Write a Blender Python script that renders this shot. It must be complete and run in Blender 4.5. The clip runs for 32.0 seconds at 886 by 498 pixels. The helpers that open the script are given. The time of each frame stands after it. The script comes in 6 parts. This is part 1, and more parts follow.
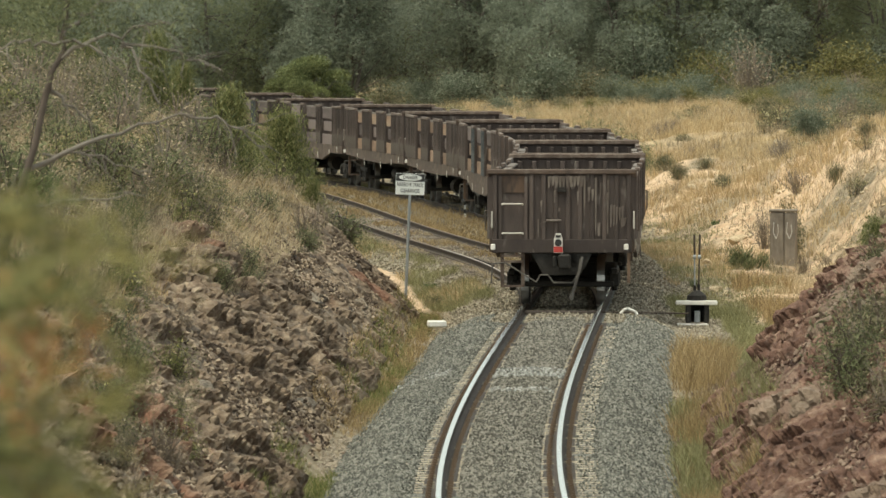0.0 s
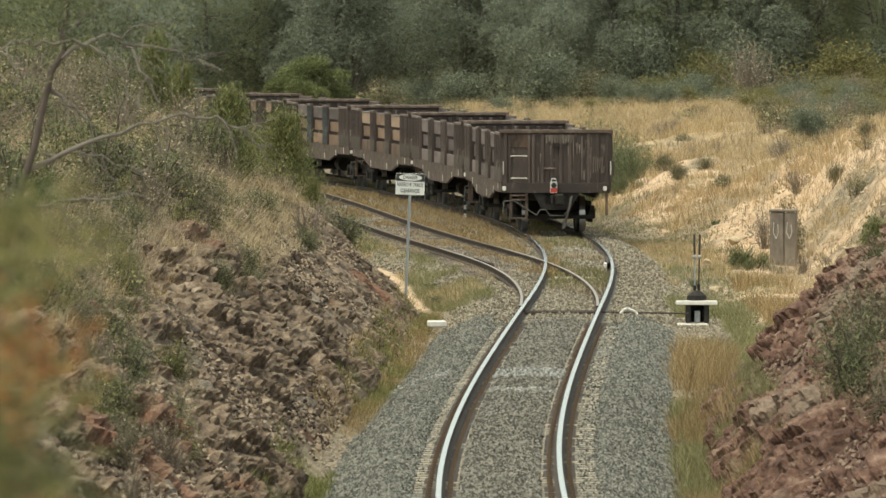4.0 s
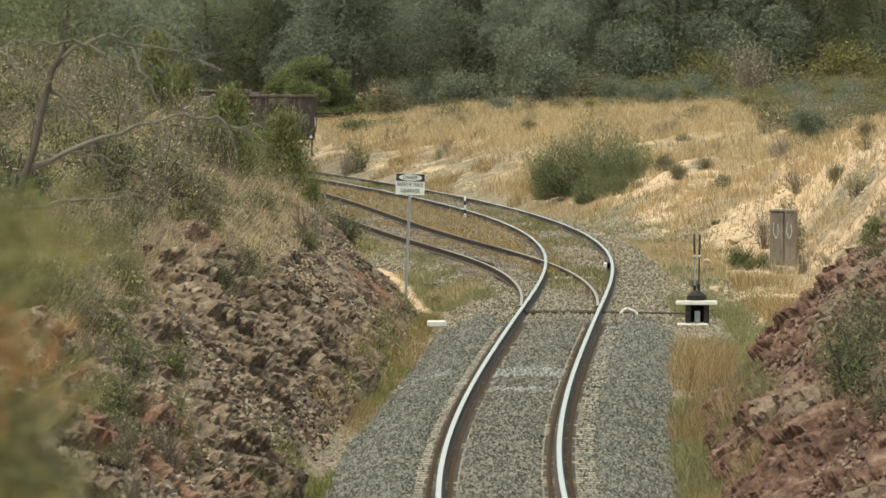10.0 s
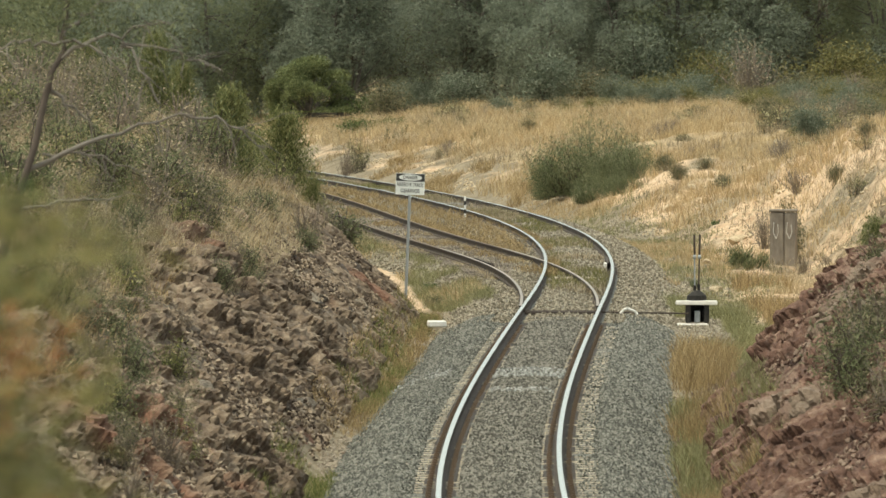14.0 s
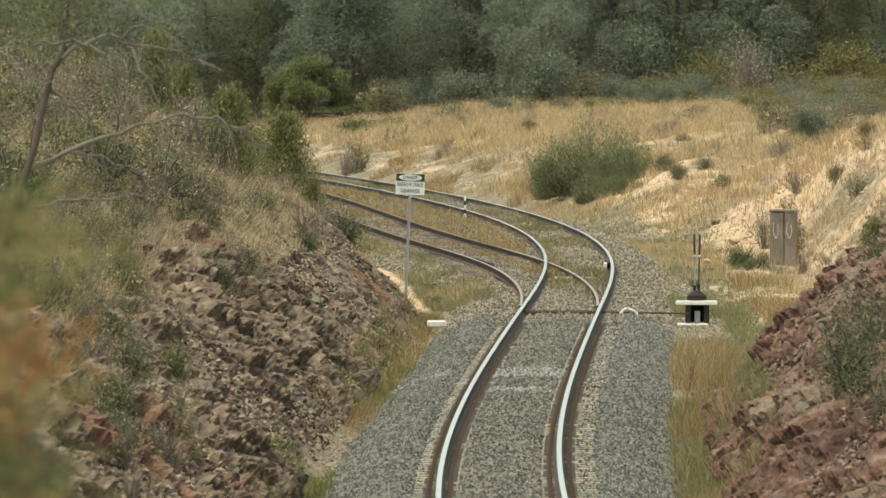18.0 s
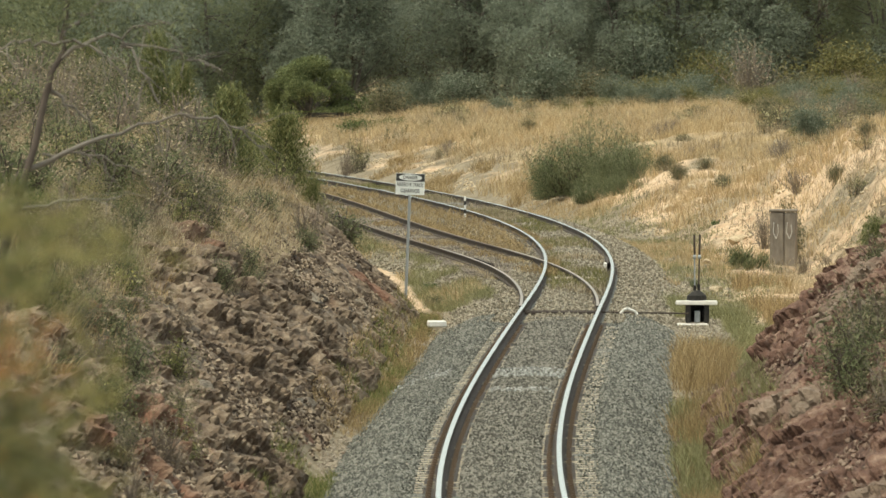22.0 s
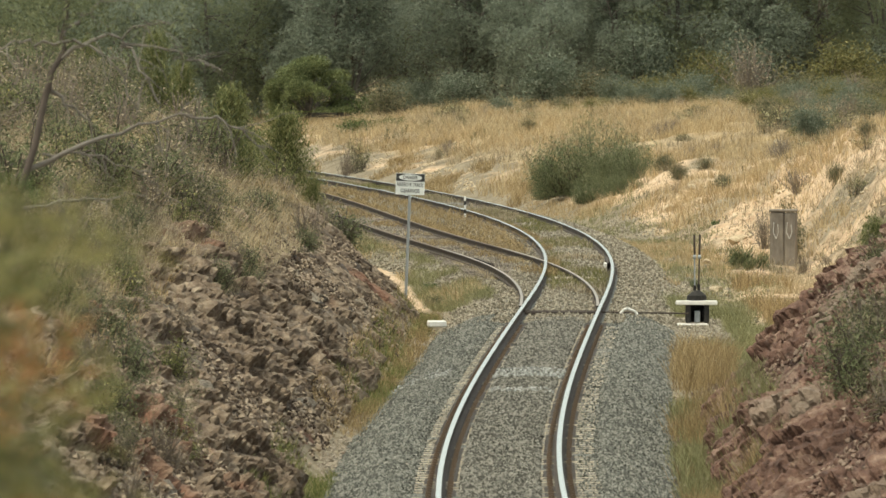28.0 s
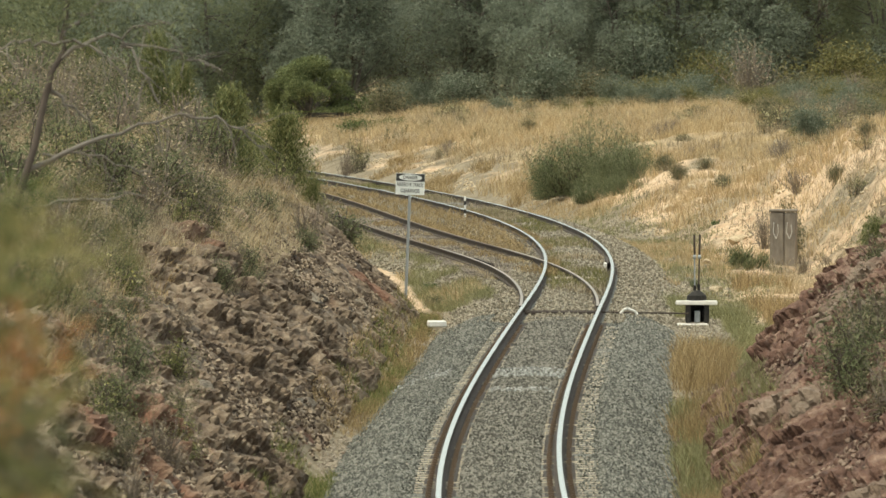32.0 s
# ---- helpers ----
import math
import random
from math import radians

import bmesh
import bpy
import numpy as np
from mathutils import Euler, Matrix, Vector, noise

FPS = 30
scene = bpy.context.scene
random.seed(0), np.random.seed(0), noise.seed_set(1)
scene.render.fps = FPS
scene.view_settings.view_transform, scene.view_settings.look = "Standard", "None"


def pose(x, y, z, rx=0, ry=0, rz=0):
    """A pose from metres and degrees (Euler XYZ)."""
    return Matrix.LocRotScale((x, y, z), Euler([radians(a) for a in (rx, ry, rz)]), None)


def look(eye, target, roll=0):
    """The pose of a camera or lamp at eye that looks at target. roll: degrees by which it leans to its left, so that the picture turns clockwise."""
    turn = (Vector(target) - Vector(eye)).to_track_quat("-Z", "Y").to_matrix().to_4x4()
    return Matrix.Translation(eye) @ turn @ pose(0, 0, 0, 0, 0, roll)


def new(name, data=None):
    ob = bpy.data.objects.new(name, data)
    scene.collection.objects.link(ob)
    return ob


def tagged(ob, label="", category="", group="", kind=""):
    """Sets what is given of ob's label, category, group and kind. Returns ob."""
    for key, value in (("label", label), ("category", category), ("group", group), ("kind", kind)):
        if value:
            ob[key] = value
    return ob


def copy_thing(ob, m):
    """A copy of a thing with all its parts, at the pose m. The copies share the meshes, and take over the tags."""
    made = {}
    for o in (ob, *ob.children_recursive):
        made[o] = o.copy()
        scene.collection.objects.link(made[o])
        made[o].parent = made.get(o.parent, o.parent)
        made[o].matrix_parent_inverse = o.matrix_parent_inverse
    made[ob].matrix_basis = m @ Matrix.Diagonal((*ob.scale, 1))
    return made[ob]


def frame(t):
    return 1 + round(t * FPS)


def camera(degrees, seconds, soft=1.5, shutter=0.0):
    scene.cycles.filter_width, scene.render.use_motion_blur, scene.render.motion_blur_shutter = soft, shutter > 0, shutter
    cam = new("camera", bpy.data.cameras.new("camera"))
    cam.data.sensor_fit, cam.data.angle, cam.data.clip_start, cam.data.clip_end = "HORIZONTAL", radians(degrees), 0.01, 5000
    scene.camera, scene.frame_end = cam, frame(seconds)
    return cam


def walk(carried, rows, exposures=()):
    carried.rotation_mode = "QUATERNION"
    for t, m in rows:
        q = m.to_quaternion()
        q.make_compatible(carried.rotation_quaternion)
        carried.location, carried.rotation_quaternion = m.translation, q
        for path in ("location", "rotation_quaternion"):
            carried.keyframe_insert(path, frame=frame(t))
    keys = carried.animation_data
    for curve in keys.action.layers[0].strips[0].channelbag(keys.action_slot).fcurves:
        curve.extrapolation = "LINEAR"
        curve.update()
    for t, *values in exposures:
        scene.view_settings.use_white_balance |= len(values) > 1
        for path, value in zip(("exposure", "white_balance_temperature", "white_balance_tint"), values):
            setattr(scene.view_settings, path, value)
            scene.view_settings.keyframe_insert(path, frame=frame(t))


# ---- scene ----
cam = camera(5.441, 32.0, soft=1.5)
EYE = (0.0, 0.0, 5.84)
cam_pose = look(EYE, (0.0, 100.0, 5.84 - 2.6121))
walk(cam, [(0.0, cam_pose), (32.0, cam_pose)], exposures=[(0.0, 0.71, 7000, -2), (32.0, 0.71, 7000, -2)])
cam.data.dof.use_dof = True
cam.data.dof.focus_distance = 190.0
cam.data.dof.aperture_fstop = 13.0

# ---- daylight: thin overcast, soft high sun from behind on the left ----
SUN_ELEV, SUN_AZ = radians(64), radians(-125)
world = bpy.data.worlds.new("sky")
scene.world = world
world.use_nodes = True
wn = world.node_tree
sky = wn.nodes.new("ShaderNodeTexSky")
sky.sky_type, sky.sun_disc = "NISHITA", False
sky.sun_elevation, sky.sun_rotation = SUN_ELEV, SUN_AZ
sky.air_density, sky.dust_density, sky.ozone_density = 1.0, 6.0, 0.6
wn.nodes["Background"].inputs["Strength"].default_value = 0.12
cloud = wn.nodes.new("ShaderNodeMixRGB")
cloud.inputs[0].default_value = 0.55
cloud.inputs[2].default_value = (6.6, 6.9, 7.0, 1)
wn.links.new(sky.outputs[0], cloud.inputs[1])
wn.links.new(cloud.outputs[0], wn.nodes["Background"].inputs["Color"])
sun = new("sun", bpy.data.lights.new("sun", "SUN"))
sun.data.energy, sun.data.angle, sun.data.color = 1.3, radians(16), (1.0, 0.93, 0.82)
sd = Vector((math.sin(SUN_AZ) * math.cos(SUN_ELEV), math.cos(SUN_AZ) * math.cos(SUN_ELEV), math.sin(SUN_ELEV)))
sun.matrix_world = look(sd * 300, (0, 0, 0))

# ---- small helpers ----
rng = np.random.default_rng(7)


def vnoise(p, seed=0):
    """Smooth value noise of points (N, 3), 0 to 1."""
    p = np.asarray(p, float)
    i = np.floor(p).astype(np.int64)
    f = p - i
    f = f * f * (3 - 2 * f)
    total = np.zeros(len(p))
    for dx in (0, 1):
        for dy in (0, 1):
            for dz in (0, 1):
                h = (i[:, 0] + dx) * 374761393 + (i[:, 1] + dy) * 668265263 + (i[:, 2] + dz) * 2147483647 + seed * 974711
                h = (h ^ (h >> 13)) * 1274126177
                h = ((h ^ (h >> 16)) & 0xFFFFFF) / float(0xFFFFFF)
                wgt = (f[:, 0] if dx else 1 - f[:, 0]) * (f[:, 1] if dy else 1 - f[:, 1]) * (f[:, 2] if dz else 1 - f[:, 2])
                total += wgt * h
    return total


def fbm(p, octaves=4, seed=0):
    p = np.asarray(p, float)
    out, amp, tot = np.zeros(len(p)), 1.0, 0.0
    for o in range(octaves):
        out += amp * vnoise(p * 2 ** o, seed + o)
        tot += amp
        amp *= 0.5
    return out / tot


def smooth(a, b, x):
    t = np.clip((np.asarray(x, float) - a) / (b - a), 0, 1)
    return t * t * (3 - 2 * t)


def mesh_of(name, verts, faces, mats, smooth_shade=False, index=None):
    me = bpy.data.meshes.new(name)
    me.from_pydata(np.asarray(verts, float).tolist(), [], faces.tolist() if isinstance(faces, np.ndarray) else faces)
    for m in (mats if isinstance(mats, (list, tuple)) else [mats]):
        me.materials.append(m)
    if index is not None:
        me.polygons.foreach_set("material_index", np.asarray(index, np.int32))
    if smooth_shade:
        me.polygons.foreach_set("use_smooth", np.ones(len(me.polygons), bool))
    me.update()
    return me


def under(ob, parent):
    ob.parent = parent
    return ob


def piece(name, me, parent, label="", at=None):
    ob = new(name, me)
    ob.parent = parent
    if at is not None:
        ob.matrix_basis = at
    return tagged(ob, label)


def part(name, bm, material, parent, label=""):
    """Links a bmesh as one mesh object under a thing or a part."""
    me = bpy.data.meshes.new(name)
    bmesh.ops.recalc_face_normals(bm, faces=bm.faces)
    bm.to_mesh(me)
    bm.free()
    for m in (material if isinstance(material, (list, tuple)) else [material]):
        me.materials.append(m)
    return piece(name, me, parent, label)


def box(bm, x0, y0, z0, x1, y1, z1, bevel=0.0, at=None):
    m = Matrix.Translation(((x0 + x1) / 2, (y0 + y1) / 2, (z0 + z1) / 2)) @ Matrix.Diagonal((x1 - x0, y1 - y0, z1 - z0, 1))
    r = bmesh.ops.create_cube(bm, size=1, matrix=(at @ m) if at is not None else m)
    if bevel:
        es = list({e for v in r["verts"] for e in v.link_edges})
        bmesh.ops.bevel(bm, geom=es, offset=bevel, segments=1, affect="EDGES")
    return bm


def rod(bm, a, b, r, sides=8, r2=None):
    a, b = Vector(a), Vector(b)
    d = b - a
    m = Matrix.Translation((a + b) / 2) @ d.to_track_quat("Z", "Y").to_matrix().to_4x4()
    bmesh.ops.create_cone(bm, cap_ends=True, segments=sides, radius1=r, radius2=r if r2 is None else r2, depth=d.length, matrix=m)
    return bm


def pipe(bm, pts, r, sides=7):
    for a, b in zip(pts[:-1], pts[1:]):
        rod(bm, a, b, r, sides)
    return bm


def tube_arrays(paths, sides=6):
    """Vertices and faces of tapered tubes; a path is a list of (x, y, z, radius)."""
    V, Fc = [], []
    ang = np.arange(sides) * 2 * np.pi / sides
    for path in paths:
        p = np.asarray(path, float)
        c, r = p[:, :3], p[:, 3]
        t = np.gradient(c, axis=0)
        t /= np.linalg.norm(t, axis=1)[:, None] + 1e-9
        ref = np.array([0.31, 0.95, 0.05])
        n1 = np.cross(t, ref)
        n1 /= np.linalg.norm(n1, axis=1)[:, None] + 1e-9
        n2 = np.cross(t, n1)
        base = len(V)
        for k in range(len(p)):
            V.extend(c[k] + r[k] * (np.cos(ang)[:, None] * n1[k] + np.sin(ang)[:, None] * n2[k]))
        for k in range(len(p) - 1):
            for j in range(sides):
                a, b = base + k * sides + j, base + k * sides + (j + 1) % sides
                Fc.append((a, b, b + sides, a + sides))
    return np.array(V), Fc


def leaf_arrays(centres, length, width, droop=0.5, r=None, flat=0.0):
    """A bent four-cornered leaf at each centre, with random lie; droop 1 hangs, -1 stands."""
    r = r or rng
    n = len(centres)
    d = r.normal(size=(n, 3))
    d /= np.linalg.norm(d, axis=1)[:, None]
    d[:, 2] = d[:, 2] * (1 - abs(droop)) - droop * 1.2
    d /= np.linalg.norm(d, axis=1)[:, None]
    s = np.cross(d, r.normal(size=(n, 3)))
    s /= np.linalg.norm(s, axis=1)[:, None] + 1e-9
    L = (length * r.uniform(0.6, 1.3, n))[:, None]
    W = (width * r.uniform(0.6, 1.3, n))[:, None]
    up = np.cross(d, s)
    c = np.asarray(centres)
    V = np.stack([c - d * L / 2, c + s * W / 2 + up * W * 0.25, c + d * L / 2, c - s * W / 2 + up * W * 0.25], 1).reshape(-1, 3)
    Fc = np.arange(4 * n).reshape(n, 4)
    return V, Fc


def join_arrays(parts):
    V, Fc, I, base = [], [], [], 0
    for v, f, mi in parts:
        V.append(np.asarray(v))
        Fc.extend((np.asarray(f) + base).tolist() if isinstance(f, np.ndarray) else [tuple(i + base for i in q) for q in f])
        I.extend([mi] * len(f))
        base += len(v)
    return np.concatenate(V), Fc, I


# ---- materials ----
def material(name, colours, scale=4.0, rough=0.8, metal=0.0, bump=0.15, bump_scale=None, detail=6.0, island=0.0, objvar=0.0,
             stretch=(1, 1, 1), spots=None, translucent=0.0, coords="Object", big=0.35, spec=0.5):
    """A noise-blended surface of two or three colours at two scales, with fine relief; spots: (colour, scale, threshold)."""
    m = bpy.data.materials.new(name)
    m.use_nodes = True
    t, b = m.node_tree, m.node_tree.nodes["Principled BSDF"]
    N, K = t.nodes.new, t.links.new
    co, mp = N("ShaderNodeTexCoord"), N("ShaderNodeMapping")
    mp.inputs["Scale"].default_value = stretch
    K(co.outputs[coords], mp.inputs[0])
    n1, n2 = N("ShaderNodeTexNoise"), N("ShaderNodeTexNoise")
    for n, s in ((n1, scale), (n2, scale * 0.13)):
        n.inputs["Scale"].default_value, n.inputs["Detail"].default_value = s, detail
        n.inputs["Roughness"].default_value = 0.62
        K(mp.outputs[0], n.inputs[0])
    mix = N("ShaderNodeMath")
    mix.operation = "MULTIPLY_ADD"
    mix.inputs[1].default_value = big
    K(n2.outputs[0], mix.inputs[0])
    sc = N("ShaderNodeMath")
    sc.operation = "MULTIPLY"
    sc.inputs[1].default_value = 1 - big
    K(n1.outputs[0], sc.inputs[0])
    K(sc.outputs[0], mix.inputs[2])
    fac = mix.outputs[0]
    if island or objvar:
        src = N("ShaderNodeNewGeometry").outputs["Random Per Island"] if island else N("ShaderNodeObjectInfo").outputs["Random"]
        ad = N("ShaderNodeMath")
        ad.operation = "MULTIPLY_ADD"
        ad.inputs[1].default_value = island or objvar
        K(src, ad.inputs[0])
        sb = N("ShaderNodeMath")
        sb.operation = "SUBTRACT"
        sb.inputs[1].default_value = (island or objvar) / 2
        K(fac, sb.inputs[0])
        K(sb.outputs[0], ad.inputs[2])
        fac = ad.outputs[0]
    ramp = N("ShaderNodeValToRGB")
    e = ramp.color_ramp.elements
    pos = np.linspace(0.3, 0.7, len(colours))
    e[0].position, e[1].position = pos[0], pos[-1]
    e[0].color, e[1].color = (*colours[0], 1), (*colours[-1], 1)
    for k in range(1, len(colours) - 1):
        q = e.new(pos[k])
        q.color = (*colours[k], 1)
    K(fac, ramp.inputs[0])
    col = ramp.outputs[0]
    if spots:
        n3, lt, mx = N("ShaderNodeTexNoise"), N("ShaderNodeValToRGB"), N("ShaderNodeMixRGB")
        n3.inputs["Scale"].default_value, n3.inputs["Detail"].default_value = spots[1], 5
        K(mp.outputs[0], n3.inputs[0])
        lt.color_ramp.elements[0].position, lt.color_ramp.elements[1].position = spots[2], spots[2] + 0.08
        K(n3.outputs[0], lt.inputs[0])
        K(lt.outputs[0], mx.inputs[0])
        K(col, mx.inputs[1])
        mx.inputs[2].default_value = (*spots[0], 1)
        col = mx.outputs[0]
    K(col, b.inputs["Base Color"])
    b.inputs["Roughness"].default_value, b.inputs["Metallic"].default_value = rough, metal
    b.inputs["Specular IOR Level"].default_value = spec
    if bump:
        bp, nb = N("ShaderNodeBump"), N("ShaderNodeTexNoise")
        nb.inputs["Scale"].default_value, nb.inputs["Detail"].default_value = bump_scale or scale * 3, 8
        K(mp.outputs[0], nb.inputs[0])
        K(nb.outputs[0], bp.inputs["Height"])
        bp.inputs["Strength"].default_value, bp.inputs["Distance"].default_value = 1.0, bump * 0.1
        K(bp.outputs[0], b.inputs["Normal"])
    if translucent:
        tr, ms = N("ShaderNodeBsdfTranslucent"), N("ShaderNodeMixShader")
        K(col, tr.inputs[0])
        ms.inputs[0].default_value = translucent
        K(b.outputs[0], ms.inputs[1])
        K(tr.outputs[0], ms.inputs[2])
        K(ms.outputs[0], t.nodes["Material Output"].inputs[0])
    return m


M = {}
M["ballast"] = material("ballast", [(0.0757, 0.0766, 0.0683), (0.142, 0.143, 0.128), (0.243, 0.239, 0.214)], 22, 0.9, bump=0.5, bump_scale=30)
M["stone"] = material("ballast_stone", [(0.07, 0.0705, 0.061), (0.133, 0.133, 0.116), (0.25, 0.245, 0.215)], 3, 0.9, bump=0.1, island=0.75)
M["mid_stone"] = material("brownish_ballast_stone", [(0.065, 0.061, 0.05), (0.14, 0.132, 0.112), (0.26, 0.245, 0.21)], 3, 0.9, bump=0.1, island=0.9)
M["old_stone"] = material("weathered_stone", [(0.135, 0.114, 0.083), (0.23, 0.197, 0.148), (0.36, 0.317, 0.245)], 3, 0.9, bump=0.3, island=0.9)
M["old_bed"] = material("weedy_old_ballast", [(0.125, 0.107, 0.076), (0.21, 0.18, 0.13), (0.30, 0.26, 0.19)], 9, 0.95, bump=0.5, spots=((0.15, 0.14, 0.07), 1.2, 0.56))
M["pale_ballast"] = material("pale_ballast_stone", [(0.18, 0.185, 0.175), (0.30, 0.305, 0.29), (0.42, 0.42, 0.40)], 3, 0.9, bump=0.1, island=0.9)
M["concrete"] = material("sleeper_concrete", [(0.206, 0.168, 0.12), (0.319, 0.269, 0.197), (0.413, 0.355, 0.27)], 9, 0.9, bump=0.2, objvar=0.4)
M["timber"] = material("sleeper_timber", [(0.07, 0.05, 0.04), (0.15, 0.12, 0.10), (0.25, 0.21, 0.17)], 12, 0.9, bump=0.3, stretch=(0.25, 3, 3), objvar=0.4)
M["rail_top"] = material("polished_rail_steel", [(0.84, 0.84, 0.82), (0.92, 0.92, 0.9)], 3, 0.2, 1.0, bump=0.0)
M["rail_dull"] = material("dull_rail_steel", [(0.246, 0.194, 0.151), (0.41, 0.341, 0.274)], 3, 0.42, 0.6, bump=0.0)
M["rail_old"] = material("brown_rail_top", [(0.105, 0.0704, 0.0486), (0.197, 0.139, 0.0981)], 3, 0.75, 0.0, bump=0.05)
M["rail_rust"] = material("rusty_rail_steel", [(0.035, 0.027, 0.022), (0.06, 0.046, 0.038), (0.095, 0.07, 0.055)], 9, 0.85, 0.1, bump=0.15)
M["clip"] = material("rusty_clip", [(0.10, 0.068, 0.045), (0.18, 0.12, 0.075)], 9, 0.8, 0.2, bump=0.1)
# rust stain, made darker to hold the shadow at the rail's foot
M["pad"] = material("rust_and_shade_ballast", [(0.026, 0.021, 0.018), (0.05, 0.041, 0.034), (0.08, 0.066, 0.054)], 14, 0.9, bump=0.4)
M["wagon"] = material("weathered_brown_wagon_paint", [(0.038, 0.028, 0.0255), (0.066, 0.050, 0.0445), (0.112, 0.086, 0.076)], 1.6, 0.75, 0.1, bump=0.15, bump_scale=12, stretch=(1, 1, 0.3), objvar=0.3, spots=((0.14, 0.12, 0.105), 5.0, 0.61))
M["wagon_rib"] = material("worn_wagon_edge", [(0.05, 0.035, 0.029), (0.11, 0.078, 0.062), (0.25, 0.21, 0.18)], 3.5, 0.75, 0.1, bump=0.15)
M["wagon_pale"] = material("faded_pale_paint", [(0.06, 0.045, 0.038), (0.125, 0.102, 0.087), (0.26, 0.225, 0.195)], 9, 0.8, 0.0, bump=0.1, stretch=(1, 1, 0.3))
M["wagon_rust"] = material("rust_brown_sheet", [(0.06, 0.039, 0.028), (0.11, 0.07, 0.048), (0.18, 0.118, 0.08)], 2.5, 0.85, 0.05, bump=0.2, stretch=(1, 1, 0.4), spots=((0.05, 0.035, 0.028), 3.0, 0.56))
M["wagon_sill"] = material("stained_sill_steel", [(0.045, 0.032, 0.026), (0.085, 0.06, 0.046), (0.15, 0.112, 0.085)], 2.5, 0.85, 0.05, bump=0.2, spots=((0.24, 0.20, 0.16), 4.0, 0.63))
M["wagon_board"] = material("mauve_grey_board", [(0.068, 0.050, 0.047), (0.115, 0.087, 0.081), (0.175, 0.138, 0.128)], 2.5, 0.85, 0.0, bump=0.15, stretch=(0.3, 1, 1.5), objvar=0.5)
M["wagon_tan"] = material("tan_weathered_board", [(0.15, 0.095, 0.062), (0.24, 0.155, 0.10), (0.33, 0.235, 0.165)], 2.5, 0.85, 0.0, bump=0.15, stretch=(0.3, 1, 1.5), objvar=0.4)
M["wagon_blue"] = material("dark_blue_grey_panel", [(0.03, 0.036, 0.04), (0.06, 0.07, 0.076), (0.12, 0.128, 0.13)], 3, 0.7, 0.1, bump=0.12)
# iron darkened in colour to stand in for the shade under the wagons
M["iron"] = material("shade_darkened_iron", [(0.008, 0.007, 0.006), (0.018, 0.016, 0.014), (0.038, 0.031, 0.026)], 5, 0.75, 0.2, bump=0.15)
M["wheel_steel"] = material("bright_wheel_tread", [(0.35, 0.34, 0.33), (0.5, 0.49, 0.48)], 6, 0.35, 1.0, bump=0.0)
M["white"] = material("chalky_white_paint", [(0.52, 0.50, 0.46), (0.72, 0.70, 0.66), (0.8, 0.78, 0.74)], 8, 0.7, bump=0.08)
M["grab"] = material("pale_grab_rail_paint", [(0.40, 0.37, 0.33), (0.62, 0.59, 0.54)], 9, 0.7, bump=0.05)
M["red"] = material("red_lamp_plastic", [(0.42, 0.045, 0.04), (0.55, 0.07, 0.06)], 8, 0.4, bump=0.0)
M["black"] = material("black_plastic", [(0.012, 0.012, 0.012), (0.03, 0.03, 0.03)], 8, 0.5, bump=0.0)
M["hose"] = material("grey_rubber_hose", [(0.06, 0.055, 0.05), (0.13, 0.12, 0.11)], 9, 0.7, bump=0.05)
M["galv"] = material("galvanised_post", [(0.26, 0.28, 0.29), (0.38, 0.40, 0.41)], 8, 0.6, 0.4, bump=0.05)
M["sign_white"] = material("white_sign_sheet", [(0.66, 0.68, 0.66), (0.76, 0.78, 0.76)], 5, 0.5, bump=0.0)
M["sign_black"] = material("black_sign_print", [(0.02, 0.02, 0.02), (0.04, 0.04, 0.04)], 9, 0.5, bump=0.0)
M["old_concrete"] = material("stained_concrete", [(0.11, 0.09, 0.075), (0.20, 0.17, 0.14), (0.30, 0.26, 0.21)], 5, 0.9, bump=0.3, stretch=(1, 1, 0.4))
M["block_left"] = material("grey_brown_boulder", [(0.075, 0.055, 0.042), (0.165, 0.13, 0.098), (0.31, 0.262, 0.205)], 5.0, 0.92, bump=0.7, objvar=0.7, stretch=(1, 0.5, 2.5), spots=((0.15, 0.085, 0.06), 1.6, 0.58))
M["rubble_left"] = material("tan_brown_rubble", [(0.075, 0.053, 0.039), (0.165, 0.124, 0.089), (0.34, 0.27, 0.20)], 2.0, 0.95, bump=0.2, island=0.9)
M["rubble_right"] = material("red_brown_rubble", [(0.08, 0.045, 0.034), (0.15, 0.088, 0.066), (0.27, 0.20, 0.155)], 2.0, 0.95, bump=0.2, island=0.9)
M["block_right"] = material("red_boulder", [(0.062, 0.036, 0.029), (0.125, 0.075, 0.058), (0.23, 0.175, 0.135)], 5.0, 0.92, bump=0.7, objvar=0.7, stretch=(1, 0.5, 2.5))
M["pale_rock"] = material("pale_sandstone", [(0.40, 0.31, 0.20), (0.56, 0.46, 0.32)], 4, 0.9, bump=0.4)
M["bark"] = material("grey_brown_bark", [(0.07, 0.06, 0.05), (0.13, 0.112, 0.095), (0.22, 0.19, 0.165)], 5, 0.9, bump=0.3, stretch=(1, 1, 0.3))
M["twig"] = material("grey_dead_twig", [(0.14, 0.115, 0.092), (0.27, 0.225, 0.185)], 6, 0.9, bump=0.1)
M["twig_grey"] = material("grey_bare_branch", [(0.09, 0.077, 0.066), (0.19, 0.165, 0.142), (0.32, 0.285, 0.25)], 4, 0.9, bump=0.1)
M["dark_twig"] = material("dark_bark_branch", [(0.05, 0.038, 0.032), (0.11, 0.085, 0.07)], 6, 0.9, bump=0.1)


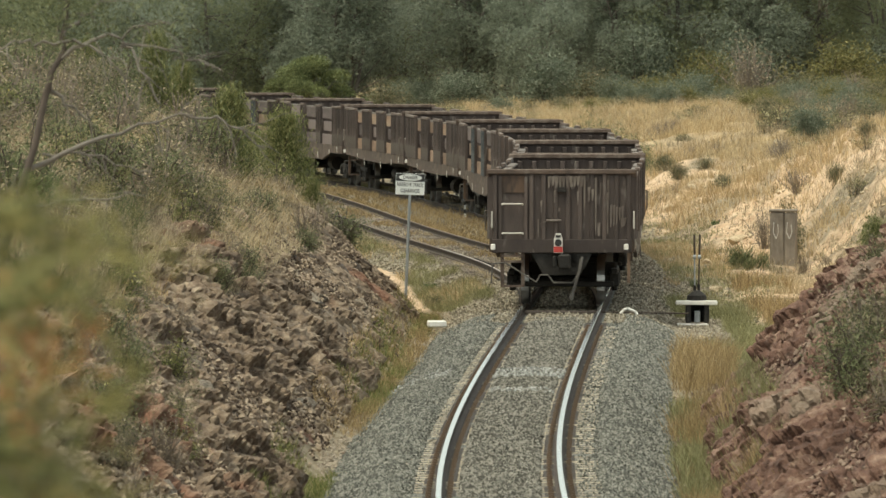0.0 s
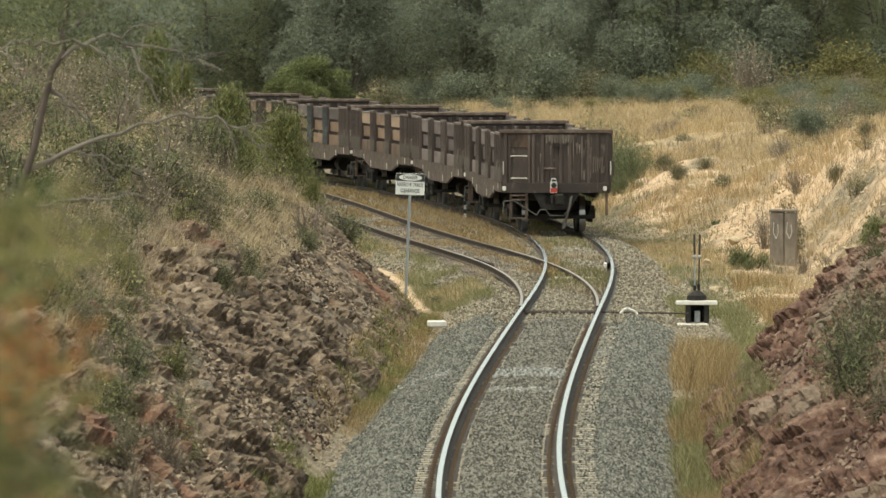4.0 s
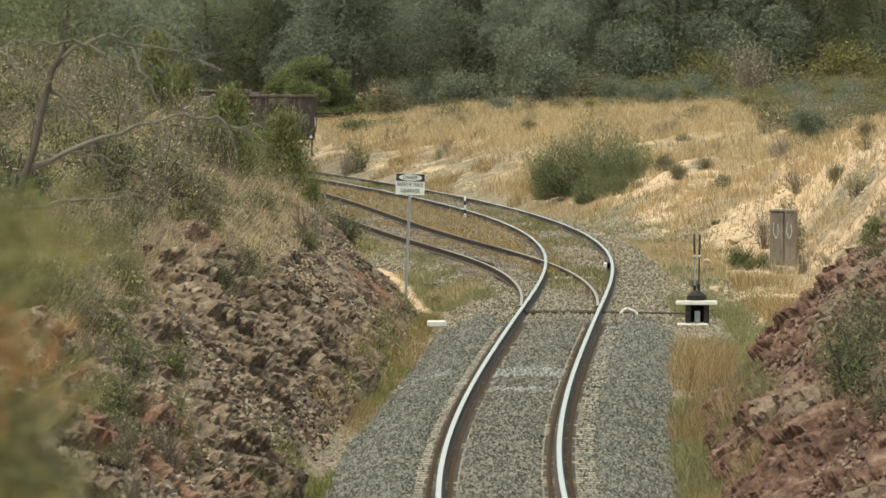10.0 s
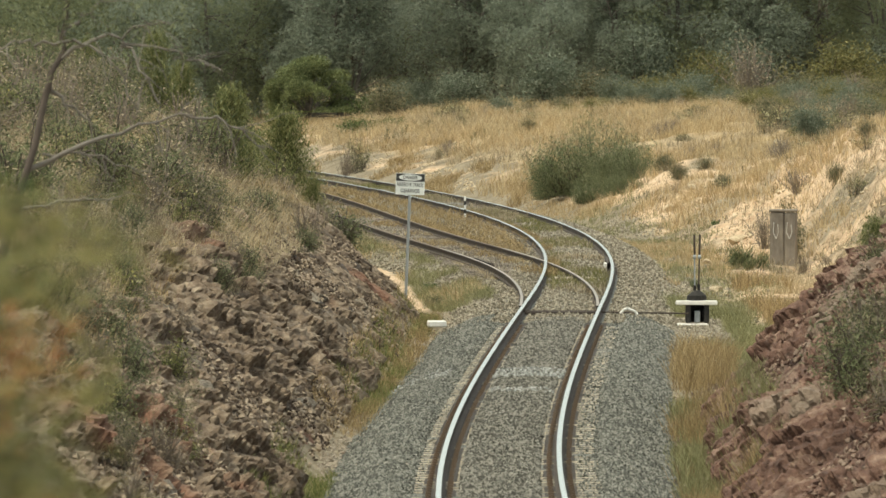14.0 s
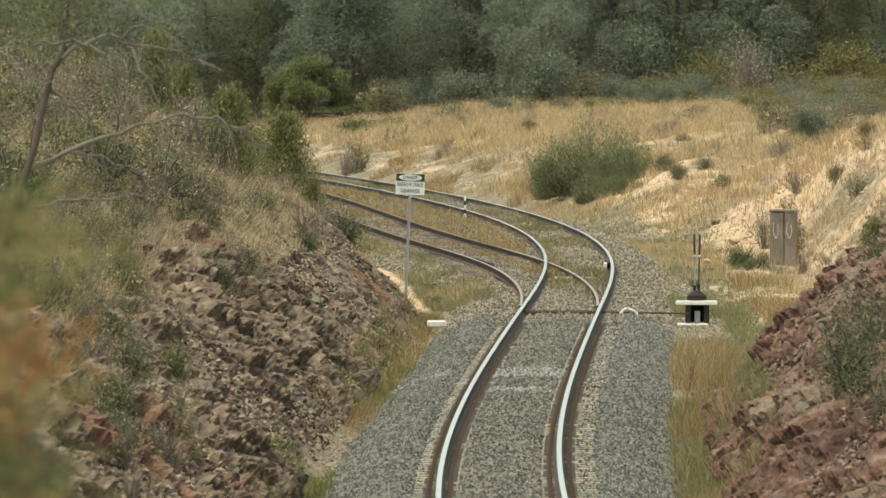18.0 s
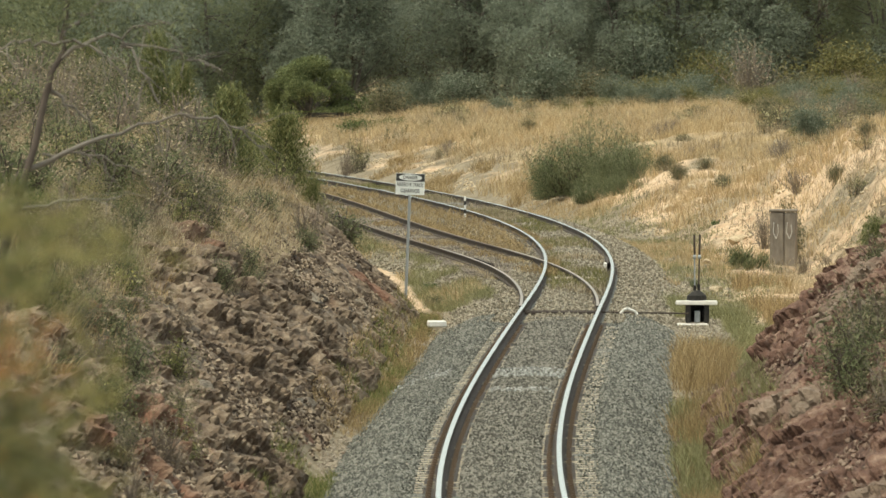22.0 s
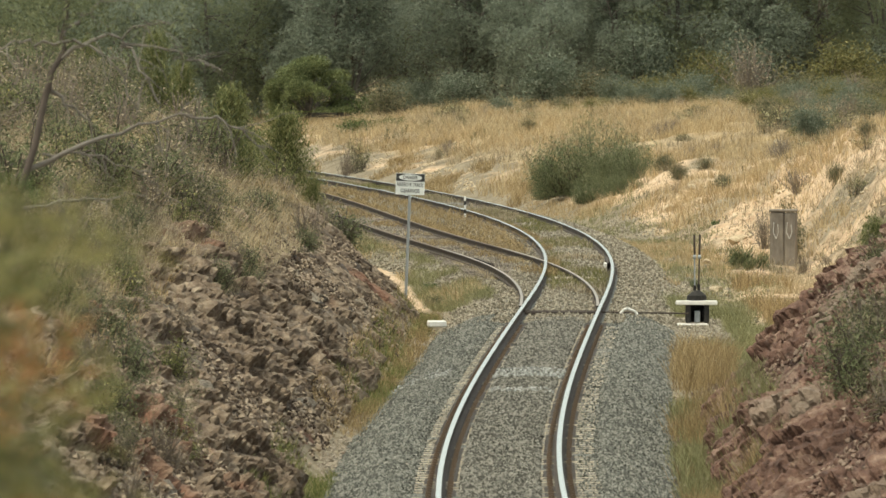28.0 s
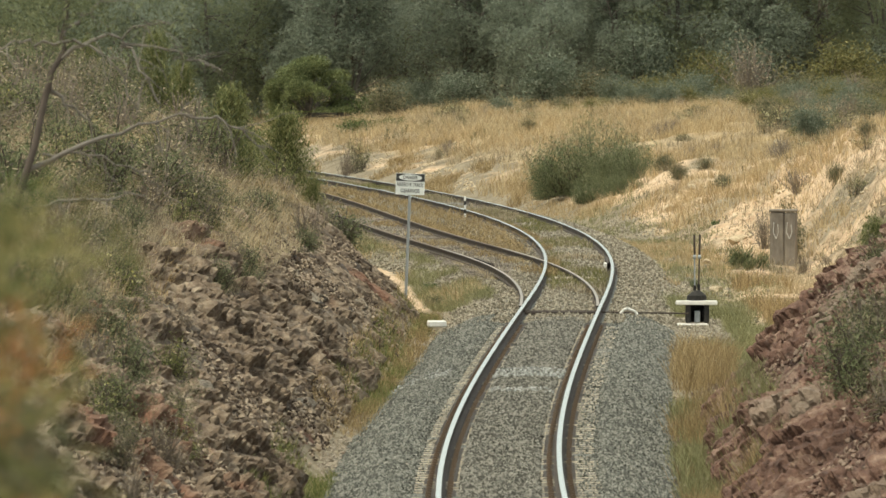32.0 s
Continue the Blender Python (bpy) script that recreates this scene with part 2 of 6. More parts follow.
def leafy(name, a, b, c, tr=0.3, vary=0.8):
    return material(name, [a, b, c], 1.5, 0.65, bump=0.0, island=vary, translucent=tr, spec=0.25)


# both gum leaf colours are lightened to stand in for distance haze
M["gum"] = leafy("hazed_grey_green_gum_leaf", (0.17, 0.193, 0.147), (0.25, 0.278, 0.213), (0.345, 0.373, 0.295), 0.6, 0.35)
M["gum_olive"] = leafy("hazed_olive_gum_leaf", (0.17, 0.19, 0.115), (0.25, 0.27, 0.165), (0.335, 0.355, 0.225), 0.6, 0.35)
M["green"] = leafy("fresh_green_leaf", (0.0437, 0.064, 0.0219), (0.085, 0.116, 0.0413), (0.152, 0.199, 0.0729))
M["dome"] = leafy("mid_green_leaf", (0.10, 0.118, 0.052), (0.18, 0.203, 0.09), (0.27, 0.30, 0.14), 0.4, 0.5)
M["blue_scrub"] = leafy("blue_grey_scrub_leaf", (0.11, 0.13, 0.09), (0.18, 0.205, 0.148), (0.265, 0.29, 0.22), 0.35, 0.5)
M["conifer"] = leafy("dark_conifer_needle", (0.0953, 0.109, 0.0407), (0.182, 0.197, 0.0757), (0.286, 0.283, 0.124))
M["scrub"] = leafy("dull_scrub_leaf", (0.10, 0.10, 0.056), (0.175, 0.165, 0.096), (0.275, 0.248, 0.155))
M["broom"] = leafy("grey_broom_leaf", (0.09, 0.104, 0.052), (0.155, 0.17, 0.085), (0.23, 0.243, 0.13))
M["yellow_scrub"] = leafy("yellowish_scrub_leaf", (0.115, 0.11, 0.042), (0.195, 0.18, 0.072), (0.285, 0.26, 0.115), 0.35, 0.55)
M["dry"] = leafy("dry_golden_grass", (0.32, 0.225, 0.115), (0.48, 0.355, 0.195), (0.61, 0.48, 0.295), 0.25, 0.55)
M["dry_brown"] = leafy("dry_brown_weed", (0.20, 0.156, 0.102), (0.34, 0.27, 0.182), (0.50, 0.415, 0.292), 0.25)
M["green_grass"] = leafy("green_verge_grass", (0.09, 0.11, 0.032), (0.16, 0.175, 0.058), (0.26, 0.25, 0.10), 0.3)
M["sage_grass"] = leafy("soft_green_weed", (0.135, 0.138, 0.06), (0.225, 0.22, 0.105), (0.335, 0.315, 0.175), 0.3, 0.6)
M["orange_grass"] = leafy("orange_brown_grass", (0.2, 0.139, 0.0679), (0.326, 0.232, 0.115), (0.452, 0.335, 0.18), 0.3)
M["straw"] = leafy("pale_straw", (0.30, 0.235, 0.145), (0.45, 0.365, 0.235), (0.58, 0.49, 0.335), 0.25, 0.6)
M["seed"] = leafy("pale_seed_head", (0.30, 0.25, 0.15), (0.44, 0.38, 0.25), (0.56, 0.50, 0.34), 0.2)
M["yellow"] = leafy("pale_yellow_flower", (0.50, 0.44, 0.14), (0.66, 0.60, 0.25), (0.75, 0.70, 0.40), 0.2)
M["cream"] = leafy("pale_cream_flower", (0.42, 0.38, 0.18), (0.56, 0.51, 0.29), (0.66, 0.62, 0.40), 0.2)
M["near_leaf"] = leafy("bright_olive_leaf", (0.13, 0.122, 0.045), (0.22, 0.20, 0.075), (0.34, 0.30, 0.125), 0.45)
M["near_orange"] = leafy("orange_new_leaf", (0.34, 0.13, 0.05), (0.46, 0.20, 0.08), (0.55, 0.30, 0.13), 0.4)


def rock_material(name, dark, mid, light, warm, cover=0.58):
    """Bedded rock: each broken block has its own shade (attribute cell), with grain, lichen and rusty staining."""
    m = material(name, [dark, mid, light], 6.0, 0.93, bump=1.6, bump_scale=7, big=0.3, stretch=(1, 0.25, 1), spots=(warm, 0.5, cover), spec=0.2)
    t = m.node_tree
    b = t.nodes["Principled BSDF"]
    src = b.inputs["Base Color"].links[0].from_socket
    at, mr, mx = t.nodes.new("ShaderNodeAttribute"), t.nodes.new("ShaderNodeMapRange"), t.nodes.new("ShaderNodeMixRGB")
    at.attribute_name = "cell"
    mr.inputs["To Min"].default_value, mr.inputs["To Max"].default_value = 0.65, 1.35
    t.links.new(at.outputs["Fac"], mr.inputs["Value"])
    mx.blend_type = "MULTIPLY"
    mx.inputs[0].default_value = 1.0
    t.links.new(src, mx.inputs[1])
    t.links.new(mr.outputs[0], mx.inputs[2])
    t.links.new(mx.outputs[0], b.inputs["Base Color"])
    return m


M["rock_left"] = rock_material("brown_grey_rock", (0.05, 0.036, 0.027), (0.16, 0.118, 0.085), (0.36, 0.29, 0.212), (0.165, 0.09, 0.061))
M["rock_right"] = rock_material("red_brown_rock", (0.0477, 0.0287, 0.0227), (0.125, 0.0715, 0.0539), (0.30, 0.214, 0.162), (0.19, 0.145, 0.112), 0.56)


def ground_material():
    m = bpy.data.materials.new("dry_ground")
    m.use_nodes = True
    t, b = m.node_tree, m.node_tree.nodes["Principled BSDF"]
    N, K = t.nodes.new, t.links.new
    at = N("ShaderNodeAttribute")
    at.attribute_name = "zone"
    sep = N("ShaderNodeSeparateColor")
    K(at.outputs["Color"], sep.inputs[0])
    co = N("ShaderNodeTexCoord")

    def ramp(scale, cols, detail=8):
        n, r = N("ShaderNodeTexNoise"), N("ShaderNodeValToRGB")
        n.inputs["Scale"].default_value, n.inputs["Detail"].default_value = scale, detail
        n.inputs["Roughness"].default_value = 0.68
        K(co.outputs["Object"], n.inputs[0])
        e = r.color_ramp.elements
        e[0].position, e[1].position = 0.32, 0.68
        e[0].color, e[1].color = (*cols[0], 1), (*cols[-1], 1)
        for k in range(1, len(cols) - 1):
            e.new(0.32 + 0.36 * k / (len(cols) - 1)).color = (*cols[k], 1)
        K(n.outputs[0], r.inputs[0])
        return r.outputs[0]

    soil = ramp(1.3, [(0.13, 0.105, 0.07), (0.22, 0.18, 0.125), (0.31, 0.265, 0.19)])
    sand = ramp(2.2, [(0.36, 0.24, 0.15), (0.53, 0.385, 0.255), (0.64, 0.50, 0.37)])
    grass = ramp(0.8, [(0.27, 0.195, 0.11), (0.40, 0.30, 0.18), (0.49, 0.39, 0.25)])
    fine = N("ShaderNodeTexNoise")
    fine.inputs["Scale"].default_value, fine.inputs["Detail"].default_value = 0.7, 7
    K(co.outputs["Object"], fine.inputs[0])

    def blend(a, c, mask):
        ad, rp, mx = N("ShaderNodeMath"), N("ShaderNodeMapRange"), N("ShaderNodeMixRGB")
        ad.operation = "ADD"
        K(mask, ad.inputs[0])
        K(fine.outputs[0], ad.inputs[1])
        rp.inputs["From Min"].default_value, rp.inputs["From Max"].default_value = 0.85, 1.15
        K(ad.outputs[0], rp.inputs["Value"])
        K(rp.outputs[0], mx.inputs[0])
        K(a, mx.inputs[1])
        K(c, mx.inputs[2])
        return mx.outputs[0]

    c1 = blend(soil, grass, sep.outputs[1])
    c2 = blend(c1, sand, sep.outputs[0])
    K(c2, b.inputs["Base Color"])
    b.inputs["Roughness"].default_value = 0.95
    b.inputs["Specular IOR Level"].default_value = 0.2
    bp, nb = N("ShaderNodeBump"), N("ShaderNodeTexNoise")
    nb.inputs["Scale"].default_value, nb.inputs["Detail"].default_value = 2.5, 10
    K(co.outputs["Object"], nb.inputs[0])
    K(nb.outputs[0], bp.inputs["Height"])
    bp.inputs["Distance"].default_value = 0.2
    K(bp.outputs[0], b.inputs["Normal"])
    return m


M["ground"] = ground_material()

# ---- the two tracks: centre lines by curvature along their length ----
def centre_line(x0, y0, heading, knots, curvatures, s0, s1):
    s = np.arange(s0, s1 + 0.5, 1.0)
    k = np.interp(s, knots, curvatures)
    th = heading + np.concatenate([[0], np.cumsum((k[1:] + k[:-1]) / 2)])
    mid = (th[1:] + th[:-1]) / 2
    x = x0 + np.concatenate([[0], np.cumsum(np.sin(mid))])
    y = y0 + np.concatenate([[0], np.cumsum(np.cos(mid))])
    return np.c_[s, x, y, th]


ahead = centre_line(0.7755, 100.0, -0.015295, [100, 130, 160, 180, 200, 220, 245, 275, 310, 360, 420, 1100],
                    [0.00159, 0.000658, 0.000091, 0.0001, -0.000781, -0.001584, -0.00173, -0.001243, -0.00083, -0.000462, -0.0012, -0.0012], 100, 1150)
behind = centre_line(-0.7755, 0.0, 0.015295, [0, 60, 100, 180], [-0.00159, -0.0016, -0.001, 0.0], 0, 180)
behind = np.c_[100 - behind[:, 0], -behind[:, 1], 100 - behind[:, 2], -behind[:, 3]][::-1]
MAIN = np.concatenate([behind[:-1], ahead])
s_t = 166.5
SID = centre_line(np.interp(s_t, MAIN[:, 0], MAIN[:, 1]), np.interp(s_t, MAIN[:, 0], MAIN[:, 2]), np.interp(s_t, MAIN[:, 0], MAIN[:, 3]),
                  [0, 20, 45, 70, 100, 140, 190, 400], [0.000305, -0.002516, -0.003076, 0.001199, -0.000165, -0.0022, -0.001, -0.001], 0, 420)
GAUGE = 0.7525


def on_line(line, s, off=0.0):
    x, y, th = (np.interp(s, line[:, 0], line[:, k]) for k in (1, 2, 3))
    return x + off * np.cos(th), y - off * np.sin(th), th


def main_x(y):
    return np.interp(y, MAIN[:, 2], MAIN[:, 1])


def side_x(y):
    return np.interp(y, SID[:, 2], SID[:, 1])


# ---- terrain ----
def toe_left(y):
    near = main_x(y) - 2.65 - 0.4 * smooth(162, 186, y)
    far = np.where(y < 300, side_x(np.maximum(y, 200)) - 3.5, main_x(y) - 7.5)
    w = smooth(187, 207, y)
    far = np.minimum(far, -2.2)
    return near * (1 - w) + far * w


def toe_right(y):
    return main_x(y) + 2.85 + 0.6 * smooth(132, 156, y)


LEFT_U, LEFT_Z = [-50, 0, 0.4, 1.0, 2.0, 3.0, 5.0, 8.0, 14.0, 40.0, 200], [-0.55, -0.5, 0.0, 0.6, 1.4, 2.1, 3.2, 4.2, 5.0, 6.0, 8.0]
RIGHT_U, RIGHT_Z = [-50, 0, 0.5, 1.3, 1.6, 2.3, 3.2, 6.0, 12.0, 40.0, 200], [-0.55, -0.5, 0.2, 0.95, 1.3, 1.95, 2.5, 3.4, 4.2, 5.0, 7.0]
OUT_R, OUT_Z = [-50, 2.4, 4.0, 6.0, 8.0, 11.0, 16.0, 40.0, 200], [-0.5, -0.45, 0.15, 0.7, 1.15, 1.6, 1.95, 2.6, 4.0]


def height(x, y):
    x, y = np.asarray(x, float), np.asarray(y, float)
    xc = main_x(y)
    base = np.full_like(x, -0.5)
    left = np.interp(toe_left(y) - x, LEFT_U, LEFT_Z)
    left = left + 1.3 * np.exp(-((x + 0.5) / 4.0) ** 2 - (y / 7.0) ** 2)
    w_end = 1 - smooth(420, 520, y)
    left = -0.5 + (left + 0.5) * w_end
    right = np.interp(x - toe_right(y), RIGHT_U, RIGHT_Z)
    wr = 1 - smooth(145, 159, y + (x - xc - 3) * 0.6)
    out = np.interp(x - xc - 3.2 * (1 - smooth(222, 262, y)), OUT_R, OUT_Z)
    out = out - 0.42 * smooth(325, 375, y) * smooth(5.0, 10.0, x - xc)
    out = out + 1.7 * smooth(5.8, 8.8, x - xc) * (1 - smooth(240, 275, y)) * smooth(175, 205, y)
    out = out + 0.55 * np.exp(-((x - 7.4) / 1.6) ** 2 - ((y - 272) / 9) ** 2)
    rightside = right * wr + out * (1 - wr)
    z = np.where(x < xc, left, rightside)
    deep = smooth(430, 560, y)
    z = z * (1 - deep) + 2.3 * deep
    n = fbm(np.c_[np.ravel(x) * 0.7, np.ravel(y) * 0.35, np.zeros(x.size)], 4, 3).reshape(x.shape) - 0.5
    off = np.minimum(np.abs(x - xc), np.where((y > 190) & (y < 560), np.abs(x - side_x(y)), 99))
    fine = fbm(np.c_[np.ravel(x) * 1.0, np.ravel(y) * 0.6, np.zeros(x.size)], 3, 8).reshape(x.shape) - 0.5
    z = z + n * 0.5 * smooth(2.4, 4.5, off) + fine * 0.36 * smooth(3.6, 5.0, x - xc) * smooth(195, 215, y)
    lev = (z + 0.5 * fine) / 0.34
    ledge = (smooth(0.62, 1.0, lev - np.floor(lev)) - (lev - np.floor(lev))) * 0.34
    return z + 0.75 * ledge * smooth(4.6, 6.0, x - xc) * smooth(205, 220, y) * (1 - smooth(300, 312, y))


def height1(x, y):
    return float(height(np.array([x]), np.array([y]))[0])


def lines(*parts):
    return np.unique(np.concatenate([np.arange(a, b, s) for a, b, s in parts]))


gx = lines((-1500, -200, 130), (-200, -40, 16), (-40, -14, 2), (-14, 4, 0.3), (4, 15, 0.15), (15, 16, 0.3), (16, 50, 2), (50, 200, 15), (200, 1501, 130))
gy = lines((-900, -100, 100), (-100, 0, 10), (0, 80, 2.5), (80, 205, 1.0), (205, 310, 0.5), (310, 400, 1.0), (400, 600, 6), (600, 1000, 50), (1000, 3001, 250))
GX, GY = np.meshgrid(gx, gy)
GZ = height(GX, GY)
nx, ny = len(gx), len(gy)
idx = np.arange(nx * ny).reshape(ny, nx)
gf = np.stack([idx[:-1, :-1], idx[:-1, 1:], idx[1:, 1:], idx[1:, :-1]], -1).reshape(-1, 4)
gme = mesh_of("ground", np.c_[GX.ravel(), GY.ravel(), GZ.ravel()], gf, M["ground"], True)
zone = np.zeros((nx * ny, 4))
x_, y_ = GX.ravel(), GY.ravel()
r_ = x_ - main_x(y_)
blot = fbm(np.c_[x_ * 0.5, y_ * 0.3, np.zeros(len(x_))], 3, 11)
sandy = smooth(2.8, 4.0, r_) * (1 - smooth(7.5, 10.0, r_ - 4.0 * (1 - smooth(215, 255, y_)))) * smooth(160, 168, y_) * (0.5 + 0.6 * smooth(0.36, 0.64, blot))
sandy = np.maximum(sandy, 1.1 * smooth(188, 194, y_) * (1 - smooth(222, 232, y_)) * (1 - smooth(0.25, 0.65, np.abs(x_ + 0.75 + (y_ - 196) * 0.033))))
bare = fbm(np.c_[x_ * 0.8, y_ * 0.14, np.zeros(len(x_))], 3, 15)
sandy = np.maximum(sandy, 0.8 * smooth(0.54, 0.64, bare) * smooth(3.6, 5.0, -r_) * smooth(90, 110, y_) * (1 - smooth(220, 240, y_)))
zone[:, 0] = np.clip(sandy, 0, 1) * (0.84 - 0.34 * smooth(285, 300, y_))
zone[:, 1] = np.clip(smooth(230, 300, y_) * smooth(2, 7, r_) + 0.45 * (r_ < 0), 0, 1) * 0.6
zone[:, 3] = 1
ca = gme.color_attributes.new("zone", "FLOAT_COLOR", "POINT")
ca.data.foreach_set("color", zone.ravel())
ground = tagged(new("ground", gme), "dry sandy ground rising to scrub-covered banks", "ground", kind="structure")


# ---- ballast, sleepers, rails ----
def sweep(line, s0, s1, profile, dz=0.0, step=1.0, jitter=0.0):
    s = np.arange(s0, s1 + 0.01, step)
    prof = np.array(profile)
    V = []
    for o, z in prof:
        x, y, _ = on_line(line, s, o)
        V.append(np.c_[x, y, np.full(len(s), z + dz) + (rng.normal(0, jitter, len(s)) if jitter else 0)])
    V = np.stack(V, 1).reshape(-1, 3)
    k = len(prof)
    i = np.arange(len(s) * k).reshape(len(s), k)
    return V, np.stack([i[:-1, :-1], i[:-1, 1:], i[1:, 1:], i[1:, :-1]], -1).reshape(-1, 4)


BED = [(-2.75, -0.72), (-2.3, -0.52), (-1.65, -0.22), (-1.3, -0.166), (-0.5, -0.166), (-0.42, -0.15), (0, -0.14), (0.42, -0.15), (0.5, -0.166), (1.3, -0.166), (1.65, -0.22), (2.3, -0.52), (2.75, -0.72)]
v, f = sweep(MAIN, 70, 700, BED, step=0.5, jitter=0.006)
bed_main = tagged(new("ballast_bed", mesh_of("ballast_bed", v, f, M["ballast"], True)), "grey crushed-stone ballast shoulder under the main track", "ballast", kind="structure")
v, f = sweep(SID, 2, 400, [(o, z - 0.05) for o, z in BED], step=0.5, jitter=0.012)
bed_side = tagged(new("siding_bed", mesh_of("siding_bed", v, f, M["old_bed"], True)), "weedy old ballast under the siding", "ballast", kind="structure")


def bed_height(off):
    return np.interp(off, [b[0] for b in BED], [b[1] for b in BED])


def stones(centres, size, r):
    """Small angular stones: squashed, turned octahedra."""
    n = len(centres)
    o = np.array([(1, 0, 0), (-1, 0, 0), (0, 1, 0), (0, -1, 0), (0, 0, 1), (0, 0, -1)], float)
    v = o[None] * (size * r.uniform(0.5, 1.35, (n, 1, 3))) + r.normal(0, 0.18, (n, 6, 3)) * size
    a = r.uniform(0, 6.28, n)
    tilt = r.uniform(-0.7, 0.7, n)
    c, s = np.cos(a)[:, None], np.sin(a)[:, None]
    ct, st = np.cos(tilt)[:, None], np.sin(tilt)[:, None]
    y2, z2 = v[..., 1] * ct - v[..., 2] * st, v[..., 1] * st + v[..., 2] * ct
    x3, y3 = v[..., 0] * c - y2 * s, v[..., 0] * s + y2 * c
    V = np.stack([x3, y3, z2], -1) + np.asarray(centres)[:, None]
    t = np.array([(0, 2, 4), (2, 1, 4), (1, 3, 4), (3, 0, 4), (2, 0, 5), (1, 2, 5), (3, 1, 5), (0, 3, 5)])
    Fc = (t[None] + (np.arange(n) * 6)[:, None, None]).reshape(-1, 3)
    return V.reshape(-1, 3), Fc


def scatter_bed(line, s0, s1, n, olo, ohi, size, dz, r):
    s, o = r.uniform(s0, s1, n), r.uniform(olo, ohi, n)
    keep = np.abs(np.abs(o) - GAUGE) > 0.13
    s, o = s[keep], o[keep]
    x, y, _ = on_line(line, s, o)
    return stones(np.c_[x, y, bed_height(o) + dz + r.uniform(-0.01, 0.03, len(o))], size, r)


def surface(x, y):
    """The ground or the ballast on it, whichever is higher."""
    z = height(x, y)
    near_main = np.abs(x - main_x(y)) < 2.7
    z = np.where(near_main, np.maximum(z, bed_height(x - main_x(y))), z)
    near_side = (np.abs(x - side_x(y)) < 2.7) & (y > 192)
    return np.where(near_side, np.maximum(z, bed_height(x - side_x(y)) - 0.05), z)


def gap_stones(s0, s1, n, olo, ohi, r, z=-0.174):
    """Stones packed in the cribs between the concrete sleepers."""
    s = 104 + 0.6 * r.integers((s0 - 104) / 0.6, (s1 - 104) / 0.6, n) + 0.3 + r.uniform(-0.15, 0.15, n)
    o = r.uniform(olo, ohi, n)
    x, y, _ = on_line(MAIN, s, o)
    return stones(np.c_[x, y, np.full(n, z) + r.uniform(-0.005, 0.008, n)], 0.021, r)


r1 = np.random.default_rng(21)
pa = [(*scatter_bed(MAIN, 106, 180, 74000, -2.55, -1.27, 0.032, 0, r1), 0), (*scatter_bed(MAIN, 106, 180, 74000, 1.29, 2.6, 0.032, 0, r1), 0),
      (*gap_stones(106, 176, 5600, 0.97, 1.32, r1), 0), (*gap_stones(106, 176, 6000, -1.32, -0.97, r1), 0),
      (*gap_stones(106, 176, 6000, -1.34, -1.08, r1, -0.152), 0), (*gap_stones(106, 176, 1300, 1.22, 1.34, r1, -0.152), 0), (*gap_stones(106, 176, 800, 0.97, 1.3, r1, -0.153), 0)]
v, f, i_ = join_arrays(pa)
tagged(new("ballast_stones", mesh_of("ballast_stones", v, f, M["stone"])), "loose grey crushed ballast stones beside the rails", "ballast", kind="stuff")
pa = [(*scatter_bed(MAIN, 106, 178, 52000, -0.5, 0.5, 0.027, 0, r1), 0)]
v, f, i_ = join_arrays(pa)
pale_ = [(*scatter_bed(MAIN, 149.5, 153.0, 900, -0.55, 0.55, 0.03, 0.012, r1), 0), (*scatter_bed(MAIN, 143.5, 145, 200, -0.5, 0.5, 0.03, 0.012, r1), 0), (*scatter_bed(MAIN, 150, 153.5, 420, -2.3, -1.3, 0.03, 0.012, r1), 0)]
v2, f2, _ = join_arrays(pale_)
tagged(new("pale_stones", mesh_of("pale_stones", v2, f2, M["pale_ballast"])), "patch of paler fresh ballast across the track", "ballast", kind="stuff")
tagged(new("four_foot_stones", mesh_of("four_foot_stones", v, f, M["mid_stone"])), "brownish ballast stones between the two rails", "ballast", kind="stuff")
pa = [(*scatter_bed(MAIN, 176, 262, 46000, -2.4, 2.6, 0.03, 0.0, r1), 0), (*scatter_bed(SID, 20, 120, 34000, -2.2, 2.2, 0.028, -0.05, r1), 0)]
v, f, i_ = join_arrays(pa)
tagged(new("weathered_ballast_stones", mesh_of("weathered_ballast_stones", v, f, M["old_stone"])), "brownish weathered ballast stones around the turnout", "ballast", kind="stuff")

RAIL = [(-0.07, -0.155), (-0.07, -0.143), (-0.012, -0.125), (-0.01, -0.042), (-0.035, -0.034), (-0.035, -0.006), (-0.028, 0.0), (0.028, 0.0), (0.035, -0.006), (0.035, -0.034), (0.01, -0.042), (0.012, -0.125), (0.07, -0.143), (0.07, -0.155)]


def rail(name, line, s0, s1, off, parent, label, top, dz=0.0, step=1.5, worn=(5, 7)):
    v, f = sweep(line, s0, s1, [(off + o, z) for o, z in RAIL], dz, step)
    k = len(RAIL) - 1
    seg = np.arange(len(f)) % k
    me = mesh_of(name, v, f, [M["rail_rust"], top], False, ((seg >= worn[0]) & (seg <= worn[1])).astype(int))
    return piece(name, me, parent, label)


# dark strip under each rail: rust stain with the rail's shadow coloured in
for side_ in (-1, 1):
    v, f = sweep(MAIN, 100, 176, [(side_ * GAUGE - 0.23, -0.19), (side_ * GAUGE - 0.2, -0.154), (side_ * GAUGE + 0.2, -0.154), (side_ * GAUGE + 0.23, -0.19)], 0, 0.4, 0.008)
    tagged(new("stained_ballast", mesh_of("stained_ballast", v, f, M["pad"])), "rust-stained ballast strip, coloured dark for the rail's shadow", "ballast", kind="structure")

